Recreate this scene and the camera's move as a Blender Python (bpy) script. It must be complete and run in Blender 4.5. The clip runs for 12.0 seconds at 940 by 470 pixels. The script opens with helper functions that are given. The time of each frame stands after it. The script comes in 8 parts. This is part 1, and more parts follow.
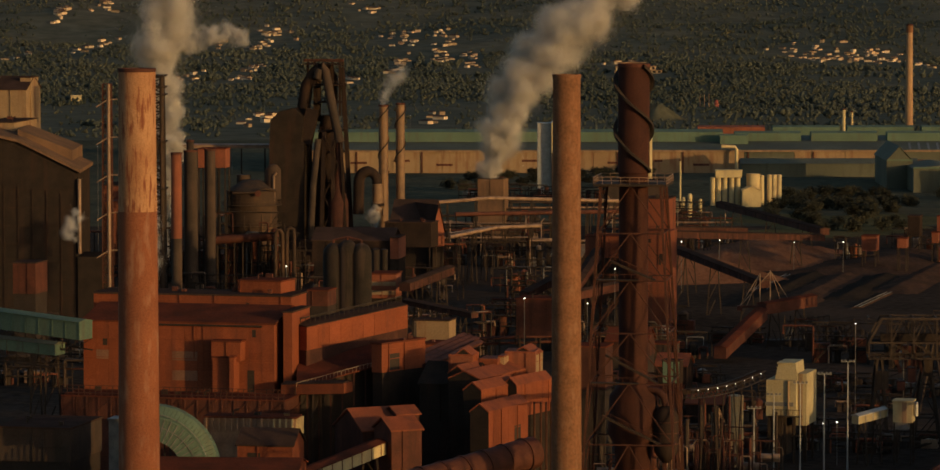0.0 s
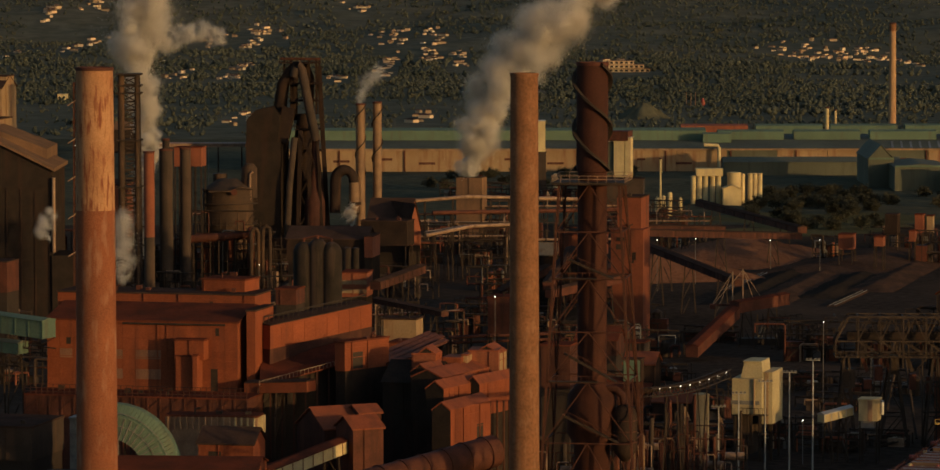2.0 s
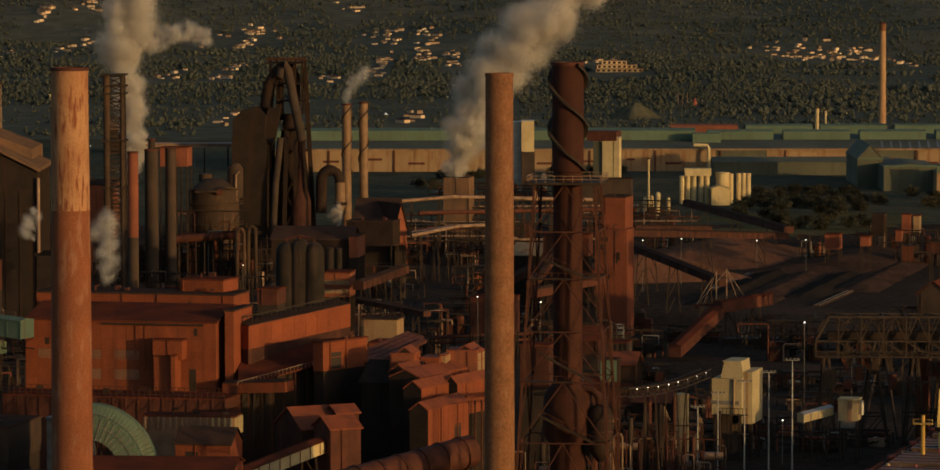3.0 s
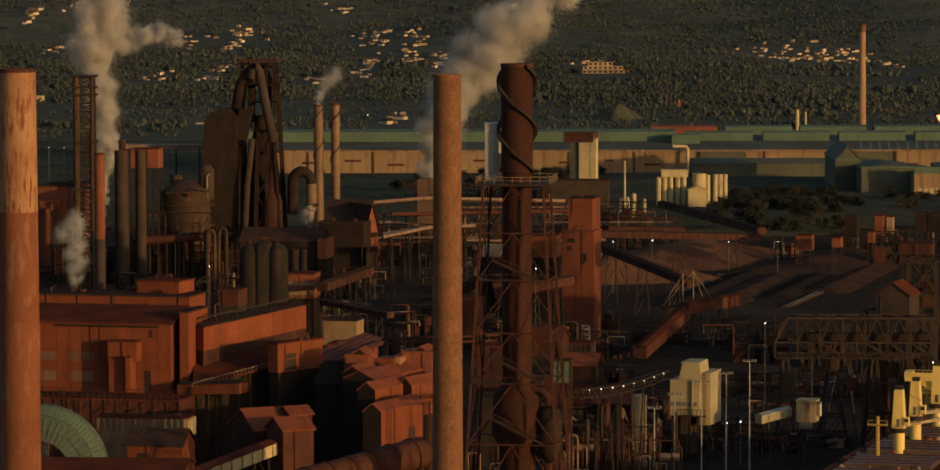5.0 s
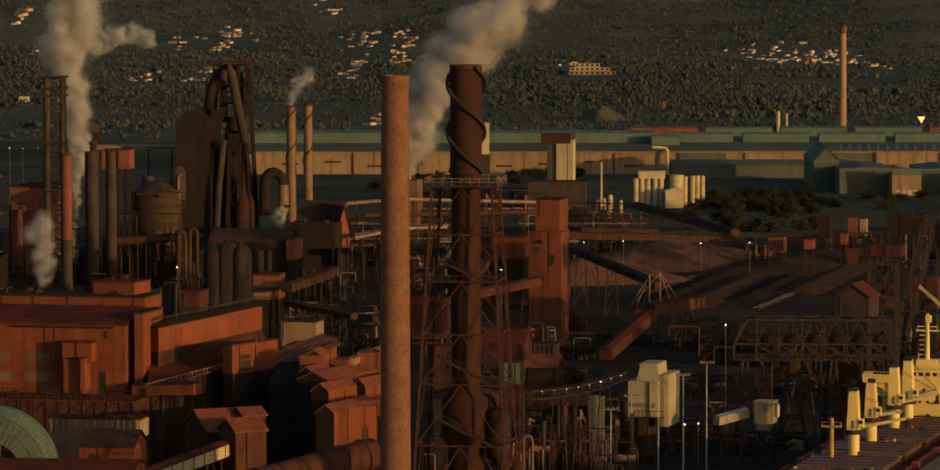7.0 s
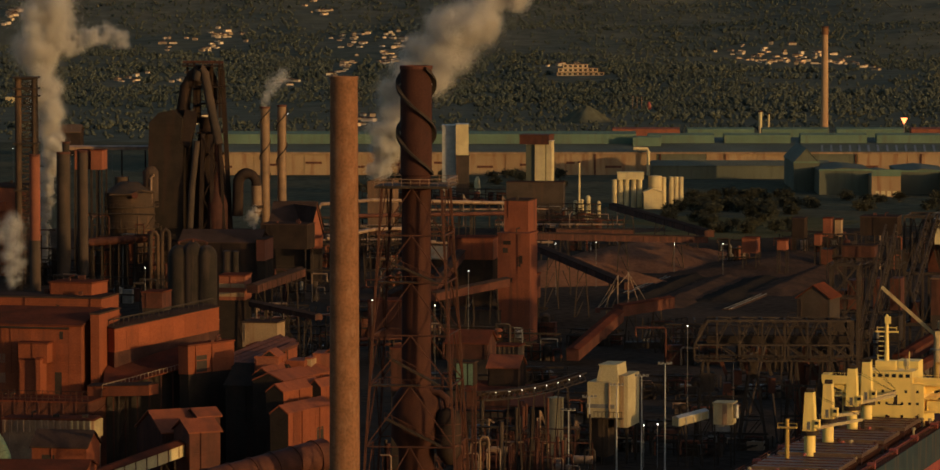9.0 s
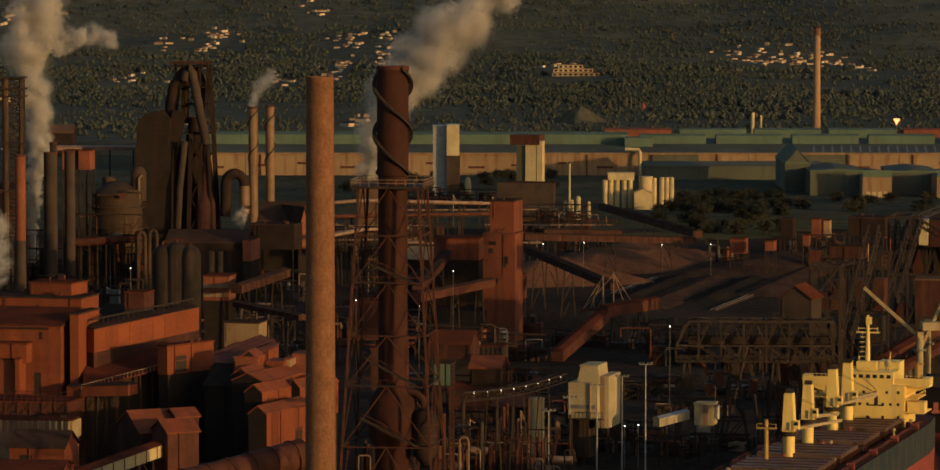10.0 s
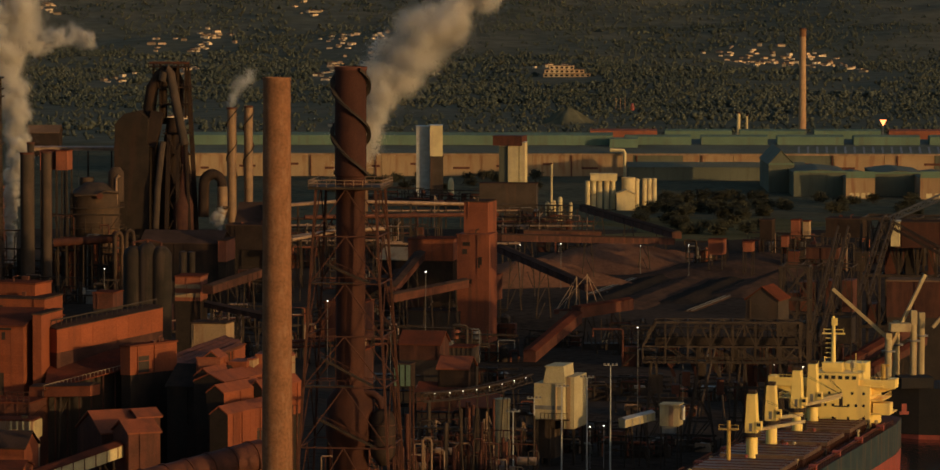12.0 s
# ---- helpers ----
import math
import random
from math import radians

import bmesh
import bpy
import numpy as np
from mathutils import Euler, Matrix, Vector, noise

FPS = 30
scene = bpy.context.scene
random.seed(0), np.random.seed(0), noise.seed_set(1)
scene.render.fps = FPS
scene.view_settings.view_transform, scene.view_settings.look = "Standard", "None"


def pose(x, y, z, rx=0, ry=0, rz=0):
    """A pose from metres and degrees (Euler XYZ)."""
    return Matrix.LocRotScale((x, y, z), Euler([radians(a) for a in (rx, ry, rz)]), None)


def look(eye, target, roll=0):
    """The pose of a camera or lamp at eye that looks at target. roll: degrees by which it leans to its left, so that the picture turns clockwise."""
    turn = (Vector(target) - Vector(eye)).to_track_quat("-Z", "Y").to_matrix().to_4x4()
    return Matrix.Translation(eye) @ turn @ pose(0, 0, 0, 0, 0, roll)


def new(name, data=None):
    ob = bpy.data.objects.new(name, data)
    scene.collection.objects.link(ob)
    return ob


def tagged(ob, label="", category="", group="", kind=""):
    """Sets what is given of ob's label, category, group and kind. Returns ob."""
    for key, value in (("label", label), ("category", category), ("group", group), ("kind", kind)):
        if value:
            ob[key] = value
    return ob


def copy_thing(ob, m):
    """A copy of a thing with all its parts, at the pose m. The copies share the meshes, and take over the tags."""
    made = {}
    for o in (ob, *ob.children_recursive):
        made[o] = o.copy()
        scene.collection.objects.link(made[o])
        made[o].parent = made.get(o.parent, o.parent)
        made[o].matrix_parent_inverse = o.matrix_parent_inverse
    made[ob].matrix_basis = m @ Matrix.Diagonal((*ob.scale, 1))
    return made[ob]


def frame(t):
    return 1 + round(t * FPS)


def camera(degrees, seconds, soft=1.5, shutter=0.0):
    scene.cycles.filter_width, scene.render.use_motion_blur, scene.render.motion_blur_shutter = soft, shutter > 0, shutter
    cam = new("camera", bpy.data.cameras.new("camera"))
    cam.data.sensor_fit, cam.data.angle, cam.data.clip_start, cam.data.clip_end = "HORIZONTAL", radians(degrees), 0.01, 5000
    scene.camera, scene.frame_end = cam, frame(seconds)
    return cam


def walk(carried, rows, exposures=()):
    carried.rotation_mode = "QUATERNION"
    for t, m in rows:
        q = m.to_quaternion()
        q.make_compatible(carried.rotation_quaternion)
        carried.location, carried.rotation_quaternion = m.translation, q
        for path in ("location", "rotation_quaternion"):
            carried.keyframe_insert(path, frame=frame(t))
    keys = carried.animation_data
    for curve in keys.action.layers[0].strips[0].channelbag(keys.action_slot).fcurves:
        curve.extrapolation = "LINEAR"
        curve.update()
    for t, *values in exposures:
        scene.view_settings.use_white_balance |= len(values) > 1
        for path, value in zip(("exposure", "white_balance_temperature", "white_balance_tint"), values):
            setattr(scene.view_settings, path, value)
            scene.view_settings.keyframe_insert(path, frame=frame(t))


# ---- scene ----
cam = camera(12.4, 12.0, soft=1.5)
# seconds, metres along the flight, yaw, pitch, roll; the eye flies level at 120 m
ROWS = [
    (0, 9.08, 0.0931, -4.0594, 0.040),
    (0.5, 10.71, 0.0885, -4.0688, 0.052),
    (1, 12.38, 0.0806, -4.0740, 0.090),
    (1.5, 14.16, 0.0651, -4.0782, 0.064),
    (2, 16.05, 0.0503, -4.0786, 0.056),
    (2.5, 18.04, 0.0324, -4.0779, 0.062),
    (3, 20.12, 0.0213, -4.0777, 0.074),
    (5, 28.84, -0.0211, -4.0610, 0.094),
    (5.5, 31.03, -0.0307, -4.0555, 0.072),
    (6, 33.28, -0.0385, -4.0502, 0.084),
    (6.5, 35.50, -0.0421, -4.0474, 0.058),
    (7, 37.75, -0.0461, -4.0449, 0.039),
    (9, 46.68, -0.0549, -4.0341, 0.007),
    (9.5, 48.87, -0.0494, -4.0334, 0.005),
    (10, 51.08, -0.0434, -4.0279, -0.032),
    (10.5, 53.25, -0.0323, -4.0229, -0.017),
    (11, 55.41, -0.0224, -4.0223, -0.033),
    (11.5, 57.33, -0.0193, -4.0197, -0.067),
    (12, 58.90, -0.0309, -4.0180, -0.086),
]
walk(cam, [(t, pose(x, 0, 120.0, 90 + pitch, roll, yaw)) for t, x, yaw, pitch, roll in ROWS],
     exposures=[(0, 0.2, 6500, 10), (12, 0.2, 6500, 10)])

# ---- light: low warm sun from behind the camera's right shoulder ----
SUN_EL, SUN_AZ = 5.5, 50.0        # degrees up, degrees to the right of straight behind
world = bpy.data.worlds.new("sky")
scene.world = world
world.use_nodes = True
wn = world.node_tree.nodes
sky = wn.new("ShaderNodeTexSky")
sky.sky_type, sky.sun_disc = "NISHITA", False
sky.dust_density, sky.ozone_density = 2.0, 2.0
sky.sun_elevation, sky.sun_rotation = radians(SUN_EL), radians(180 - SUN_AZ)
wn["Background"].inputs["Strength"].default_value = 0.15
world.node_tree.links.new(sky.outputs["Color"], wn["Background"].inputs["Color"])
sun = new("sun", bpy.data.lights.new("sun", "SUN"))
sun.data.energy, sun.data.angle, sun.data.color = 2.05, radians(0.6), (1.0, 0.66, 0.28)
az, el = radians(SUN_AZ), radians(SUN_EL)
sun.matrix_world = look((100 + 800 * math.sin(az) * math.cos(el), -800 * math.cos(az) * math.cos(el), 800 * math.sin(el)), (100, 0, 0))


# ---- materials ----
def mat(name, color, color2=None, scale=0.3, rough=0.8, metal=0.0, grain=4.0, amount=0.25, bump=0.0, stain=None, stain_amount=0.5,
        stain_scale=(0.4, 0.4, 0.05), stain_at=0.52, ribs=0.0, island=0.0, objvar=0.0):
    """Two scales of variation, upright streaks of a stain colour, optional ribs (sheet profile, metres) as bump."""
    m = bpy.data.materials.new(name)
    m.use_nodes = True
    n, l = m.node_tree.nodes, m.node_tree.links
    p = n["Principled BSDF"]
    p.inputs["Roughness"].default_value, p.inputs["Metallic"].default_value = rough, metal
    p.inputs["Specular IOR Level"].default_value = 0.0 if rough > 0.9 else 0.08 if rough >= 0.75 else 0.3
    geo = n.new("ShaderNodeNewGeometry")
    pos = geo.outputs["Position"]

    def noise_of(sc, detail=4.0, vec=None):
        t = n.new("ShaderNodeTexNoise")
        t.inputs["Scale"].default_value, t.inputs["Detail"].default_value = sc, detail
        l.new(vec or pos, t.inputs["Vector"])
        return t.outputs["Fac"]

    def ramp(val, a, b):
        r = n.new("ShaderNodeMapRange")
        r.inputs["From Min"].default_value, r.inputs["From Max"].default_value = a, b
        l.new(val, r.inputs["Value"])
        return r.outputs["Result"]

    def mix(fac, a, b, kind="MIX"):
        x = n.new("ShaderNodeMix")
        x.data_type, x.blend_type = "RGBA", kind
        for sock, v in ((x.inputs[0], fac), (x.inputs[6], a), (x.inputs[7], b)):
            if isinstance(v, (int, float)):
                sock.default_value = v
            elif isinstance(v, tuple):
                sock.default_value = (*v[:3], 1)
            else:
                l.new(v, sock)
        return x.outputs[2]

    c2 = color2 or tuple(v * 0.6 for v in color)
    col = mix(ramp(noise_of(scale), 0.35, 0.65), color, c2)
    g = ramp(noise_of(grain, 3.0), 0.3, 0.7)
    dark = mix(g, (1 - amount,) * 3, (1 + amount * 0.4,) * 3)
    col = mix(1.0, col, dark, "MULTIPLY")
    if stain:
        mp = n.new("ShaderNodeMapping")
        mp.inputs["Scale"].default_value = stain_scale
        l.new(pos, mp.inputs["Vector"])
        s = ramp(noise_of(1.0, 6.0, mp.outputs["Vector"]), stain_at, stain_at + 0.14)
        sm = n.new("ShaderNodeMath")
        sm.operation = "MULTIPLY"
        sm.inputs[1].default_value = stain_amount
        l.new(s, sm.inputs[0])
        col = mix(sm.outputs[0], col, stain)
    if island or objvar:
        if island:
            rnd = geo.outputs["Random Per Island"]
            k = island
        else:
            rnd = n.new("ShaderNodeObjectInfo").outputs["Random"]
            k = objvar
        v = mix(rnd, (1 - k,) * 3, (1 + k * 0.6,) * 3)
        col = mix(1.0, col, v, "MULTIPLY")
    l.new(col, p.inputs["Base Color"])
    h = None
    if ribs:
        sx = n.new("ShaderNodeSeparateXYZ")
        l.new(pos, sx.inputs[0])
        ad = n.new("ShaderNodeMath")
        ad.operation = "ADD"
        l.new(sx.outputs[0], ad.inputs[0])
        l.new(sx.outputs[1], ad.inputs[1])
        ml = n.new("ShaderNodeMath")
        ml.operation = "MULTIPLY"
        ml.inputs[1].default_value = 2 * math.pi / ribs
        l.new(ad.outputs[0], ml.inputs[0])
        si = n.new("ShaderNodeMath")
        si.operation = "SINE"
        l.new(ml.outputs[0], si.inputs[0])
        h = si.outputs[0]
    elif bump:
        h = noise_of(grain, 5.0)
    if h:
        b = n.new("ShaderNodeBump")
        b.inputs["Strength"].default_value = bump or 0.3
        b.inputs["Distance"].default_value = 0.15
        l.new(h, b.inputs["Height"])
        l.new(b.outputs["Normal"], p.inputs["Normal"])
    return m


def glow(name, color, strength):
    m = bpy.data.materials.new(name)
    m.use_nodes = True
    p = m.node_tree.nodes["Principled BSDF"]
    p.inputs["Base Color"].default_value = (*color, 1)
    p.inputs["Emission Color"].default_value = (*color, 1)
    p.inputs["Emission Strength"].default_value = strength
    return m


M_RED = mat("red painted sheet", (0.255, 0.068, 0.028), (0.2, 0.056, 0.025), 0.12, ribs=0.6, bump=0.05, stain=(0.13, 0.04, 0.02), stain_amount=0.6)
M_REDDUST = mat("ore dusted red roof", (0.15, 0.04, 0.021), (0.09, 0.03, 0.018), 0.15, bump=0.2, stain=(0.07, 0.03, 0.02), rough=0.95)
M_DARKROOF = mat("dark dusty roof", (0.075, 0.042, 0.03), (0.05, 0.03, 0.022), 0.2, bump=0.2, rough=0.95)
M_BRICKRED = mat("faded red cladding", (0.27, 0.085, 0.042), (0.2, 0.066, 0.035), 0.15, ribs=0.9, bump=0.05, stain=(0.12, 0.05, 0.03))
M_CHIMNEY_RED = mat("chimney red oxide", (0.25, 0.084, 0.037), (0.2, 0.068, 0.032), 0.12, stain=(0.32, 0.17, 0.1), stain_amount=0.5, stain_scale=(0.8, 0.8, 0.2), bump=0.1)
M_CHIMNEY_WHITE = mat("chimney faded white paint", (0.43, 0.215, 0.1), (0.32, 0.14, 0.062), 0.16, stain=(0.17, 0.048, 0.022), stain_amount=0.9, stain_at=0.51, stain_scale=(1.6, 1.6, 0.22), bump=0.1)
M_CONCRETE = mat("brown weathered concrete", (0.235, 0.1, 0.044), (0.18, 0.078, 0.035), 0.3, stain=(0.33, 0.18, 0.1), stain_amount=0.3, stain_scale=(1.2, 1.2, 0.4), bump=0.15, grain=2.0)
M_RUST = mat("rusty steel plate", (0.12, 0.042, 0.025), (0.08, 0.03, 0.019), 0.3, stain=(0.05, 0.022, 0.016), stain_amount=0.6, bump=0.15, rough=0.75)
M_RUSTBAR = mat("rusty red steel bars", (0.095, 0.037, 0.022), (0.062, 0.026, 0.017), 0.5, rough=0.8)
# also colours house bases and the lean-to wall dark in place of shade
M_BLACKSTEEL = mat("sooty black steel and painted shade", (0.05, 0.035, 0.025), (0.038, 0.027, 0.02), 0.3, rough=0.8)
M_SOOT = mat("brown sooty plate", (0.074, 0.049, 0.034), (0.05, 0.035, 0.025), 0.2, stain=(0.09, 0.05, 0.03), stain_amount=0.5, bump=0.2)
M_BROWNSTEEL = mat("brown dusty steelwork", (0.058, 0.037, 0.024), (0.038, 0.026, 0.018), 0.3, rough=0.75)
M_PIPE = mat("dusty lagged pipe", (0.34, 0.2, 0.11), (0.24, 0.14, 0.08), 0.4, rough=0.5, stain=(0.12, 0.06, 0.03))
M_GREENSHED = mat("pale green sheet", (0.125, 0.17, 0.11), (0.1, 0.135, 0.088), 0.06, ribs=1.2, bump=0.05, stain=(0.1, 0.09, 0.06))
M_GREENROOF = mat("grey green roof sheet", (0.125, 0.12, 0.078), (0.095, 0.09, 0.06), 0.05, ribs=1.2, bump=0.05, stain=(0.07, 0.06, 0.04))
M_TANWALL = mat("tan corrugated wall", (0.35, 0.225, 0.115), (0.28, 0.17, 0.085), 0.05, ribs=1.5, bump=0.05, stain=(0.2, 0.09, 0.045), stain_amount=0.7)
M_WHITE = mat("dusty white cladding", (0.6, 0.45, 0.22), (0.5, 0.37, 0.18), 0.25, ribs=0.8, bump=0.05, stain=(0.36, 0.25, 0.16), stain_amount=0.4)
M_CREAM = mat("cream ship paint", (0.88, 0.6, 0.16), (0.82, 0.55, 0.145), 0.3, rough=0.5, amount=0.05, stain=(0.42, 0.24, 0.12), stain_amount=0.3)
M_GALV = mat("galvanised steel", (0.42, 0.38, 0.32), (0.33, 0.29, 0.24), 0.5, rough=0.5, metal=0.3)
M_GREYSTEEL = mat("grey weathered steel", (0.2, 0.17, 0.14), (0.13, 0.11, 0.09), 0.5, rough=0.6)
M_DECKRED = mat("red oxide ship deck", (0.062, 0.021, 0.013), (0.045, 0.018, 0.012), 0.3, rough=0.76, stain=(0.05, 0.026, 0.018))
M_HULL = mat("blue grey hull paint", (0.036, 0.05, 0.05), (0.028, 0.039, 0.04), 0.2, rough=0.8, stain=(0.11, 0.06, 0.035))
M_BOOT = mat("red antifouling paint", (0.3, 0.06, 0.035), (0.22, 0.05, 0.03), 0.3, rough=0.6)
M_BLACKHULL = mat("black hull paint", (0.024, 0.02, 0.018), (0.03, 0.024, 0.02), 0.3, rough=0.8)
M_GLASS = mat("dark window glass", (0.02, 0.022, 0.025), (0.03, 0.03, 0.03), 1.0, rough=0.15)
M_LAMP = glow("lit lamp", (1.0, 0.93, 0.8), 4.0)
M_BEACON = glow("orange beacon", (1.0, 0.25, 0.08), 3.0)
M_GROUND = mat("black ore dust ground", (0.07, 0.047, 0.033), (0.046, 0.033, 0.024), 0.012, rough=0.95, grain=0.35, amount=0.45, bump=0.6, stain=(0.09, 0.055, 0.036), stain_amount=0.6, stain_scale=(0.02, 0.012, 0.02))
M_ORE = mat("brown ore heap", (0.21, 0.09, 0.048), (0.15, 0.068, 0.038), 0.05, rough=0.95, grain=0.8, bump=0.5, stain=(0.25, 0.12, 0.065), stain_amount=0.4, stain_scale=(0.3, 0.06, 0.1))
M_COAL = mat("black coal heap", (0.036, 0.027, 0.02), (0.046, 0.032, 0.023), 0.05, rough=0.95, grain=0.8, bump=0.5)
M_QUAY = mat("stained concrete quay", (0.16, 0.12, 0.085), (0.1, 0.075, 0.055), 0.15, rough=0.9)
M_HILL = mat("dry grass hillside", (0.104, 0.1, 0.07), (0.13, 0.113, 0.076), 0.006, rough=1.0, grain=0.06, amount=0.3)
M_LEAF = mat("dark eucalypt foliage", (0.112, 0.114, 0.084), (0.07, 0.078, 0.062), 0.0045, rough=0.95, grain=0.5, amount=0.12, island=0.08)
M_LEAF2 = mat("olive scrub foliage", (0.1, 0.092, 0.06), (0.08, 0.076, 0.05), 0.03, rough=0.95, grain=0.8, island=0.25)
M_TRUNK = mat("tree bark", (0.1, 0.075, 0.05), None, 0.5)
M_GRASS = mat("dry grass", (0.13, 0.1, 0.045), (0.09, 0.075, 0.035), 0.05, rough=1.0, grain=0.6)
M_HOUSEWALL = mat("rendered house wall", (0.66, 0.5, 0.32), (0.5, 0.32, 0.19), 0.05, rough=0.9, objvar=0.6)
M_HOUSEROOF = mat("tiled house roof", (0.16, 0.075, 0.045), (0.11, 0.065, 0.045), 0.05, rough=0.9, objvar=0.5)
def see_through(m, share):
    """Lets part of the light through, as leaves and steam do."""
    n, l = m.node_tree.nodes, m.node_tree.links
    p = n["Principled BSDF"]
    p.inputs["Specular IOR Level"].default_value = 0.0
    t = n.new("ShaderNodeBsdfTranslucent")
    x = n.new("ShaderNodeMixShader")
    x.inputs[0].default_value = share
    if p.inputs["Base Color"].links:
        l.new(p.inputs["Base Color"].links[0].from_socket, t.inputs["Color"])
    l.new(p.outputs[0], x.inputs[1])
    l.new(t.outputs[0], x.inputs[2])
    l.new(x.outputs[0], n["Material Output"].inputs["Surface"])
    return m


see_through(M_LEAF, 0.3)
see_through(M_LEAF2, 0.12)
M_STEAM = see_through(mat("grey brown steam", (0.74, 0.68, 0.6), (0.66, 0.6, 0.52), 0.05, rough=1.0, grain=0.3, amount=0.05), 0.5)
M_STACKTAN = mat("pinkish tan brick", (0.43, 0.25, 0.125), (0.35, 0.2, 0.1), 0.1, stain=(0.3, 0.15, 0.08))
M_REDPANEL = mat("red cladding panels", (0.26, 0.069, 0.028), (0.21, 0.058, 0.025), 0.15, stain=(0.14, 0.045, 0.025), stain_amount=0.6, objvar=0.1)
M_GREYPANEL = mat("greyed cladding panels", (0.24, 0.12, 0.07), (0.2, 0.1, 0.06), 0.2, stain=(0.14, 0.05, 0.03), objvar=0.2)
M_STRAKESTACK = mat("dark brown stack steel", (0.06, 0.022, 0.014), (0.042, 0.017, 0.012), 0.25, stain=(0.1, 0.038, 0.022), stain_amount=0.3, bump=0.1)
M_SHIPPOST = mat("weathered cream crane paint", (0.44, 0.32, 0.16), (0.36, 0.26, 0.13), 0.4, stain=(0.2, 0.11, 0.06))
M_GANTRY = mat("grey brown gantry steel", (0.066, 0.044, 0.029), (0.043, 0.029, 0.021), 0.4, rough=0.8)
M_YELLOW = mat("faded yellow paint", (0.5, 0.3, 0.07), (0.4, 0.22, 0.06), 0.4)
M_VESSEL = mat("brown heat stained plate", (0.075, 0.045, 0.028), (0.052, 0.033, 0.022), 0.2, stain=(0.15, 0.075, 0.036), stain_amount=0.5, bump=0.15)
M_BINPLATE = mat("dark glossy bin plate", (0.036, 0.025, 0.018), (0.024, 0.018, 0.013), 0.3, rough=0.76, stain=(0.1, 0.06, 0.04))
M_SCRUB = mat("dark scrub ground", (0.105, 0.094, 0.058), (0.07, 0.066, 0.043), 0.02, rough=1.0, grain=0.2, amount=0.4, stain=(0.12, 0.09, 0.05), stain_amount=0.5, stain_scale=(0.03, 0.01, 0.03))
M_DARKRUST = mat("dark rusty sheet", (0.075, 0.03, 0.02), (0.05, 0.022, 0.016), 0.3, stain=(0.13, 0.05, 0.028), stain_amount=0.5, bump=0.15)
M_TANROOF = mat("brown dusty roof sheet", (0.21, 0.115, 0.062), (0.15, 0.085, 0.05), 0.1, rough=0.95, bump=0.15, stain=(0.1, 0.06, 0.04))
M_YARDLEAF = see_through(mat("dusty dark leaves", (0.075, 0.066, 0.04), (0.055, 0.052, 0.034), 0.05, rough=0.95, grain=0.8), 0.3)
M_HATCH = mat("dusty tan hatch plate", (0.15, 0.088, 0.05), (0.1, 0.055, 0.032), 0.3, rough=0.45, stain=(0.07, 0.03, 0.02), stain_amount=0.6, stain_scale=(0.5, 0.15, 0.4))
M_WINDROW = mat("dark brown ore fines", (0.1, 0.053, 0.033), (0.065, 0.039, 0.027), 0.06, rough=0.95, grain=0.7, bump=0.5, stain=(0.12, 0.062, 0.036), stain_amount=0.5, stain_scale=(0.2, 0.05, 0.1))
M_TANSTACK = mat("golden brown stack plate", (0.25, 0.135, 0.062), (0.18, 0.1, 0.05), 0.3, rough=0.6, stain=(0.1, 0.05, 0.028))
# lighter copy of the dusted red roof, with sunlight put into the colour
M_REDROOF = mat("red roof sheet lightened as if sunlit", (0.25, 0.068, 0.03), (0.19, 0.055, 0.026), 0.2, bump=0.1, stain=(0.13, 0.045, 0.025), stain_amount=0.6, rough=0.85)
M_HOPPER = mat("dusty off-white sheet", (0.46, 0.36, 0.19), (0.38, 0.29, 0.15), 0.25, ribs=0.8, bump=0.05, stain=(0.26, 0.18, 0.1), stain_amount=0.5)
M_FURNACE = mat("soot black furnace plate", (0.042, 0.027, 0.02), (0.03, 0.02, 0.016), 0.2, stain=(0.065, 0.035, 0.022), stain_amount=0.5, bump=0.2, rough=0.94)
# near black: puts shade into the colour of walls and bases
M_PITCH = mat("soot black sheet and painted shade", (0.04, 0.028, 0.021), (0.03, 0.022, 0.017), 0.3, rough=0.92, stain=(0.05, 0.027, 0.019))
M_TOWERRED = mat("dull red tower cladding", (0.225, 0.066, 0.031), (0.165, 0.052, 0.027), 0.15, ribs=0.9, bump=0.05, stain=(0.09, 0.038, 0.024), stain_amount=0.7)
M_BAR = mat("dark grey lettering", (0.06, 0.06, 0.06), None, 1.0)


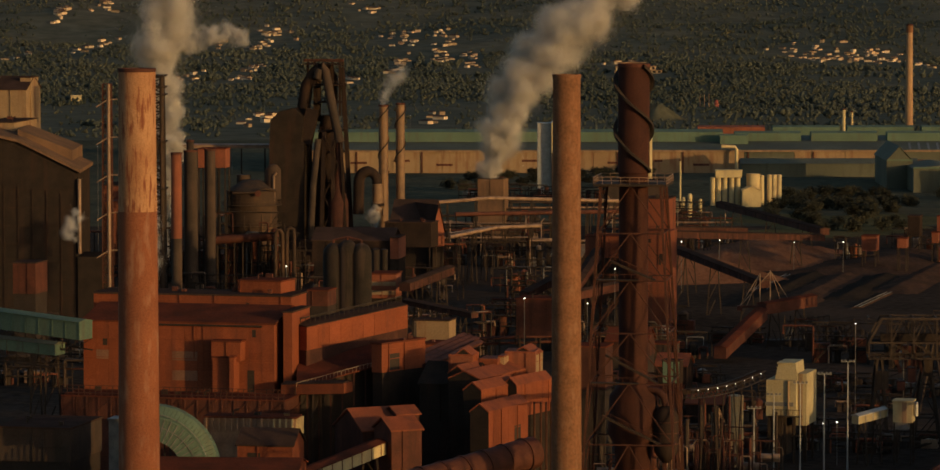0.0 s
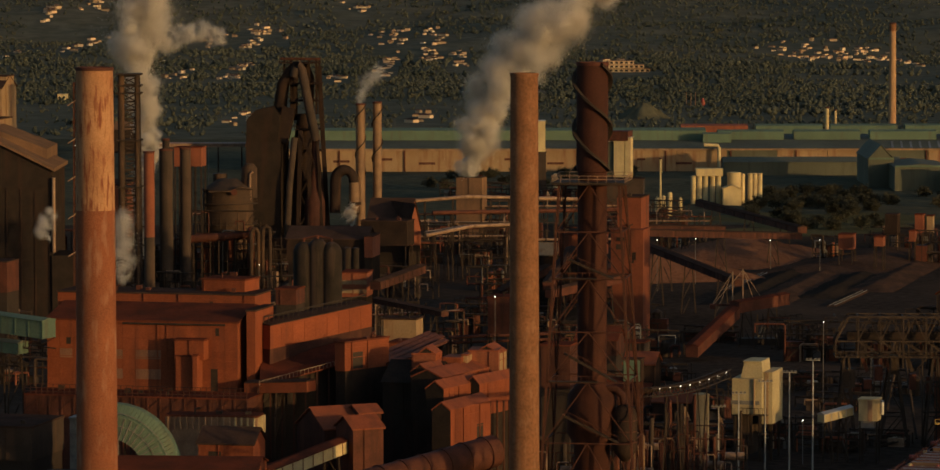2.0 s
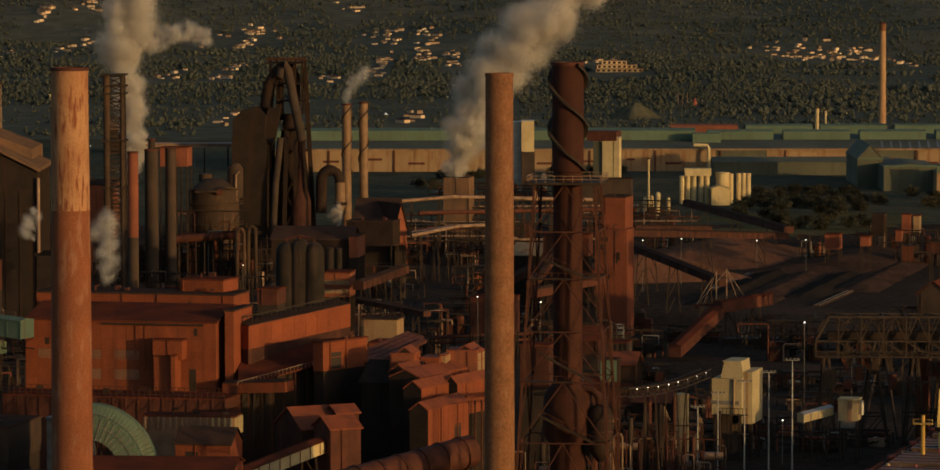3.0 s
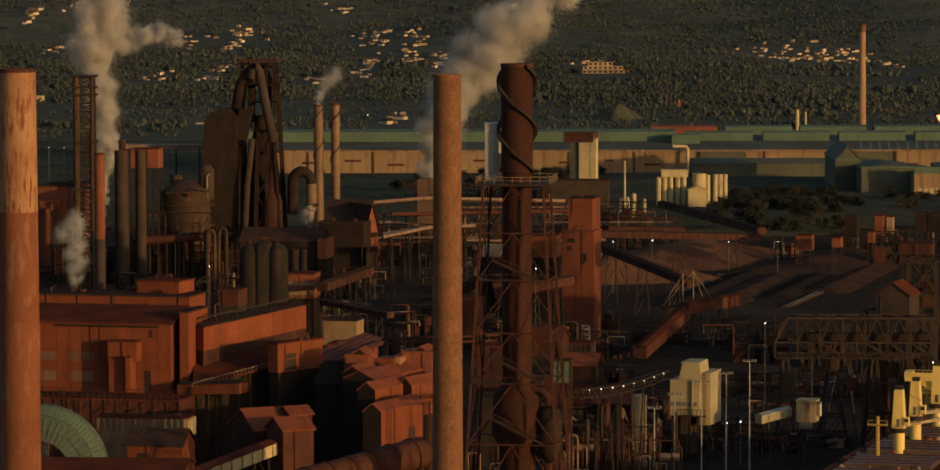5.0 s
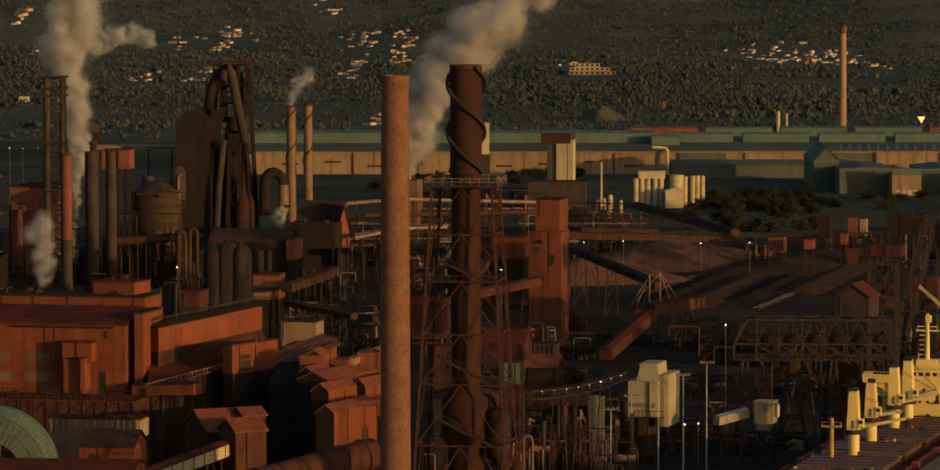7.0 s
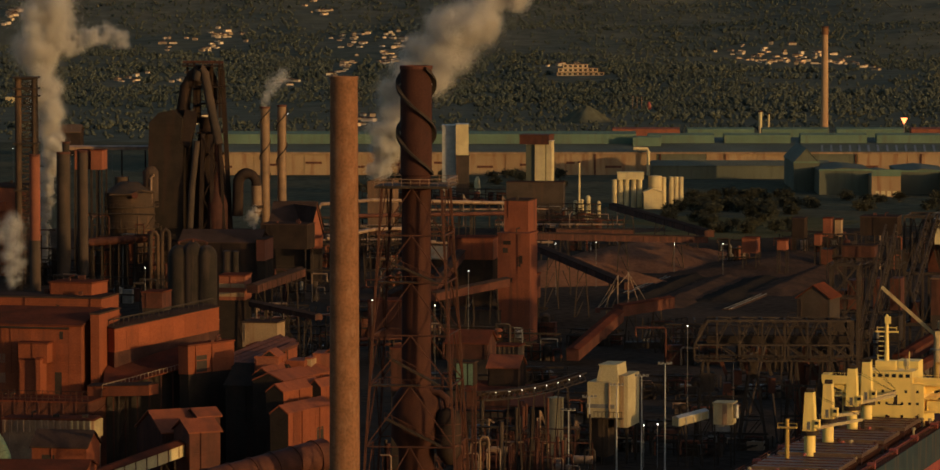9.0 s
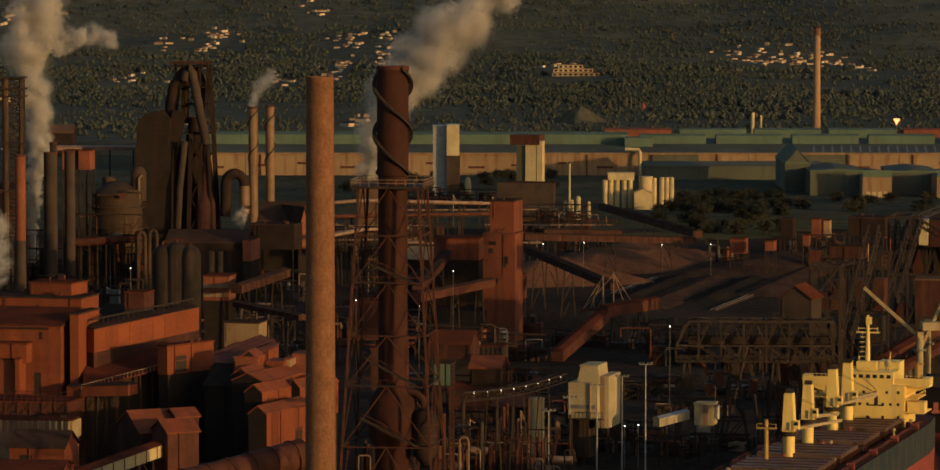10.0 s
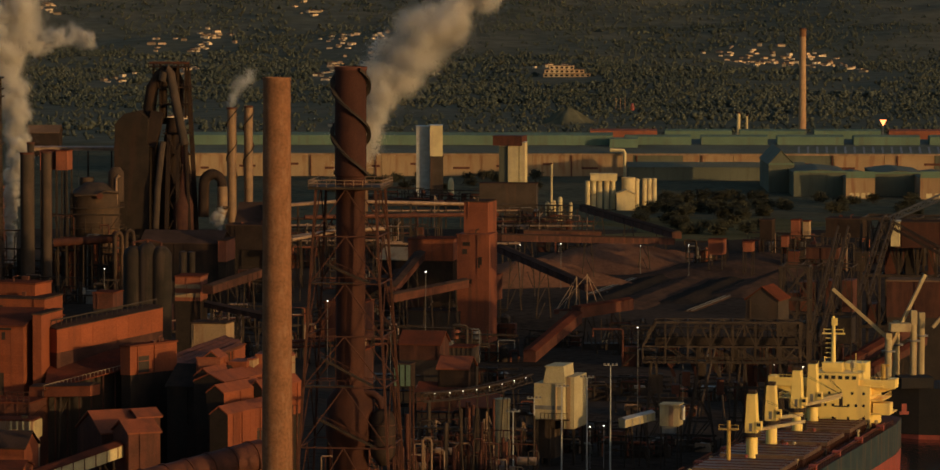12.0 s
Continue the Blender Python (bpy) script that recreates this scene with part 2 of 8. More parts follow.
# ---- mesh helpers ----
class MB:
    """Collects faces for one mesh."""

    def __init__(self):
        self.v, self.f = [], []

    def add(self, vs, fs):
        k = len(self.v)
        self.v += [tuple(v) for v in vs]
        self.f += [tuple(i + k for i in f) for f in fs]
        return self

    def box(self, x, y, z, sx, sy, sz, rot=0.0):
        """Centre x, y and bottom z; sizes; degrees about z."""
        c, s = math.cos(radians(rot)), math.sin(radians(rot))
        vs = []
        for dz in (0, sz):
            for dx, dy in ((-1, -1), (1, -1), (1, 1), (-1, 1)):
                a, b = dx * sx / 2, dy * sy / 2
                vs.append((x + a * c - b * s, y + a * s + b * c, z + dz))
        return self.add(vs, [(3, 2, 1, 0), (4, 5, 6, 7), (0, 1, 5, 4), (1, 2, 6, 5), (2, 3, 7, 6), (3, 0, 4, 7)])

    def beam(self, p, q, w, h=None):
        p, q = Vector(p), Vector(q)
        d = q - p
        if d.length < 1e-6:
            return self
        d.normalize()
        up = Vector((0, 0, 1)) if abs(d.z) < 0.95 else Vector((0, 1, 0))
        a = d.cross(up).normalized() * (w / 2)
        b = a.cross(d).normalized() * ((h or w) / 2)
        vs = [e + sa * a + sb * b for e in (p, q) for sa, sb in ((-1, -1), (1, -1), (1, 1), (-1, 1))]
        return self.add(vs, [(0, 1, 2, 3), (7, 6, 5, 4), (0, 4, 5, 1), (1, 5, 6, 2), (2, 6, 7, 3), (3, 7, 4, 0)])

    def tube(self, pts, radii, seg=16, caps=True):
        """A tube along points with a radius each."""
        pts = [Vector(p) for p in pts]
        if isinstance(radii, (int, float)):
            radii = [radii] * len(pts)
        k0 = len(self.v)
        ref = None
        for i, p in enumerate(pts):
            d = (pts[min(i + 1, len(pts) - 1)] - pts[max(i - 1, 0)]).normalized()
            if ref is None:
                ref = Vector((1, 0, 0)) if abs(d.x) < 0.9 else Vector((0, 1, 0))
            a = (ref - d * ref.dot(d)).normalized()
            ref = a
            b = d.cross(a)
            for j in range(seg):
                w = 2 * math.pi * j / seg
                self.v.append(tuple(p + (a * math.cos(w) + b * math.sin(w)) * radii[i]))
        for i in range(len(pts) - 1):
            for j in range(seg):
                a, b = k0 + i * seg + j, k0 + i * seg + (j + 1) % seg
                self.f.append((a, b, b + seg, a + seg))
        if caps:
            self.f.append(tuple(k0 + j for j in reversed(range(seg))))
            self.f.append(tuple(k0 + (len(pts) - 1) * seg + j for j in range(seg)))
        return self

    def prism(self, outline, p, q):
        """An outline in (across, up), swept from p to q on the level."""
        p, q = Vector(p), Vector(q)
        d = (q - p)
        side = Vector((d.y, -d.x, 0)).normalized()
        n = len(outline)
        vs = [e + side * a + Vector((0, 0, b)) for e in (p, q) for a, b in outline]
        fs = [tuple(range(n)), tuple(reversed(range(n, 2 * n)))]
        fs += [(i, i + n, (i + 1) % n + n, (i + 1) % n) for i in range(n)]
        return self.add(vs, fs)

    def mesh(self, name, smooth=None):
        me = bpy.data.meshes.new(name)
        me.from_pydata(self.v, [], self.f)
        me.validate()
        bm = bmesh.new()
        bm.from_mesh(me)
        bmesh.ops.recalc_face_normals(bm, faces=bm.faces)
        if smooth is not None:
            for f in bm.faces:
                f.smooth = True
            for e in bm.edges:
                if len(e.link_faces) == 2 and e.calc_face_angle(0) > radians(smooth):
                    e.smooth = False
        bm.to_mesh(me)
        bm.free()
        return me


def part(name, mb, material, parent=None, label="", smooth=None):
    ob = new(name, mb.mesh(name, smooth))
    ob.data.materials.append(material)
    if parent:
        ob.parent = parent
    if label:
        tagged(ob, label=label)
    return ob


def thing(name, x, y, z, label, category, rot=0.0, group="", kind=""):
    ob = new(name)
    ob.matrix_world = pose(x, y, z, 0, 0, rot)
    return tagged(ob, label, category, group, kind)


# ---- ground, harbour, hills ----
ROT = -13.0                                      # the works' grid: its long axis leans right of straight ahead
UX, UY = math.sin(radians(13)), math.cos(radians(13))


def along(x, y, d, side=0.0):
    """A point d metres up the works' grid from (x, y), and side metres across it."""
    return x + UX * d + UY * side, y + UY * d - UX * side


QX, QY = 119.2, 955.36    # a point of the quay's edge


def quay_point(d, side=0.0):
    return along(QX, QY, d, side)


def build_ground():
    # land left of the quay's edge and beyond the basin's head, one sheet out to the foot of the hills and past the view on both sides
    a = quay_point(-1400)
    b = quay_point(330)
    c = quay_point(330, 900)
    land = MB()
    land.add([(-3000, a[1], 0), (a[0], a[1], 0), (b[0], b[1], 0), (c[0], c[1], 0), (4000, c[1] + 50, 0), (4000, 4960, 0), (-3000, 4960, 0), (-3000, b[1], 0)],
             [(0, 1, 2, 7), (7, 2, 3, 4, 5, 6)])
    tagged(part("ground", land, M_GROUND), "dark ore-dusted ground of the steelworks", "ground", kind="structure")
    q = MB()
    for p, r in ((a, b), (b, c)):
        q.beam((p[0], p[1], -3.4), (r[0], r[1], -3.4), 1.2, 6.9)
    tagged(part("quay_wall", q, M_QUAY), "stained concrete quay wall above the harbour water", "quay", kind="structure")
    w = MB()
    w.add([(-3000, -2500, -3), (4000, -2500, -3), (4000, 1700, -3), (-3000, 1700, -3)], [(0, 1, 2, 3)])
    ob = part("water", w, M_WATER)
    tagged(ob, "dark rippled harbour water beside the ships", "water", kind="structure")


def water_material():
    m = bpy.data.materials.new("harbour water")
    m.use_nodes = True
    n, l = m.node_tree.nodes, m.node_tree.links
    p = n["Principled BSDF"]
    p.inputs["Base Color"].default_value = (0.012, 0.013, 0.012, 1)
    p.inputs["Roughness"].default_value = 0.12
    t = n.new("ShaderNodeTexNoise")
    t.inputs["Scale"].default_value, t.inputs["Detail"].default_value = 0.6, 4
    g = n.new("ShaderNodeNewGeometry")
    l.new(g.outputs["Position"], t.inputs["Vector"])
    b = n.new("ShaderNodeBump")
    b.inputs["Strength"].default_value, b.inputs["Distance"].default_value = 0.25, 0.4
    l.new(t.outputs["Fac"], b.inputs["Height"])
    l.new(b.outputs["Normal"], p.inputs["Normal"])
    return m


M_WATER = water_material()
build_ground()


def hill_height(x, y):
    """Flat to about 3900 m, then foothills that climb out of the view."""
    s = max(0.0, (y - 3900) / 1080)
    h = 85 * s ** 1.5
    n = noise.fractal(Vector((x / 300, y / 300, 0.3)), 1.0, 2.0, 4)
    h += (n + 0.35) * 7 * min(1, max(0, (y - 2900) / 900)) * (1 + 2.2 * s)
    return max(h, 0.0) + 0.05


def build_hills():
    xs = np.linspace(-1500, 1700, 161)
    ys = np.linspace(2450, 4980, 127)
    mb = MB()
    mb.v = [(x, y, hill_height(x, y)) for y in ys for x in xs]
    nx = len(xs)
    mb.f = [(j * nx + i, j * nx + i + 1, (j + 1) * nx + i + 1, (j + 1) * nx + i) for j in range(len(ys) - 1) for i in range(nx - 1)]
    sc = MB().add([(-900, 1740, 0.04), (1000, 1740, 0.04), (1200, 2450, 0.04), (-1100, 2450, 0.04)], [(0, 1, 2, 3)])
    tagged(part("scrub_ground", sc, M_SCRUB), "dark scrubby ground round the sheds", "ground", kind="structure")
    tagged(part("hillside", mb, M_HILL, smooth=180), "dark wooded hillside rising behind the town", "hill", kind="structure")


build_hills()


# ---- chimneys ----
def round_stack(name, x, y, bands, label, rim=True, seg=40, group=""):
    """bands: (part name, material, [(z, radius), ...]) from the top down."""
    ob = thing(name, x, y, 0, label, "chimney", group=group)
    for pname, material, prof in bands:
        part(pname, MB().tube([(0, 0, z) for z, r in prof], [r for z, r in prof], seg, caps=False), material, ob, smooth=40)
    zt, rt = max((p for b in bands for p in b[2]), key=lambda p: p[0])
    part("flue", MB().tube([(0, 0, zt - 0.05), (0, 0, zt - 6)], [rt * 0.86, rt * 0.86], seg), M_BLACKSTEEL, ob)
    ring = MB()
    for a in range(seg):
        w0, w1 = 2 * math.pi * a / seg, 2 * math.pi * (a + 1) / seg
        vs = [(r * math.cos(w), r * math.sin(w), z) for w in (w0, w1) for r, z in ((rt * 0.86, zt - 1), (rt * 0.86, zt + 0.12), (rt + 0.12, zt + 0.12), (rt + 0.12, zt - 0.5), (rt - 0.02, zt - 0.5))]
        ring.add(vs, [(i, i + 1, i + 6, i + 5) for i in range(4)])
    part("rim", ring, M_RUST if rim else bands[0][1], ob, smooth=30)
    return ob


LC = (-51.39, 769, 95.05)
lc = round_stack("red_white_chimney", LC[0], LC[1], [
    ("painted_upper_shaft", M_CHIMNEY_WHITE, [(LC[2], 3.3), (69.71, 3.46)]),
    ("red_lower_shaft", M_CHIMNEY_RED, [(69.71, 3.48), (24.79, 3.68), (0, 3.84)])],
    "tall round chimney, rust-streaked white above and red oxide below")

FC = (25, 769, 93.93)
fc_bands = [("concrete_shaft", M_CONCRETE, [(FC[2] - i * (FC[2] / 30), 2.45 + i * 0.012) for i in range(31)])]
fc = round_stack("concrete_chimney", FC[0], FC[1], fc_bands, "tall plain brown weathered concrete chimney", rim=False)
for i in range(1, 60):
    z = FC[2] * i / 60
    r = 2.45 + (FC[2] - z) / FC[2] * 0.36
    part("formwork_ring", MB().tube([(0, 0, z - 0.05), (0, 0, z + 0.05)], [r + 0.025, r + 0.025], 40, caps=False), M_CONCRETE, fc, smooth=40)

SC = (37.62, 788, 95.25)
sc = round_stack("strake_chimney", SC[0], SC[1], [
    ("steel_shaft", M_STRAKESTACK, [(SC[2], 2.89), (75.48, 2.89), (75.26, 2.68), (36.79, 2.68)]),
    ("base_bell", M_STRAKESTACK, [(36.79, 2.68), (34.6, 4.4), (27.6, 4.7), (25.2, 3.3), (0, 3.28)])],
    "dark rusty steel chimney wound with helical strakes")
for k in range(2):
    h = MB()
    z0, z1, r = 75.81, SC[2] - 0.3, 2.89
    n = 70
    vs = []
    for i in range(n + 1):
        z = z0 + (z1 - z0) * i / n
        w = -2 * math.pi * (k / 2 + 1.08 * i / n) - 0.55
        for rr, dz in ((r + 0.08, -0.28), (r + 0.85, -0.28), (r + 0.85, 0.28), (r + 0.08, 0.28)):
            vs.append((rr * math.cos(w), rr * math.sin(w), z + dz))
    h.add(vs, [(i * 4 + j, i * 4 + (j + 1) % 4, i * 4 + 4 + (j + 1) % 4, i * 4 + 4 + j) for i in range(n) for j in range(4)])
    stk = part("strake", h, M_BLACKSTEEL, sc, "dark helical strake")
    for i in range(1, n, 3):
        z = z0 + (z1 - z0) * i / n
        w = -2 * math.pi * (k / 2 + 1.08 * i / n) - 0.55
        part("strake_bracket", MB().beam(((r - 0.05) * math.cos(w), (r - 0.05) * math.sin(w), z), ((r + 0.8) * math.cos(w), (r + 0.8) * math.sin(w), z), 0.1), M_PIPE, stk)


# ---- braced tower round the strake chimney ----
def braced_tower():
    ob = thing("braced_steel_tower", SC[0], SC[1], 0, "rusty red lattice steel tower bracing the chimney, with gallery and stairs", "tower", rot=-8)
    levels = [73.29, 64.73, 56.17, 46.6, 37.46, 26.42, 11.0, 0.0]
    top, bot = 5.46, 8.08

    def half(z):
        return top + (bot - top) * (levels[0] - z) / (levels[0] - levels[5])
    corners = ((-1, -1), (1, -1), (1, 1), (-1, 1))
    for cx, cy in corners:
        part("leg", MB().beam((cx * half(levels[0]), cy * half(levels[0]), levels[0]), (cx * half(0), cy * half(0), 0), 0.42), M_RUSTBAR, ob)
    for i, z in enumerate(levels[:-1]):
        a = half(z)
        for k in range(4):
            (ax, ay), (bx, by) = corners[k], corners[(k + 1) % 4]
            part("girt", MB().beam((ax * a, ay * a, z), (bx * a, by * a, z), 0.24), M_RUSTBAR, ob)
            b = half(levels[i + 1])
            mid = ((ax + bx) / 2 * a, (ay + by) / 2 * a, z)
            for ex, ey in ((ax, ay), (bx, by)):
                part("brace", MB().beam(mid, (ex * b, ey * b, levels[i + 1]), 0.2), M_RUSTBAR, ob)
    z = levels[0]
    w = 6.66
    part("gallery_floor", MB().box(0, 0, z, 2 * w, 2 * w, 0.45), M_BROWNSTEEL, ob)
    rail = MB()
    for k in range(4):
        (ax, ay), (bx, by) = corners[k], corners[(k + 1) % 4]
        for hz in (0.6, 1.2):
            rail.beam((ax * w, ay * w, z + 0.45 + hz), (bx * w, by * w, z + 0.45 + hz), 0.09)
        for i in range(9):
            f = i / 8
            px, py = (ax + (bx - ax) * f) * w, (ay + (by - ay) * f) * w
            rail.beam((px, py, z + 0.4), (px, py, z + 1.7), 0.09)
    part("guard_rail", rail, M_PIPE, ob)
    # upright domed vessel beside the chimney's base
    prof = [(22.5, 0.6), (24.5, 2.2), (25.5, 2.3), (31.0, 2.3), (32.3, 1.8), (33.0, 0.7)]
    part("side_vessel", MB().tube([(6.2, -1.6, z) for z, r in prof], [r for z, r in prof], 22), M_FURNACE, ob, smooth=60)
    for z in (26, 28, 30):
        part("vessel_hoop", MB().tube([(6.2, -1.6, z), (6.2, -1.6, z + 0.18)], 2.36, 22), M_DARKRUST, ob)
    part("vessel_duct", MB().tube([(6.2, -1.6, 32.6), (5.8, -1.6, 34.6), (4.6, -1.4, 35.6), (2.4, -1.0, 35.8)], 0.7, 12), M_DARKRUST, ob, smooth=60)
    # landings and zigzag stair
    for i, zl in enumerate(levels[2:6:2]):
        a = half(zl)
        part("landing", MB().box(-a * 0.35, -a * 0.95, zl, a * 1.2, 1.6, 0.2), M_BROWNSTEEL, ob)
        r2 = MB()
        for f in range(7):
            r2.beam((-a * 0.95 + f * a * 0.2, -a * 0.95 - 0.8, zl), (-a * 0.95 + f * a * 0.2, -a * 0.95 - 0.8, zl + 1.2), 0.08)
        r2.beam((-a * 0.95, -a * 0.95 - 0.8, zl + 1.2), (a * 0.25, -a * 0.95 - 0.8, zl + 1.2), 0.09)
        part("guard_rail", r2, M_RUSTBAR, ob)
    for z0, z1 in ((levels[2], levels[1] - 5), (levels[4], levels[3] - 4), (levels[5], levels[4] - 6)):
        a = half(z0)
        part("stair_flight", MB().beam((a * 0.7, -a * 0.8, z0), (-a * 0.6, -a * 0.8, z1), 1.2, 0.35), M_BROWNSTEEL, ob)
        r3 = MB().beam((a * 0.7, -a * 0.8 - 0.6, z0 + 1.1), (-a * 0.6, -a * 0.8 - 0.6, z1 + 1.1), 0.1)
        for f in range(8):
            g = f / 7
            px, pz = a * (0.7 - 1.3 * g), z0 + (z1 - z0) * g
            r3.beam((px, -a * 0.8 - 0.6, pz), (px, -a * 0.8 - 0.6, pz + 1.1), 0.07)
        part("stair_rail", r3, M_RUSTBAR, ob)
    return ob


braced_tower()


# ---- sheet-clad buildings ----
def dress(ob, w, h, d, ridge, wall):
    """Girts, downpipes and a door on the front, vents and ducts on the roof."""
    rnd = random.Random(int(w * 100 + h * 10))
    f = MB()
    for k in range(2):
        f.box(0, -0.1, h * (0.45 + 0.35 * k), w, 0.1, 0.12)
    for k in range(max(1, int(w / 7))):
        px = rnd.uniform(-w * 0.46, w * 0.46)
        f.beam((px, -0.2, max(0, h - rnd.uniform(4, 12))), (px, -0.2, h), 0.16)
    part("girt_and_downpipe", f, wall, ob)
    m = rnd.choice((M_RUST, M_BROWNSTEEL, M_SOOT))
    for k in range(min(6, int(w / 7)) if ridge <= 0 else 0):
        part("roof_vent", MB().box(rnd.uniform(-w * 0.42, w * 0.42), d * rnd.uniform(0.15, 0.85), h + 0.3, rnd.uniform(0.5, 1.5), rnd.uniform(0.5, 1.4), rnd.uniform(0.4, 1.1)), m, ob)
    if ridge <= 0 and w > 8:
        px = rnd.uniform(-w * 0.3, w * 0.3)
        part("vent_pipe", MB().tube([(px, d * 0.3, h), (px, d * 0.3, h + 1.3), (px + 1.0, d * 0.3, h + 1.6)], 0.2, 8), m, ob)


def hall(name, x, y, z, w, h, d, label, wall, roof, rot=ROT, ridge=0.0, ridge_along="x", over=0.4, category="building", windows=(), base=None, group="", ribs=0, trim=None):
    """A clad hall: front wall centred on (x, y), bottom z, width, height to the eave, depth; ridge: its height over the eave.
    windows: (across from the middle, up, width, height) on the front."""
    ob = thing(name, x, y, z, label, category, rot, group)
    body = MB()
    body.box(0, d / 2, 0, w, d, h)
    rf = MB()
    if ridge <= 0:
        rf.box(0, d / 2, h, w + over, d + over, 0.35)
    elif ridge_along == "x":
        body.add([(-w / 2, 0, h), (-w / 2, d, h), (-w / 2, d / 2, h + ridge), (w / 2, 0, h), (w / 2, d, h), (w / 2, d / 2, h + ridge)], [(0, 2, 1), (3, 4, 5)])
        for s in (0, 1):
            e = -over if s == 0 else d + over
            n = 0.3
            rf.add([(-w / 2 - over, e, h - 0.1), (w / 2 + over, e, h - 0.1), (w / 2 + over, d / 2, h + ridge), (-w / 2 - over, d / 2, h + ridge),
                    (-w / 2 - over, e, h - 0.1 + n), (w / 2 + over, e, h - 0.1 + n), (w / 2 + over, d / 2, h + ridge + n), (-w / 2 - over, d / 2, h + ridge + n)],
                   [(0, 1, 2, 3), (4, 5, 6, 7), (0, 1, 5, 4), (1, 2, 6, 5), (2, 3, 7, 6), (3, 0, 4, 7)])
    else:
        body.add([(-w / 2, 0, h), (w / 2, 0, h), (0, 0, h + ridge), (-w / 2, d, h), (w / 2, d, h), (0, d, h + ridge)], [(0, 1, 2), (3, 5, 4)])
        for s in (-1, 1):
            n = 0.3
            e = s * (w / 2 + over)
            rf.add([(e, -over, h - 0.1), (e, d + over, h - 0.1), (0, d + over, h + ridge), (0, -over, h + ridge),
                    (e, -over, h - 0.1 + n), (e, d + over, h - 0.1 + n), (0, d + over, h + ridge + n), (0, -over, h + ridge + n)],
                   [(0, 1, 2, 3), (4, 5, 6, 7), (0, 1, 5, 4), (1, 2, 6, 5), (2, 3, 7, 6), (3, 0, 4, 7)])
    part("wall", body, wall, ob)
    part("roof", rf, roof, ob)
    for a, up, ww, wh in windows:
        part("opening", MB().box(a, -0.04, up, ww, 0.12, wh), M_BLACKSTEEL, ob)
    if w > 5 and y < 1700:
        dress(ob, w, h, d, ridge, trim or wall)
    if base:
        # near-black base colours stand in for the shade below the house
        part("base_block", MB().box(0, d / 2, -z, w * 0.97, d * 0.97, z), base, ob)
    if ribs:
        for i in range(ribs + 1):
            part("post", MB().box(-w / 2 + w * i / ribs, -0.12, 0, 0.3, 0.24, h), wall, ob)
    return ob


def hall_ab(name, a, b, z0, ztop, d, label, wall, roof, **kw):
    """A hall whose front wall runs from a to b in the plan; its body lies to the left of that line."""
    rot = math.degrees(math.atan2(b[1] - a[1], b[0] - a[0]))
    w = math.hypot(b[0] - a[0], b[1] - a[1])
    return hall(name, (a[0] + b[0]) / 2, (a[1] + b[1]) / 2, z0, w, ztop - z0, d, label, wall, roof, rot=rot, **kw)


def gallery(name, p, q, w, h, label, wall, roof, posts=2, ribs=0, truss=False, category="conveyor gallery", leg=0.35, windows=0):
    """An enclosed conveyor gallery between the floor points p and q, on trestles down to the ground."""
    p, q = Vector(p), Vector(q)
    ob = thing(name, p.x, p.y, p.z, label, category)
    d = q - p
    o = Vector((0, 0, 0))
    part("housing", MB().prism([(-w / 2, 0), (w / 2, 0), (w / 2, h), (-w / 2, h)], o, d), wall, ob)
    part("roof", MB().prism([(-w / 2 - 0.25, h + 0.004), (w / 2 + 0.25, h + 0.004), (w / 2 + 0.25, h + 0.15), (0, h + 0.6), (-w / 2 - 0.25, h + 0.15)], o, d), roof, ob)
    side = Vector((d.y, -d.x, 0)).normalized()
    for i in range(ribs + 1 if ribs else 0):
        c = d * (i / ribs)
        part("rib", MB().beam(c + side * (w / 2 + 0.06) + Vector((0, 0, 0.05)), c + side * (w / 2 + 0.06) + Vector((0, 0, h - 0.05)), 0.16), roof, ob)
    if truss:
        n = max(4, int(d.length / 4))
        for s in (-1, 1):
            for i in range(n):
                a, b = d * (i / n), d * ((i + 1) / n)
                off = side * (s * w / 2)
                low = Vector((0, 0, -2.4))
                part("truss_bar", MB().beam(a + off + low, b + off + low, 0.25), M_BROWNSTEEL, ob)
                part("truss_bar", MB().beam(a + off, a + off + low, 0.18), M_BROWNSTEEL, ob)
                part("truss_bar", MB().beam(a + off + (low if i % 2 else o), b + off + (o if i % 2 else low), 0.16), M_BROWNSTEEL, ob)
    for i in range(posts):
        c = d * ((i + 0.5) / posts)
        tr = MB()
        zz = -(p.z + c.z)
        if zz > -1.0:
            continue
        for s in (-1, 1):
            tr.beam(c + side * (s * w * 0.4), c + side * (s * w * 0.8) + Vector((0, 0, zz)), leg)
        k = 0.0
        while k > zz + 4:
            tr.beam(c + side * (-w * (0.4 - 0.4 * k / zz)) + Vector((0, 0, k)), c + side * (w * 0.6) + Vector((0, 0, max(zz, k - 5))), leg * 0.6)
            k -= 5
        part("trestle", tr, M_BROWNSTEEL, ob)
    return ob


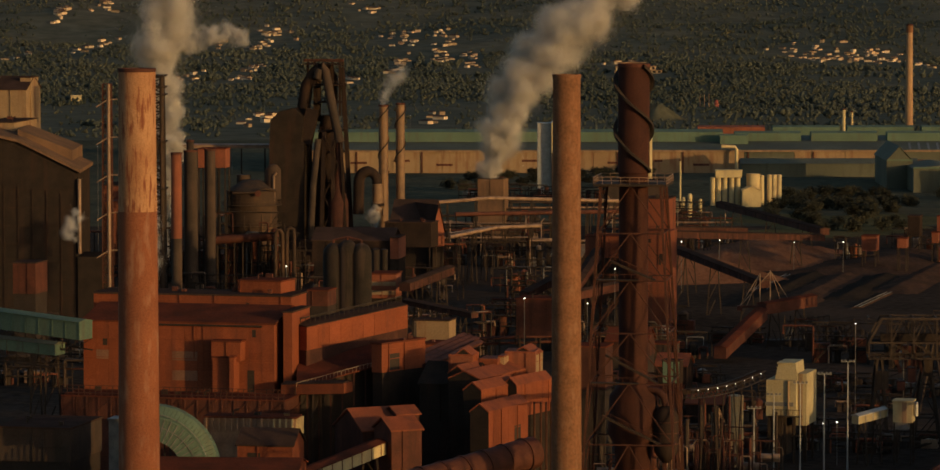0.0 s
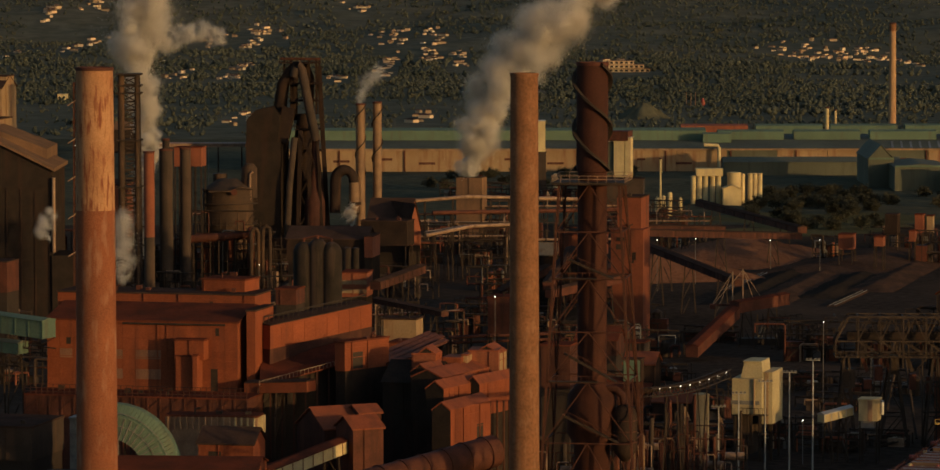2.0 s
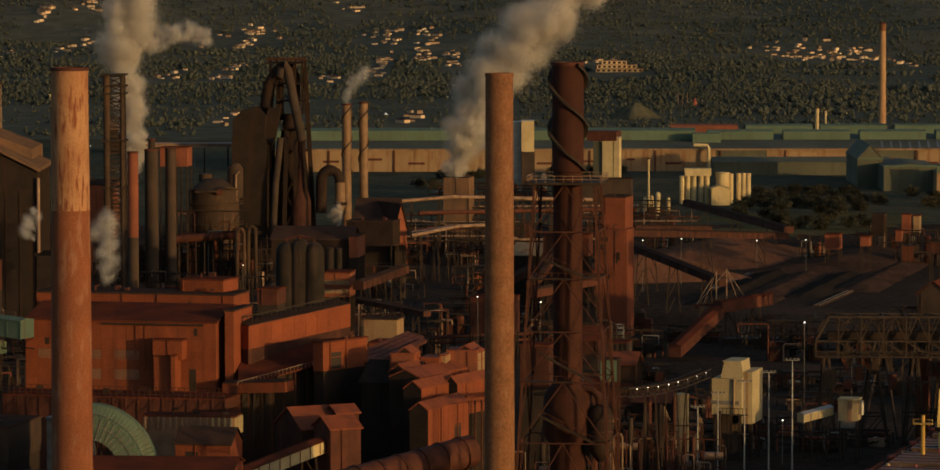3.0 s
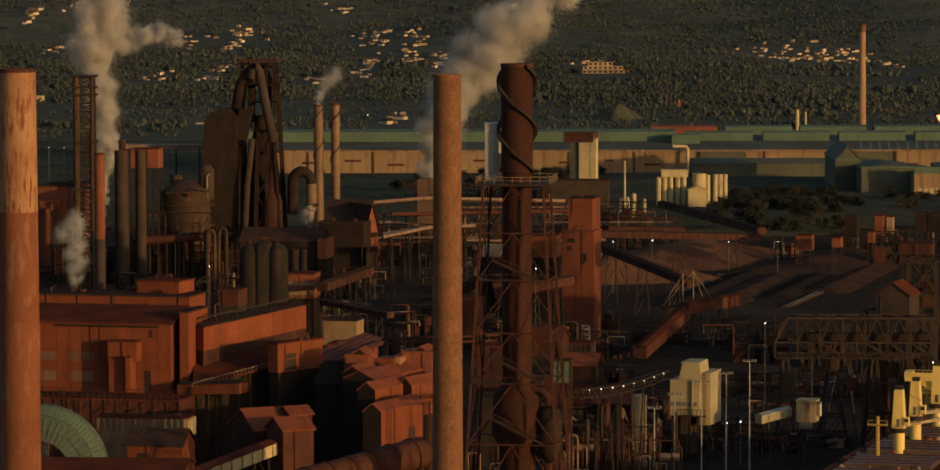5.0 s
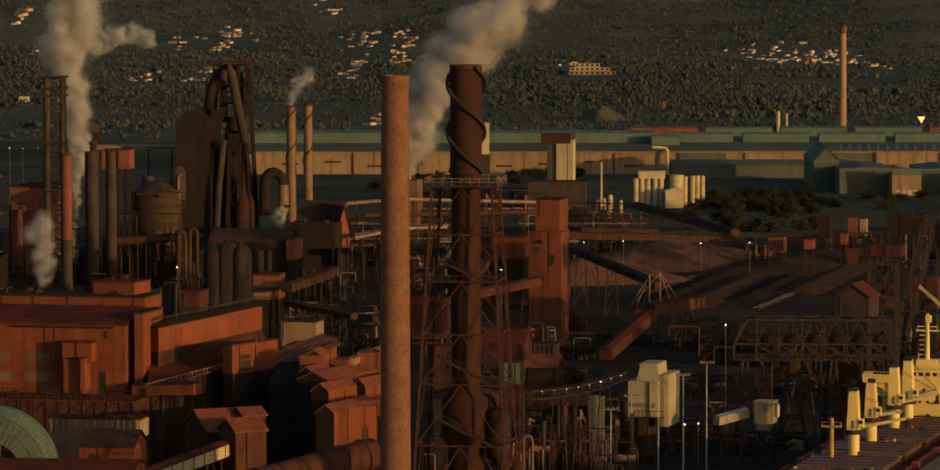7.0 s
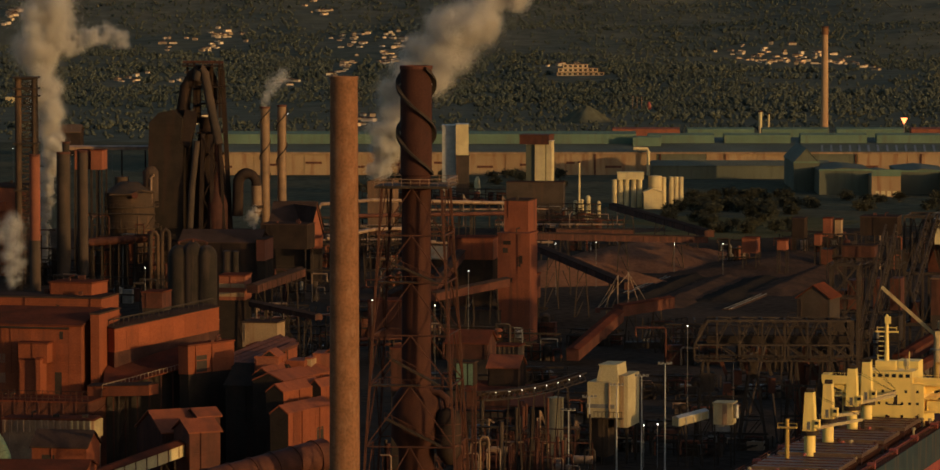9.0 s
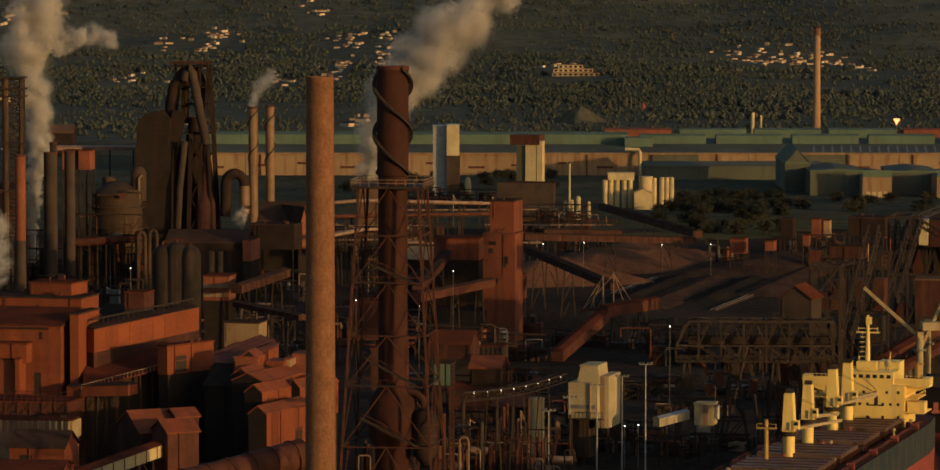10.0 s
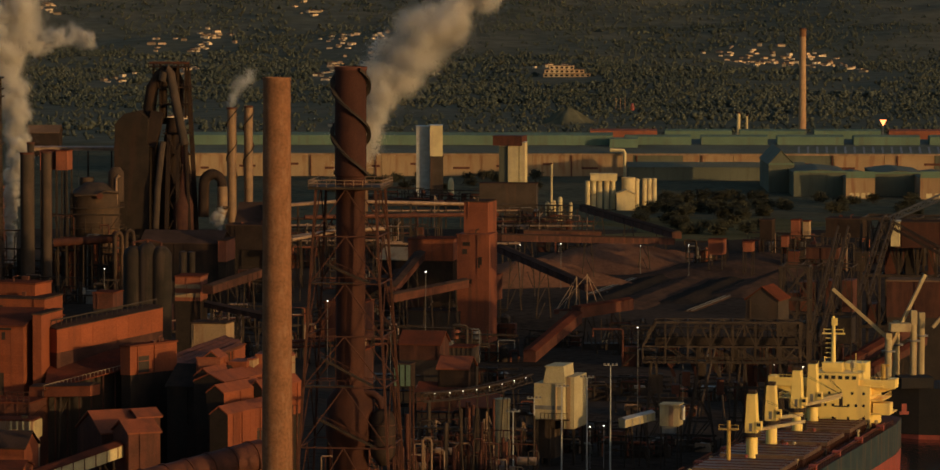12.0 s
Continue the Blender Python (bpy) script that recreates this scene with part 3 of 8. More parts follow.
def pipe_run(name, pts, r, label, material, hoops=0, stands=0, category="pipe", seg=14, group=""):
    o = Vector(pts[0])
    ob = thing(name, *o, label, category, group=group)
    loc = [Vector(p) - o for p in pts]
    part("shell", MB().tube(loc, r, seg), material, ob, smooth=50)
    total = sum((b - a).length for a, b in zip(loc, loc[1:]))

    def at(f):
        s = f * total
        for a, b in zip(loc, loc[1:]):
            n = (b - a).length
            if s <= n:
                return a.lerp(b, s / n if n else 0), (b - a).normalized()
            s -= n
        return loc[-1], (loc[-1] - loc[-2]).normalized()
    for i in range(hoops):
        c, d = at((i + 0.5) / hoops)
        part("hoop", MB().tube([c - d * r * 0.06, c + d * r * 0.06], r * 1.07, seg), M_RUST, ob)
    for i in range(stands):
        c, d = at((i + 0.5) / stands)
        st = MB()
        zz = -(o.z + c.z)
        sd = Vector((d.y, -d.x, 0))
        sd = sd.normalized() if sd.length > 0.01 else Vector((1, 0, 0))
        for s in (-1, 1):
            st.beam(c + sd * (s * r) - Vector((0, 0, r)), c + sd * (s * (r + 0.8)) + Vector((0, 0, zz)), 0.35)
        st.beam(c + sd * (-r - 0.3) - Vector((0, 0, r)), c + sd * (r + 0.3) - Vector((0, 0, r)), 0.4)
        part("stand", st, M_BROWNSTEEL, ob)
    return ob


def tank(name, x, y, r, h, label, material, dome=0.0, z=0.0, category="tank", group="", ladder=False, seg=28, roofmat=None):
    ob = thing(name, x, y, z, label, category, group=group)
    part("shell", MB().tube([(0, 0, 0), (0, 0, h)], r, seg, caps=False), material, ob, smooth=40)
    prof = [(h, r)] + [(h + dome * math.sin(a), r * math.cos(a)) for a in (0.3, 0.6, 0.9, 1.2, 1.45)] if dome else [(h, r + 0.1), (h + 0.3, r + 0.1), (h + 0.6, 0.3)]
    part("roof", MB().tube([(0, 0, a) for a, b in prof], [b for a, b in prof], seg), roofmat or material, ob, smooth=60)
    n = max(2, int(h / 4))
    for i in range(1, n):
        part("hoop", MB().tube([(0, 0, h * i / n - 0.08), (0, 0, h * i / n + 0.08)], r + 0.05, seg, caps=False), material, ob)
    if ladder:
        ld = MB()
        for s in (-0.3, 0.3):
            ld.beam((r * 0.5 + s, -r * 0.9, 0), (r * 0.5 + s, -r * 0.9, h + 1), 0.12)
        part("ladder", ld, M_RUSTBAR, ob)
    return ob


def lattice_post(name, x, y, h, w0, w1, label, material, bays=10, bar=0.18, z=0.0, rot=0.0, category="lattice tower", group="", round_legs=0.0):
    ob = thing(name, x, y, z, label, category, rot, group)
    cs = ((-1, -1), (1, -1), (1, 1), (-1, 1))

    def at(k, f):
        w = w0 + (w1 - w0) * f
        return Vector((cs[k % 4][0] * w / 2, cs[k % 4][1] * w / 2, h * f))
    for k in range(4):
        if round_legs:
            part("leg", MB().tube([at(k, 0), at(k, 1)], round_legs, 10), material, ob, smooth=40)
        else:
            part("leg", MB().beam(at(k, 0), at(k, 1), bar * 1.6), material, ob)
    for i in range(bays):
        f0, f1 = i / bays, (i + 1) / bays
        for k in range(4):
            part("girt", MB().beam(at(k, f1), at(k + 1, f1), bar), material, ob)
            part("brace", MB().beam(at(k + i % 2, f0), at(k + 1 - i % 2, f1), bar), material, ob)
    return ob


def light_mast(x, y, h, label="slim grey steel light mast with floodlights at its head"):
    ob = thing("light_mast", x, y, 0, label, "light mast", group="light masts in the yard")
    part("pole", MB().tube([(0, 0, 0), (0, 0, h)], [0.2, 0.12], 10), M_GALV, ob, smooth=40)
    part("crossarm", MB().beam((-1.5, 0, h), (1.5, 0, h), 0.14), M_GALV, ob)
    for s in (-1.3, -0.5, 0.5, 1.3):
        part("floodlight", MB().box(s, -0.15, h + 0.05, 0.5, 0.4, 0.4), M_GREYSTEEL, ob)
    return ob


def lamp(p, base=None, r=0.28, label="small lit works lamp on a post"):
    x, y, z = p
    r *= 0.42
    b = 0.0 if base is None else base
    ob = thing("works_lamp", x, y, b, label, "lamp", group="lit works lamps")
    part("post", MB().beam((0, 0, 0), (0, 0, z - b), 0.12), M_GREYSTEEL, ob)
    part("lantern", MB().tube([(0, -0.1, z - b - r), (0, -0.1, z - b), (0, -0.1, z - b + r)], [r * 0.6, r, r * 0.6], 8), M_LAMP, ob, "glowing lantern")
    return ob


def heap(name, x, y, length, width, h, rot, material, label, rough=0.5, seed=0, kind_label="stockpile"):
    """A long ore heap with slumped sides, on the ground."""
    ob = thing(name, x, y, 0, label, kind_label, rot)
    n, m = 40, 16
    mb = MB()
    for i in range(n + 1):
        for j in range(m + 1):
            u, v = i / n * 2 - 1, j / m * 2 - 1
            f = max(0.0, min(1.0, (1 - abs(u)) * length / width, 1 - abs(v)))
            q = f * h * (1 + 0.08 * noise.noise(Vector((u * 9 + seed, v * 3, 0)))) + 0.35 * rough * noise.noise(Vector((u * 30 + seed, v * 12, 3)))
            mb.v.append((u * length / 2, v * width / 2, (q if f > 0 else 0) + 0.02))
    mb.f = [(i * (m + 1) + j, (i + 1) * (m + 1) + j, (i + 1) * (m + 1) + j + 1, i * (m + 1) + j + 1) for i in range(n) for j in range(m)]
    part("heap_body", mb, material, ob, smooth=60)
    return ob


# ---- red sinter works ----
HX, HY, HZ, HW, HH = (-53.16, 897, 23.56, 40.35, 14.6)
sh = hall("sinter_hall", HX, HY, 0, HW / UY, HZ + HH, 26, "large rust-red sheet-clad works hall with a dark dusty roof", M_RED, M_REDDUST, ridge=2.6,
          windows=((-HW / 2 + 4.2, HZ + 9.5, 1.0, 1.4), (HW / 2 - 4.5, HZ + 0.3, 1.5, 4.6), (HW / 2 - 3.8, HZ + 11.8, 0.8, 1.6), (HW / 2 - 9.8, HZ + 1.2, 1.2, 1.4)))
rows = (0.0, 2.4, 4.6, 6.6, 8.6, 11.0, HH - 0.2)
cols = 15
for r in range(6):
    for c in range(cols):
        pw = HW / UY / cols
        grey = r in (1, 3) and 4 <= c <= 8 and c != 6 or (r == 3 and c == 1)
        part("cladding_panel", MB().box(-HW / UY / 2 + pw * (c + 0.5), -0.03, HZ + rows[r] + 0.06, pw - 0.07, 0.09, rows[r + 1] - rows[r] - 0.12), M_GREYPANEL if grey else M_REDPANEL, sh)
part("eave_pipe", MB().tube([(-HW * 0.1, -0.4, HZ + HH - 0.5), (HW * 0.45, -0.4, HZ + HH - 0.5)], 0.22, 8), M_BLACKSTEEL, sh)
x, y, z, w, h = (-51.27, 912, 39.15, 43.61, 3.36)
hall("roof_clerestory", x, y, z - 2, w, h + 2, 12, "rust-red clerestory along the hall's roof", M_REDPANEL, M_DARKROOF, windows=((w / 2 - 9.6, 2.4, 0.7, 1.6), (w / 2 - 1.0, 2.2, 0.5, 1.3)))
x, y, z, w, h = (-37.16, 914, 42.17, 9.89, 3.07)
hall("roof_penthouse", x, y, z, w, h, 8, "rust-red penthouse on the hall's roof", M_RED, M_REDDUST, rot=-20)
x, y, z, w, h = (-30.23, 893, 17.98, 1.87, 22.48)
hall("lift_tower", x, y, 0, w, z + h, 14, "narrow rust-red tower at the hall's end", M_RED, M_DARKROOF)
x, y, z, w, h = (-42.33, 891, 24.21, 6.26, 10.35)
hall("wall_annex", x - 0.6, y, z + 6.4, w, h - 6.4, 11, "rust-red annex box on the hall's front", M_REDPANEL, M_REDDUST)
x, y, z, w, h = (-43.58, 891, 24.21, 3.8, 7.49)
hall("wall_annex", x - 0.3, y + 0.1, z, w, h - 0.4, 11, "rust-red lower annex box on the hall's front", M_REDPANEL, M_REDDUST)
x, y, z, w, h = (-41.64, 889, 24.43, 0.95, 7.09)
hall("annex_fin", x, y, z, w, h, 4, "narrow lit duct beside the annex", M_RED, M_REDDUST, category="duct")
x, y, z, w, h = (-53.42, 882, 20.47, 47.53, 3.27)
wk = hall("lower_walkway_block", x, y, 0, w, z + h, 12, "rusty plated walkway block along the hall's foot", M_RUST, M_REDDUST, ribs=18,
          windows=((16, 15.6, 3, 2.4), (-17, 14, 3, 3), (8, 15.5, 2.2, 2.2)))
rail = MB()
for i in range(40):
    px = -w / 2 + w * i / 39
    rail.beam((px, -0.1, z + h + 0.3), (px, -0.1, z + h + 2.4), 0.12)
for dz in (0.9, 1.6, 2.4):
    rail.beam((-w / 2, -0.1, z + h + dz), (w / 2, -0.1, z + h + dz), 0.12)
part("guard_rail", rail, M_RUSTBAR, wk)
for i in range(14):
    px = -w / 2 + w * i / 13
    part("raker", MB().beam((px, -0.2, z + h - 3.0), (px + w / 13, -0.2, z + h), 0.16), M_RUSTBAR, wk)

WP, WQ = (-28.79, 899, 32.26), (-8.09, 918, 35.26)
wb = gallery("rear_works_wing", WP, WQ, 7, 4.89, "long rust-red clad works wing with a railed dark roof", M_RED, M_DARKROOF, posts=0, category="building")
wd = Vector(WQ) - Vector(WP)
ws = Vector((wd.y, -wd.x, 0)).normalized()
# dark base colour stands in for the shadow below the wing
part("base_block", MB().prism([(-3.4, -20), (3.4, -20), (3.4, 0), (-3.4, 0)], (0, 0, 0), wd), M_DARKRUST, wb)
part("roof_rail", MB().beam(ws * 1.5 + Vector((0, 0, 6.6)), wd + ws * 1.5 + Vector((0, 0, 6.6)), 0.25), M_BLACKSTEEL, wb)
for i in range(22):
    c = wd * (i / 21) + ws * 1.5
    part("rail_post", MB().beam(c + Vector((0, 0, 5.0)), c + Vector((0, 0, 6.6)), 0.16), M_BLACKSTEEL, wb)
for i in range(9):
    a, b = wd * (i / 9) + ws * 3.55, wd * ((i + 1) / 9) + ws * 3.55 - wd * 0.004
    hh = Vector((0, 0, 4.6))
    lo = Vector((0, 0, 0.12))
    part("cladding_panel", MB().add([a + lo, b + lo, b + hh, a + hh, a + lo - ws * 0.06, b + lo - ws * 0.06, b + hh - ws * 0.06, a + hh - ws * 0.06],
                                    [(0, 1, 2, 3), (7, 6, 5, 4), (0, 4, 5, 1), (1, 5, 6, 2), (2, 6, 7, 3), (3, 7, 4, 0)]), M_REDPANEL, wb)
def lean_to():
    """Sloping roof between the wing's foot and a lower eave; a black wall paints the shade of its open side."""
    e1, e2, t1, t2 = (Vector(v) for v in ((-28.12, 886, 25.73), (-9.18, 896, 29.9), (-28.5, 898, 29.47), (-9.12, 910, 33.45)))
    ob = thing("lean_to_works", *e1, "dark lean-to with a dusty red sloping roof", "building")
    o, u, p, q = Vector((0, 0, 0)), e2 - e1, t1 - e1, t2 - e1
    th = Vector((0, 0, -0.3))
    part("roof", MB().add([o, u, q, p, o + th, u + th, q + th, p + th], [(0, 1, 2, 3), (7, 6, 5, 4), (0, 4, 5, 1), (1, 5, 6, 2), (2, 6, 7, 3), (3, 7, 4, 0)]), M_REDDUST, ob)
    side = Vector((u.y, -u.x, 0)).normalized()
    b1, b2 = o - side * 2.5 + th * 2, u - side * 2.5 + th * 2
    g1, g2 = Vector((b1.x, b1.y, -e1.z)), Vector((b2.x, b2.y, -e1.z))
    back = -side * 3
    # black wall colour stands in for the shadow under the roof
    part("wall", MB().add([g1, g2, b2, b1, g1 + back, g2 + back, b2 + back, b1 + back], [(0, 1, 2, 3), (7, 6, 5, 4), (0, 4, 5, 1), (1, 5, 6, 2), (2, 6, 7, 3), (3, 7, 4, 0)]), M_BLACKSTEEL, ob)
    for i in range(9):
        c = u * (i / 8) - side * 0.5
        part("post", MB().beam(Vector((c.x, c.y, -e1.z)), c + th, 0.35), M_DARKRUST, ob)
    rl = MB().beam(o + Vector((0, 0, 0.9)), u + Vector((0, 0, 0.9)), 0.09)
    for i in range(26):
        c = u * (i / 25)
        rl.beam(c, c + Vector((0, 0, 0.9)), 0.1)
    part("eave_rail", rl, M_PIPE, ob)


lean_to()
A, B_ = (-10.67, 889, 34.21), (-1.81, 901, 34.68)
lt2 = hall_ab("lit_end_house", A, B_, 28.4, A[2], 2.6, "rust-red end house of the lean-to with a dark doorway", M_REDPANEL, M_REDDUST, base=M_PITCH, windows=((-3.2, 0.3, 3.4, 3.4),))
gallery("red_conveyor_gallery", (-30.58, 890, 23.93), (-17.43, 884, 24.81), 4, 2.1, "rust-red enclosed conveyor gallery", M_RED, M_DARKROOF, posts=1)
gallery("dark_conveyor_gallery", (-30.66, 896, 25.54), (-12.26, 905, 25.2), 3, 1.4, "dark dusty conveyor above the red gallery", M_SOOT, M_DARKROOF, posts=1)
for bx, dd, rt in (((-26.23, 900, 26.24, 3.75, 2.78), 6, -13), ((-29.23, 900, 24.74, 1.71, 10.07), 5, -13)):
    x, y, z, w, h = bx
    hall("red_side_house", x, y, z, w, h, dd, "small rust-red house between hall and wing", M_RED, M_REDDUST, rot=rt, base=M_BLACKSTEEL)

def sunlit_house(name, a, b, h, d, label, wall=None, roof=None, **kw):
    """A house whose long sunlit wall runs back from a to b, a and b at the eave; its other walls are black for shade.
    """
    # black body paints the shaded ends; red panels cover only the sunlit wall
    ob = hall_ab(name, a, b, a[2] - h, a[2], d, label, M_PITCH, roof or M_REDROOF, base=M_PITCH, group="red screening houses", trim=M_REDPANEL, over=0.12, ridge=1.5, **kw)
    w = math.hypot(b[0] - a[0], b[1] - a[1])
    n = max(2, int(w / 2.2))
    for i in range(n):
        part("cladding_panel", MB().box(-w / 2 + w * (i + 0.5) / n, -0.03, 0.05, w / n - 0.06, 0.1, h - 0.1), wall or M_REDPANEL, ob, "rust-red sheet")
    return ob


LB = "rust-red clad screening house with a dusty roof"
for nm, bx, dd, wl, rf, rt in (
        ("sinter_screen_house", (5.63, 886, 28.41, 5.05, 3.72), 7, M_BRICKRED, M_REDROOF, -10),
        ("sinter_screen_house", (11.39, 890, 27.99, 3.84, 2.87), 7, M_RED, M_REDROOF, -12),
        ("sinter_screen_house", (13.98, 892, 29.03, 1.36, 2.24), 5, M_TANWALL, M_REDROOF, -12),
        ("sinter_screen_house", (17.95, 896, 27.11, 6.35, 4.64), 8, M_BRICKRED, M_REDROOF, -6)):
    x, y, z, w, h = bx
    hall(nm, x, y, z - 5, w, h + 5, dd, LB, wl, rf, rot=rt, group="red screening houses", base=M_PITCH, over=0.05)
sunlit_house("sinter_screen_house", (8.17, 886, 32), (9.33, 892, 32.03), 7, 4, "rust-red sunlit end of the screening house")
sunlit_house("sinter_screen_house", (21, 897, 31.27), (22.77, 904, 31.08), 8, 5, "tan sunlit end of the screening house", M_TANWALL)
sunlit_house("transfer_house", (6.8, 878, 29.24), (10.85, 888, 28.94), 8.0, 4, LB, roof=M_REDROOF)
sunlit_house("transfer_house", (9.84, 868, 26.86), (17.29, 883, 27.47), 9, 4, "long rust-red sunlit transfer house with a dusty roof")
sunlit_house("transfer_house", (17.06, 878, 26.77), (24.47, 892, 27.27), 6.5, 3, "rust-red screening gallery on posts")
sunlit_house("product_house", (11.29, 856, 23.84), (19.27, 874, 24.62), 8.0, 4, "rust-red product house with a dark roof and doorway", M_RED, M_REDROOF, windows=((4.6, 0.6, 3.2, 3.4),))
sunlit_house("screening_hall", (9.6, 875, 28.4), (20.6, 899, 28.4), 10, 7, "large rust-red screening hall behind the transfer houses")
# black walls and roof paint in the shadow over this house
x, y, z, w, h = (2.5, 884, 11.52, 11.3, 14.88)
hall("crusher_house", x, y, 0, w, z + h, 12, "crusher house with walls and roof blackened for shade", M_PITCH, M_PITCH, rot=-20, ridge=4.0)
for i in range(6):
    p = {0: (18.03, 880, 23.35), 1: (19.26, 880, 23.35), 2: (20.73, 880, 23.35), 3: (22.08, 880, 23.34), 4: (23.18, 880, 23.34), 5: (24.16, 880, 23.34)}[i]
    pipe_run("screen_house_post", [(p[0], p[1], 0), p], 0.22, "rusty post under the screening gallery", M_RUSTBAR, seg=6, group="screening gallery posts")
for k in range(4):
    p, q = {0: ((-3.94, 905, 28.74), (7.45, 940, 30.58)), 1: ((-2.85, 902, 28.53), (8.75, 940, 30.18)), 2: ((-4.77, 908, 29.2), (6.14, 940, 30.97)), 3: ((-1.8, 900, 28.23), (9.59, 935, 29.88))}[k]
    gallery("rusty_belt_conveyor", p, q, 1.4, 0.5, "rusty open belt conveyor in a row", M_RUST, M_RUST, posts=3, leg=0.2)
x, y, z, w, h = (-9.92, 858, 13.53, 8.59, 6.51)
hall("gabled_ore_house", x, y, 0, w, z + h, 13, "brownish red gabled ore house with a dusty tin roof", M_DARKRUST, M_REDROOF, rot=27, ridge=3.8, windows=((-2, z + 2, 2.4, 3),))
x, y, z, w, h = (-4.89, 850, 15.71, 6.62, 5.25)
hall("ore_house_annex", x, y, 0, w, z + h, 8, "brownish red annex below the gabled ore house", M_RUST, M_REDROOF, rot=27, ridge=2.2)
x, y, z, w, h = (-4.75, 862, 19.07, 4.79, 3.63)
hall("ore_house_annex", x, y, 0, w, z + h, 6, "brownish red chute house beside the gabled ore house", M_RUST, M_REDROOF, rot=27, ridge=1.4)
x, y, z, w, h = (-35.91, 850, 20.98, 18.47, 2.41)
lv = hall("louvred_house", x, y, 0, w, z + h, 6, "pale house with upright louvre fins", M_PIPE, M_REDDUST, rot=-8)
# white instead of tan puts sunlight into the right-hand fins
for i in range(15):
    part("louvre_fin", MB().box(-w / 2 + w * (i + 0.5) / 15, -0.35, z, 0.3, 0.7, h), M_PIPE if i < 11 else M_WHITE, lv)
for i in range(4):
    part("louvre_fin", MB().box(w / 2 + 0.35, 0.8 + i * 1.4, z - 1, 0.7, 0.35, h + 1), M_WHITE, lv)
x, y, z, w, h = (-32.04, 832, 16.78, 11, 3.28)
hall("pump_house", x, y, 0, w, z + h, 9, "small red house with a dark gabled roof", M_RED, M_DARKROOF, rot=-12, ridge=2.8, windows=((-w * 0.2, z + 0.5, 2.5, 1.4),))
x, y, z, w, h = (-40.21, 800, 16.03, 31.56, 2.96)
hall("low_red_roofed_shed", x, y, 0, w, z + h, 16, "low shed with a long red roof", M_RED, M_REDDUST, rot=-4, ridge=1.6)
x, y, z, w, h = (-58.34, 835, 17.03, 8.55, 7.62)
hall("grey_hood_end", x, y, 0, w, z + h, 5, "grey panelled end housing of the cooler", M_GREYSTEEL, M_GREYSTEEL, rot=-10)
gallery("pale_conveyor_gallery", (-23.9, 815, 14.77), (-8, 858, 16.42), 3.4, 2.4, "pale sheet-clad conveyor gallery with a red roof", M_WHITE, M_REDDUST, posts=2, ribs=9)
pipe_run("large_rusty_main", [(-7.3, 795, 15.99), (5.82, 806, 18.05), (19.76, 818, 20.53)], 3.05, "large rusty brown gas main with hoops", M_RUST, hoops=7, stands=3, seg=28)


def arched_hood():
    """The ribbed pale green arch of the cooler hood."""
    cx, cy, cz = (-53.37, 818, 16.26)
    ob = thing("arched_cooler_hood", cx, cy, cz, "pale green ribbed arched hood of the sinter cooler", "cooler hood", rot=-8)
    ro, ri, dp, n = 13.1, 6.6, 5.0, 30
    for i in range(n):
        a0, a1 = 0.62 * math.pi * i / n, 0.62 * math.pi * (i + 1) / n - 0.004
        vs = [(r * math.cos(a), yy, r * math.sin(a)) for a in (a0, a1) for r, yy in ((ri, 0), (ro - 2.2, 0.6), (ro, 2.4), (ro, dp), (ri, dp))]
        part("hood_panel", MB().add(vs, [(j, (j + 1) % 5, (j + 1) % 5 + 5, j + 5) for j in range(5)] + [(0, 1, 2, 3, 4), (9, 8, 7, 6, 5)]), M_GREENSHED, ob)
    for i in range(0, n + 1, 2):
        a = 0.62 * math.pi * i / n
        part("rib", MB().beam((ri * math.cos(a), -0.1, ri * math.sin(a)), ((ro - 2.2) * math.cos(a), 0.5, (ro - 2.2) * math.sin(a)), 0.16), M_GREYSTEEL, ob)
    for rr in (ri + 2.6, ri + 5.0):
        hoop = MB().tube([(rr * math.cos(0.62 * math.pi * i / 40), 0.1 * (rr - ri) - 0.05, rr * math.sin(0.62 * math.pi * i / 40)) for i in range(41)], 0.08, 6)
        part("hoop_rail", hoop, M_GREYSTEEL, ob)
    for i in range(12):
        px = -ri * 0.9 + 1.8 * ri * i / 11
        part("frame_post", MB().beam((px, 1.5, -cz), (px, 1.5, math.sqrt(max(0.1, ri * ri - px * px))), 0.25), M_BROWNSTEEL, ob)
    part("plinth", MB().box(0, dp / 2, -cz, 2 * ro, dp, cz), M_SOOT, ob)


arched_hood()
gallery("green_conveyor_gallery", (-101.2, 905, 37.79), (-71.78, 890, 35.28), 5, 3.6, "pale green conveyor gallery on a dark truss", M_GREENSHED, M_GREENSHED, posts=2, ribs=10, truss=True)
gallery("green_conveyor_gallery", (-98.13, 900, 33.33), (-77.13, 890, 32.05), 4, 2.2, "lower pale green conveyor gallery on a truss", M_GREENSHED, M_GREENROOF, posts=2, ribs=6, truss=True)

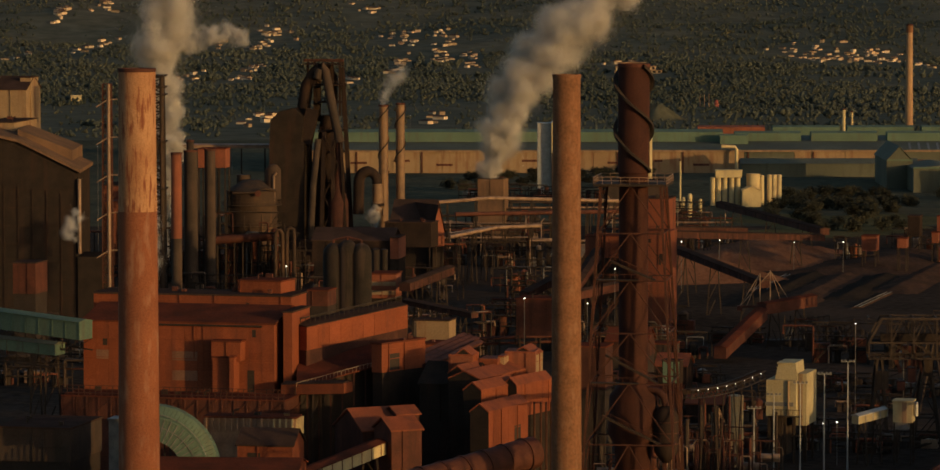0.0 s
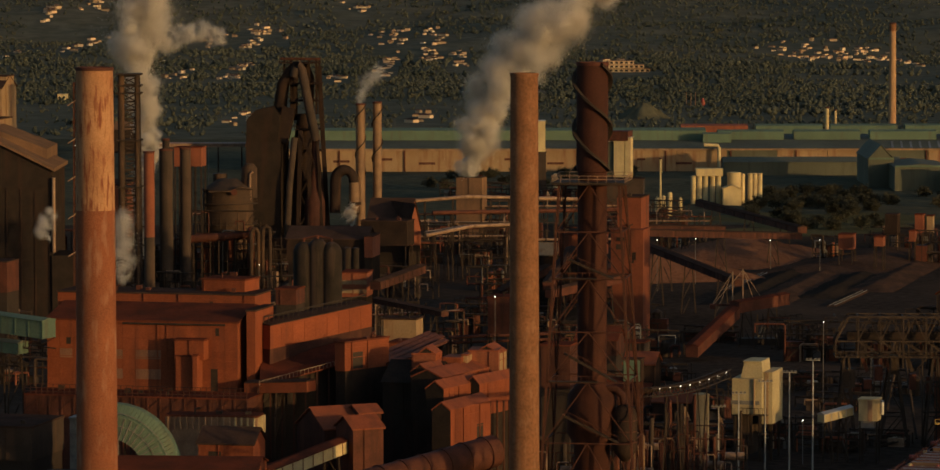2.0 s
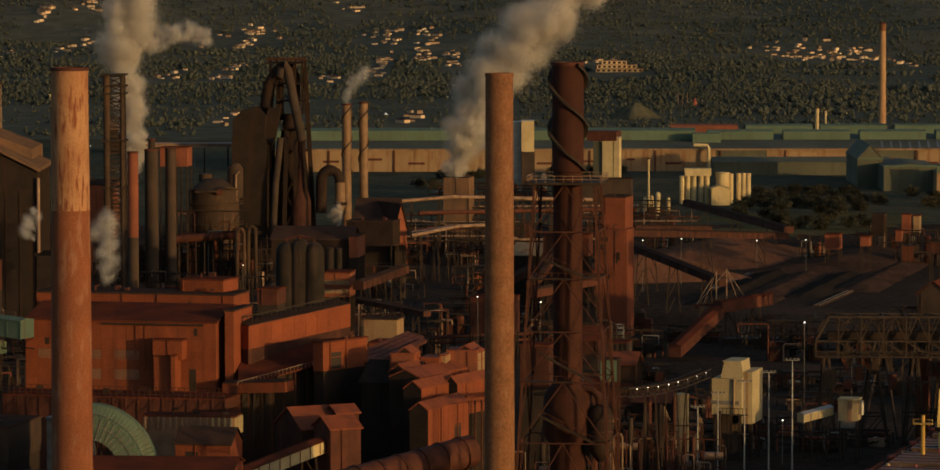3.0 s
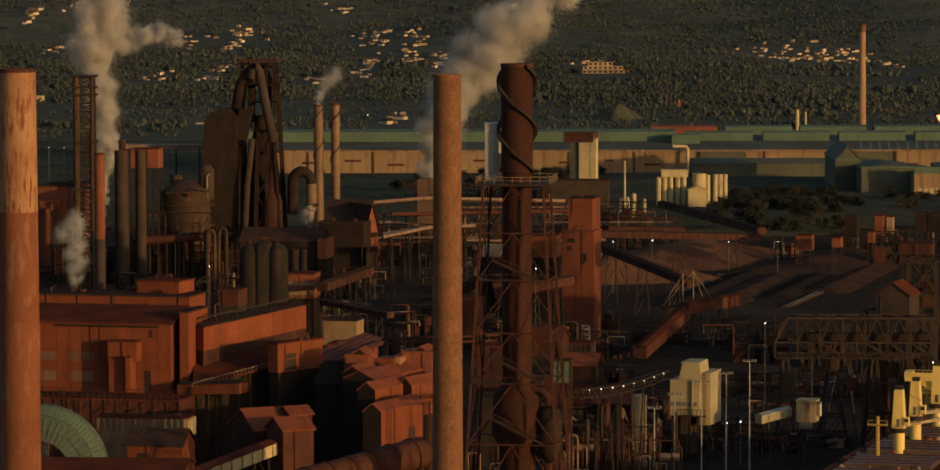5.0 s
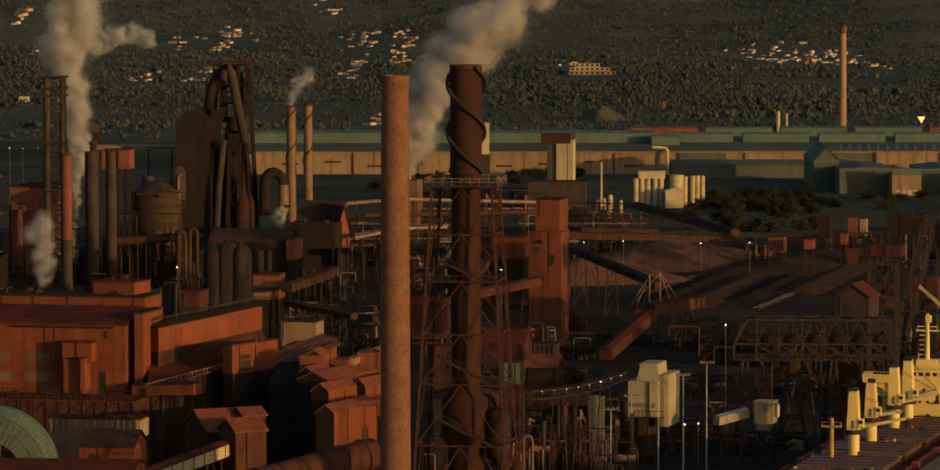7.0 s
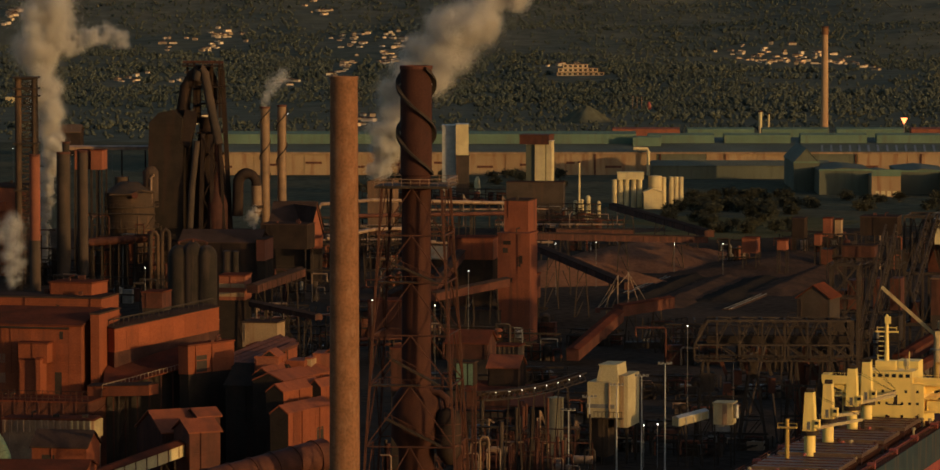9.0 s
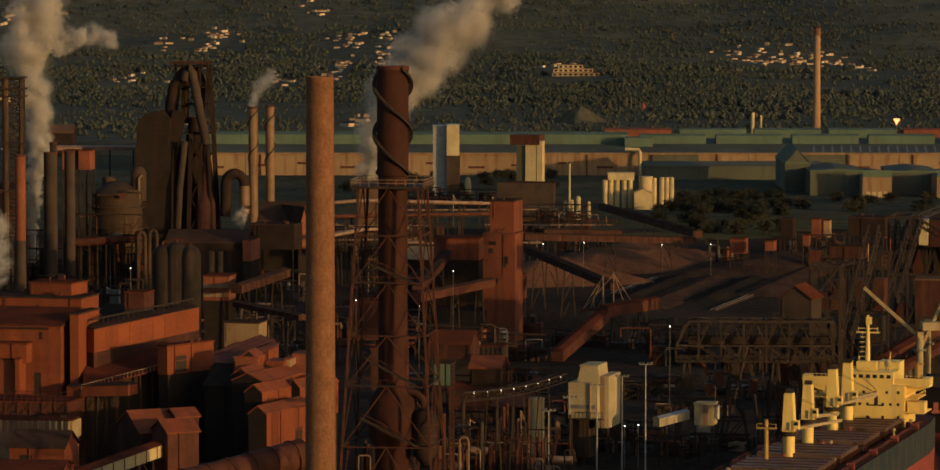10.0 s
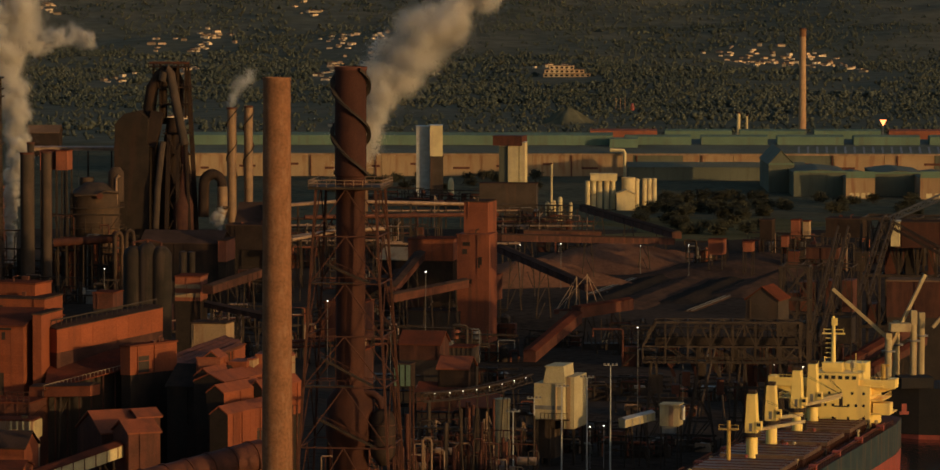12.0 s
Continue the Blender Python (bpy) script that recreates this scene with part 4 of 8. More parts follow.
# ---- white hopper house and yard ----
def hopper_house():
    x, y, z, w, h = (77.25, 966, 10.62, 6.8, 8.11)
    ob = thing("white_hopper_house", x, y, 0, "white sheet-clad hopper house on legs with a sloped top", "hopper house", rot=-16)
    z1 = z + h
    part("wall", MB().box(0, 6, z, w, 12, h), M_HOPPER, ob)
    wx = 2.4
    part("side_bay", MB().box(w / 2 + wx / 2 - 0.4, 7.5, z - 2.2, wx, 11, h + 3.6), M_HOPPER, ob)
    part("bay_strip", MB().box(w / 2 + wx * 0.3, 1.94, z - 2.2, 0.8, 0.16, h + 3.6), M_TANWALL, ob)
    top = MB().prism([(-w * 0.26, 0), (w * 0.5, 0), (w * 0.44, 3.6), (-w * 0.14, 3.6)], (0, 1.5, z1 + 0.004), (0, 10, z1 + 0.004))
    part("head_house", top, M_HOPPER, ob)
    part("head_roof", MB().box(w * 0.13, 5.7, z1 + 3.61, w * 0.62, 9, 0.25), M_HOPPER, ob)
    # grey strip paints the band of shade across the front
    part("shade_band", MB().box(-0.4, -0.06, z + h * 0.28, w * 0.96, 0.12, 0.9), M_GREYSTEEL, ob)
    part("pipe", MB().tube([(w * 0.25, -0.3, z), (w * 0.25, -0.3, z1)], 0.25, 8), M_TANWALL, ob)
    for cx, cy in ((-w / 2 + 0.5, 0.6), (w / 2 - 0.5, 0.6), (-w / 2 + 0.5, 11.4), (w / 2 - 0.5, 11.4), (0, 0.6), (w / 2 + wx - 1, 4), (w / 2 + wx - 1, 12)):
        part("leg", MB().beam((cx, cy, 0), (cx, cy, z), 0.5), M_BROWNSTEEL, ob)
    rl = MB()
    for i in range(8):
        rl.beam((i * 0.9 - 1.5, -1.4, z + 0.2), (i * 0.9 - 1.5, -1.4, z + 1.6), 0.1)
    rl.beam((-1.6, -1.4, z + 1.6), (5, -1.4, z + 1.6), 0.12)
    rl.box(1.7, -0.8, z, 6.6, 1.4, 0.2)
    part("side_platform", rl, M_BROWNSTEEL, ob)
    part("lower_chute", MB().box(-w * 0.2, 6, 1.5, 4, 6, z - 1.6), M_SOOT, ob)


hopper_house()
x, y, z, w, h = (104.11, 962, 9.63, 4.32, 4.57)
cab = hall("white_cabin", x, y, z, w, h, 5, "small white clad transfer cabin on legs", M_HOPPER, M_HOPPER, rot=-14, category="cabin")
for cx in (-w / 2 + 0.3, w / 2 - 0.3):
    for cy in (0.3, 4.7):
        part("leg", MB().beam((cx, cy, -z), (cx, cy, 0), 0.35), M_BROWNSTEEL, cab)
part("cladding_strip", MB().box(w * 0.1, -0.07, 0, w * 0.24, 0.12, h), M_PIPE, cab)
# grey colour paints the shade on the cabin's lower part
part("lower_skirt", MB().box(-w * 0.1, 2.4, -1.6, w * 0.8, 4.4, 1.6), M_GREYSTEEL, cab)
part("side_tank", MB().tube([(w / 2 + 0.7, 1.5, h * 0.3), (w / 2 + 0.7, 1.5, h)], 0.5, 10), M_GALV, cab)
gallery("short_white_gallery", (93.53, 962, 9.34), (100.4, 966, 10.65), 2.6, 1.7, "short sloping white conveyor gallery", M_HOPPER, M_GALV, posts=2, ribs=4)
def lamp_lit_conveyor():
    """Light trussed belt conveyor that sags a little, from the braced tower to the hopper house, with lamps along its walkway."""
    p, q = Vector((49.43, 838.0, 30.22)), Vector((72.57, 966.0, 20.86))
    ob = thing("lamp_lit_conveyor", *p, "long slender trussed belt conveyor with walkway lamps", "conveyor")
    d, n = q - p, 26
    side = Vector((d.y, -d.x, 0)).normalized()

    def at(f, up=0.0, across=0.0):
        return d * f + side * across + Vector((0, 0, up - 0.9 * math.sin(math.pi * f)))
    for e in (-1.1, 1.1):
        for up, th in ((0.0, 0.26), (-1.7, 0.22)):
            part("chord", MB().tube([at(i / n, up, e) for i in range(n + 1)], th * 0.6, 6), M_GANTRY if up == 0 else M_BROWNSTEEL, ob)
        for i in range(n):
            part("web_bar", MB().beam(at(i / n, 0 if i % 2 else -1.7, e), at((i + 1) / n, -1.7 if i % 2 else 0, e), 0.14), M_BROWNSTEEL, ob)
    part("belt_deck", MB().tube([at(i / n, -0.3) for i in range(n + 1)], 0.55, 6), M_FURNACE, ob)
    for f in (0.3, 0.55, 0.8):
        c = at(f, -1.7)
        for e in (-1, 1):
            part("trestle_leg", MB().beam(c + side * e, Vector((c.x + side.x * e * 2.4, c.y, -p.z)), 0.26), M_BROWNSTEEL, ob)
    for i in range(8):
        c = p + at(0.08 + i * 0.12, -0.5, 1.3)
        lamp((c.x, c.y - 0.3, c.z + 0.4), c.z - 0.4, 0.17)


lamp_lit_conveyor()
cb = thing("green_clad_cabin", 46.4, 830, 0, "pale green ribbed cabin on posts beside the braced tower", "cabin", -14)
part("cabin_body", MB().box(0, 1.6, 32.4, 3.5, 3.2, 4.3), M_FURNACE, cb)
for k in range(3):
    part("cladding_panel", MB().box(-1.15 + k * 1.18, -0.06, 32.5, 0.86, 0.14, 4.1), M_GREENSHED, cb)
part("roof", MB().box(0, 1.6, 36.7, 3.9, 3.6, 0.2), M_DARKROOF, cb)
for lx in (-1.5, 1.5):
    for ly in (0.3, 2.9):
        part("leg", MB().beam((lx, ly, 0), (lx, ly, 32.4), 0.3), M_RUSTBAR, cb)
x, y, z, w, h = (66.7, 960, 1.65, 3.5, 14.0)
tank("grey_silo", x, y, w / 2, z + h, "tall tan cylindrical silo with ladder", M_SHIPPOST, category="silo", ladder=True)
light_mast(68.86, 930, 16.4)
light_mast(73.5, 935, 18.75)
light_mast(79.6, 940, 20.8)
light_mast(85.25, 945, 22.3)
light_mast(90.4, 945, 25.0)


# ochre colour paints the yellow sunlight on these pipes
for k, (pts, r) in enumerate((([(56.4, 940, 0), (56.4, 940, 7.6), (57.0, 940, 8.3), (59.2, 940, 8.3), (59.8, 940, 7.6), (59.8, 940, 0)], 0.22), ([(60.5, 940, 0), (60.5, 940, 14.4)], 0.3),
                              ([(49.6, 900, 0), (49.6, 900, 13.6), (50.2, 900, 14.2), (51.2, 900, 14.0), (51.5, 900, 13.2), (51.5, 900, 0)], 0.24), ([(63.0, 936, 0), (63.0, 936, 6.4), (64.4, 936, 6.6)], 0.2))):
    pipe_run("ochre_process_pipe", pts, r, "ochre painted upright process pipe", M_TANSTACK, seg=10, group="ochre process pipes")
hall("red_roofed_shed", 61.2, 986, 7.5, 8.6, 3.6, 9, "low dark shed with a sloping red roof", M_FURNACE, M_REDROOF, ridge=2.6, base=M_PITCH)
hall("red_roofed_shed", 55.5, 1031, 11.5, 7.4, 3.8, 9, "low dark shed with a sloping red roof", M_FURNACE, M_REDROOF, ridge=2.6, base=M_PITCH)


# ---- coil shed and far structures ----
def coil_shed():
    x0, x1 = -82.0, 1300.0
    D0 = 2120.0
    zt = 11.18
    ob = thing("long_coil_shed", 0, D0, 0, "very long mill shed with tan walls and grey-green roof monitors", "shed")
    n = 56
    step = (x1 - x0) / n
    for i in range(n):
        part("wall_panel", MB().box(x0 + step * (i + 0.5), 1.0, 0, step - 0.25, 2, zt), M_TANWALL if x0 + step * i < 136.91 or i % 3 else M_GREENROOF, ob)
    part("wall", MB().box((x0 + x1) / 2, 62, 0, x1 - x0, 118, zt - 0.3), M_TANWALL, ob)
    part("roof", MB().prism([(0, zt), (0, zt + 0.3), (-60, zt + 4.5), (-120, zt + 0.3), (-120, zt)], (x0, -1, 0), (x1, -1, 0)), M_GREENROOF, ob)
    part("gutter", MB().box((x0 + x1) / 2, -0.6, zt - 0.8, x1 - x0, 0.8, 0.9), M_PIPE, ob)
    # continuous monitor on the left part, separate monitors on the right
    zm = zt + 2.2
    xs = 131.48
    part("roof_monitor", MB().prism([(0, 0), (0, 5.2), (-7, 6.4), (-14, 5.2), (-14, 0)], (x0, 32, zm), (xs, 32, zm)), M_GREENSHED, ob)
    for i in range(14):
        a = xs + 6 + i * 38.0
        part("roof_monitor", MB().prism([(0, 0), (0, 4.6), (-5, 5.4), (-10, 4.6), (-10, 0)], (a, 34, zm), (a + 33, 34, zm)), M_GREENSHED, ob)
        part("roof_monitor", MB().prism([(0, 0), (0, 4.4), (-5, 5.2), (-10, 4.4), (-10, 0)], (a - 16, 80, zm + 1), (a + 18, 80, zm + 1)), M_GREENSHED if i % 4 else M_BRICKRED, ob)
    part("roof_monitor", MB().prism([(0, 0), (0, 5.0), (-4, 5.6), (-8, 5.0), (-8, 0)], (xs - 2, 22, zm - 1), (xs + 12, 22, zm - 1)), M_GREENSHED, ob)
    for i in range(80):
        a = xs + 90 + i * 4.6
        part("roof_light", MB().beam((a, 0, zt + 0.32), (a + 2, 26, zt + 2.3), 1.1, 0.1), M_GREYSTEEL, ob)
    for i in range(46):
        a = x0 + 12 + i * 21
        part("wall_opening", MB().box(a, -0.06, 3.5 + (i % 3), 8 if i % 4 else 4, 0.15, 1.1), M_RUST, ob)
    for i in range(30):
        part("wall_post", MB().box(x0 + i * 32, -0.3, 0, 0.7, 0.6, zt), M_RUST, ob)
    pipe_run("roof_vent_pipe", [(136.05, 2116, 0), (136.01, 2116, 11.79), (135.42, 2116, 12.97), (128.66, 2116, 13.25)], 0.82, "pale bent vent pipe on the shed wall", M_WHITE)


coil_shed()
FS = (230.98, 2222, 70.26)
round_stack("far_chimney", FS[0], FS[1], [("shaft", M_STACKTAN, [(FS[2], 1.6), (0, 2.16)]), ("cap_band", M_CONCRETE, [(FS[2] + 0.2, 1.79), (FS[2] - 4, 1.79)])],
            "tall slender pinkish brick chimney behind the mill shed", seg=24)

# furnace, stoves and stacks
BFD = 1490.0


def blast_furnace():
    bx, by = -47.66, BFD
    ob = thing("blast_furnace", bx, by, 0, "dark sooty blast furnace with top gear, downcomer and dust catcher", "blast furnace", rot=-6)
    s = 0.21
    zb = 95.39

    def at(px, py, dy=0.0):
        return Vector(((px - 400) * s, dy, zb - py * s))
    # plated stockhouse with a stepped head
    # tower and head are black to paint their side turned from the sun
    part("stockhouse_tower", MB().box(*at(364, 400).xy, 0, 57 * s, 20, at(0, 232).z), M_PITCH, ob, "plated tower blackened for its unlit face")
    hood = [(336, 233), (388, 233), (392, 190), (376, 176), (352, 181), (337, 197)]
    n = len(hood)
    part("tower_head", MB().add([at(*q, -10) for q in hood] + [at(*q, 10) for q in hood], [tuple(range(n)), tuple(reversed(range(n, 2 * n)))] + [(i, (i + 1) % n, (i + 1) % n + n, i + n) for i in range(n)]), M_PITCH, ob, "stepped head blackened for shade")
    for k in range(4):
        part("head_girt", MB().beam(at(337, 200 + k * 9, -10.2), at(390, 200 + k * 9, -10.2), 0.3), M_PITCH, ob)
    part("drop_chute", MB().beam(at(392, 235, -6), at(404, 178, -5), 4.2, 4.0), M_FURNACE, ob)
    for k in range(7):
        part("tower_band", MB().box(*at(364, 400).xy, at(0, 392 - k * 23).z, 57.8 * s, 20.3, 0.3), M_PITCH, ob)
    part("furnace_shell", MB().tube([(22 * s, 5, 0), (22 * s, 5, at(0, 330).z), (24 * s, 5, at(0, 250).z), (24 * s, 5, at(0, 190).z)], [36 * s, 34 * s, 22 * s, 13 * s], 24), M_FURNACE, ob, smooth=40)
    part("dust_catcher", MB().tube([at(446, 400, -6), at(446, 330, -6), at(446, 308, -6), at(448, 270, -6), at(448, 225, -6)], [17 * s, 17 * s, 10 * s, 6 * s, 6 * s], 20), M_DARKRUST, ob, smooth=40)
    part("downcomer", MB().tube([at(412, 128, -5), at(415, 112, -5), at(420, 108, -5), at(425, 116, -5), at(432, 150, -6), at(441, 195, -6), at(450, 232, -7)], 7.5 * s, 16), M_SOOT, ob, smooth=60)
    part("uptake", MB().tube([at(384, 240, 0), at(386, 172, 0), at(392, 140, -2), at(404, 118, -3), at(416, 108, -4)], [11 * s, 11 * s, 10 * s, 8 * s, 7 * s], 16), M_FURNACE, ob, smooth=60)
    part("uptake", MB().tube([at(431, 235, 6), at(432, 130, 6), at(424, 108, 4)], 6 * s, 14), M_FURNACE, ob, smooth=60)
    part("uptake", MB().tube([at(404, 200, 6), at(405, 140, 5), at(412, 112, 2)], 6 * s, 14), M_FURNACE, ob, smooth=60)
    part("raking_leg", MB().tube([at(404, 392, -12), at(409, 300, -12), at(416, 226, -10)], 5.5 * s, 12), M_SOOT, ob, smooth=40)
    for px, lean, cw in ((424, -4, 1.3), (438, 2, 1.2), (451, 10, 0.9)):
        part("column", MB().beam(at(px + lean, 398, -9), at(px, 215, -7), cw), M_FURNACE, ob)
    for px in (391, 402, 432, 444, 449):
        part("top_post", MB().beam(at(px, 190, 2), at(px, 99, 2), 0.7), M_FURNACE, ob)
    part("top_beam", MB().beam(at(386, 99, 0), at(452, 99, 0), 1.0, 0.9), M_RUSTBAR, ob)
    for k, py in enumerate((106, 140, 168, 215, 250, 300, 340)):
        a, b = (388, 450) if k == 0 else (400 + 4 * k, 454)
        part("platform", MB().box(*((at(a, py) + at(b, py)) / 2).xy, at(0, py).z, (b - a) * s, 9, 0.4), M_FURNACE, ob)
        r = MB()
        for i in range(10):
            p = at(a + (b - a) * i / 9, py, -4.5)
            r.beam(p, p + Vector((0, 0, 1.5)), 0.16)
        r.beam(at(a, py, -4.5) + Vector((0, 0, 1.5)), at(b, py, -4.5) + Vector((0, 0, 1.5)), 0.16)
        part("guard_rail", r, M_FURNACE, ob)
    for k, py in enumerate(range(220, 370, 50)):
        part("brace", MB().beam(at(424, py, -8), at(448, py + 50, -8), 0.4), M_FURNACE, ob)
        part("brace", MB().beam(at(448, py, -8), at(424, py + 50, -8), 0.4), M_FURNACE, ob)
    part("skip_incline", MB().beam(at(466, 395, -2), at(447, 112, 4), 1.5, 1.0), M_FURNACE, ob)
    part("cast_house", MB().box(*((at(360, 0) + at(470, 0)) / 2).xy, 0, 120 * s, 34, at(0, 388).z), M_FURNACE, ob)
    arc = [at(494 - 15 * math.cos(a), 297 - 17 * math.sin(a), -4) for a in [math.pi * i / 10 for i in range(11)]]
    part("elbow_main", MB().tube([at(478, 350, -4)] + arc + [at(510, 345, -4)], [9 * s] * 7 + [8 * s] * 6, 16), M_FURNACE, ob, smooth=60)
    # brighter sleeve over the same main paints the sun on its leg
    part("elbow_leg", MB().tube([at(509.4, 300, -4.3), at(510.5, 352, -4.3)], 8.6 * s, 16), M_TANSTACK, ob, "leg coloured copper brown as if sunlit", smooth=60)
    part("elbow_flange", MB().tube([at(510.5, 332, -4.4), at(510.6, 337, -4.4)], 10.5 * s, 16), M_FURNACE, ob)


blast_furnace()


round_stack("works_chimney", (-77.77, 1247, 55.31)[0], (-77.77, 1247, 55.31)[1], [("upper_shaft", M_BRICKRED, [((-77.77, 1247, 55.31)[2], 1.56), (30.55, 1.56)]), ("lower_shaft", M_SOOT, [(30.55, 1.56), (0, 1.56)])], "red topped sooty steel stack", seg=24, group="furnace stacks")
round_stack("works_chimney", (-83.73, 1400, 48.15)[0], (-83.73, 1400, 48.15)[1], [("shaft", M_SOOT, [((-83.73, 1400, 48.15)[2], 2.23), (0, 2.23)])], "dark sooty steel stack", seg=24, group="furnace stacks")
round_stack("works_chimney", (-86.59, 1440, 49.49)[0], (-86.59, 1440, 49.49)[1], [("shaft", M_BLACKSTEEL, [((-86.59, 1440, 49.49)[2], 1.2), (0, 1.2)])], "dark sooty steel stack with a narrow top", seg=24, group="furnace stacks")
round_stack("works_chimney", (-77.52, 1400, 48.53)[0], (-77.52, 1400, 48.53)[1], [("shaft", M_SOOT, [((-77.52, 1400, 48.53)[2], 1.75), (0, 1.75)])], "dark sooty steel stack", seg=24, group="furnace stacks")
round_stack("strake_stack", (-23.82, 1517, 58.05)[0], (-23.82, 1517, 58.05)[1], [("shaft", M_TANSTACK, [((-23.82, 1517, 58.05)[2], 1.68), (0, 1.68)])], "pale steel stack with spiral strakes", seg=24, group="furnace stacks")
round_stack("strake_stack", (-17.93, 1517, 58.67)[0], (-17.93, 1517, 58.67)[1], [("shaft", M_TANSTACK, [((-17.93, 1517, 58.67)[2], 1.58), (0, 1.58)])], "pale steel stack with spiral strakes", seg=24, group="furnace stacks")

for k, px in enumerate((0, 1)):
    p = {0: (-23.82, 1517, 58.05), 1: (-17.93, 1517, 58.67)}[px]
    st = thing("stack_strake", p[0], p[1], p[2], "dark spiral strake wound round the pale stack", "strake", group="stack strakes")
    hx = MB()
    rr = 1.68
    hx.tube([((rr + 0.15) * math.cos(-i * 0.22 + k), (rr + 0.15) * math.sin(-i * 0.22 + k), -i * 0.42) for i in range(60)], 0.22, 6)
    part("strake_bar", hx, M_BLACKSTEEL, st)
FT = (-95.4, 1400, 71.85)
ft = lattice_post("flare_tower", FT[0], FT[1], FT[2], 6.98, 5.82, "brown lattice flare tower with round risers", M_GANTRY, bays=26, bar=0.35)
part("riser", MB().tube([(-2.52, -3.4, 0), (-2.52, -3.4, FT[2] + 1)], 1.07, 14), M_VESSEL, ft, smooth=40)
part("riser", MB().tube([(2.52, -3.4, 0), (2.52, -3.4, FT[2])], 0.68, 14), M_VESSEL, ft, smooth=40)
for py in (128, 147, 160, 240, 320):
    part("gallery_ring", MB().box(0, -1, FT[2] - (py - 130) * 0.19, 8.15, 9, 0.5), M_BROWNSTEEL, ft)
LT = (-91.91, 1180, 77.63)
lt = lattice_post("pipe_tower", LT[0], LT[1], LT[2], 2.94, 2.29, "slim orange-brown lattice pipe tower with landings", M_RUSTBAR, bays=30, bar=0.22)
for i in range(8):
    zz = LT[2] - i * 10.3
    part("bracket_arm", MB().beam((-2.8, -2, zz - 6.2), (0.4, -2, zz - 4.2), 0.3).beam((0.4, -2, zz - 4.2), (3, -2, zz - 4.1), 0.3), M_PIPE, lt)
part("riser", MB().tube([(0.5, -1.8, 0), (0.5, -1.8, LT[2])], 0.5, 10), M_PIPE, lt, smooth=40)

# stoves, red blocks and mains round the furnace
def gas_vessel():
    """Wide hooped vessel with a smaller sunlit drum on top."""
    x, y, zt = (-67.2, 1462, 31.53)
    r = 8.51
    ob = thing("hooped_gas_vessel", x, y, 0, "wide brown hooped vessel with an upper drum and pipework", "vessel")
    part("shell", MB().tube([(0, 0, 0), (0, 0, zt)], r, 32), M_VESSEL, ob, smooth=40)
    part("cone_top", MB().tube([(0, 0, zt), (0, 0, zt + 3.5)], [r, r * 0.35], 32), M_SOOT, ob, smooth=40)
    for k in range(7):
        part("hoop", MB().tube([(0, 0, zt - k * 2.4 - 0.4), (0, 0, zt - k * 2.4)], r + 0.3, 32), M_VESSEL, ob)
    for k in range(3):
        z = zt - 5 - k * 7
        part("platform", MB().tube([(0, 0, z), (0, 0, z + 0.25)], r + 1.5, 32), M_SOOT, ob)
        part("guard_rail", MB().tube([((r + 1.4) * math.cos(a), (r + 1.4) * math.sin(a), z + 1.3) for a in [-math.pi * q / 23 for q in range(24)]], 0.08, 6), M_VESSEL, ob)
        for q in range(24):
            a = -math.pi * q / 23
            part("rail_post", MB().beam(((r + 1.4) * math.cos(a), (r + 1.4) * math.sin(a), z), ((r + 1.4) * math.cos(a), (r + 1.4) * math.sin(a), z + 1.3), 0.12), M_VESSEL, ob)
    dx = 7.16
    part("drum", MB().tube([(dx, 0, zt - 3), (dx, 0, zt + 7.0), (dx, 0, zt + 8.6)], [2.7, 2.7, 1.4], 20), M_VESSEL, ob, smooth=40)
    part("drum_pipe", MB().tube([(dx + 0.4, -3, zt - 4), (dx + 0.4, -3, zt + 5), (dx + 1.4, -3, zt + 6)], 0.42, 10), M_PIPE, ob, smooth=50)
    part("ring_main", MB().tube([(-r * 0.7, -r - 0.8, zt - 0.5), (r * 0.2, -r - 1.2, zt - 0.2), (r * 0.5, -r - 1.2, zt + 1.1), (r, -r * 0.6, zt + 0.2)], 0.4, 10), M_VESSEL, ob, smooth=50)
    part("valve_wheel", MB().tube([(r * 0.3, -r - 1.6, zt - 0.6), (r * 0.3, -r - 1.2, zt - 0.6)], 1.1, 14), M_RUST, ob)
    part("back_drum", MB().tube([(-r * 0.35, 4, zt), (-r * 0.35, 4, zt + 5)], 2.4, 16), M_SOOT, ob, smooth=40)


gas_vessel()

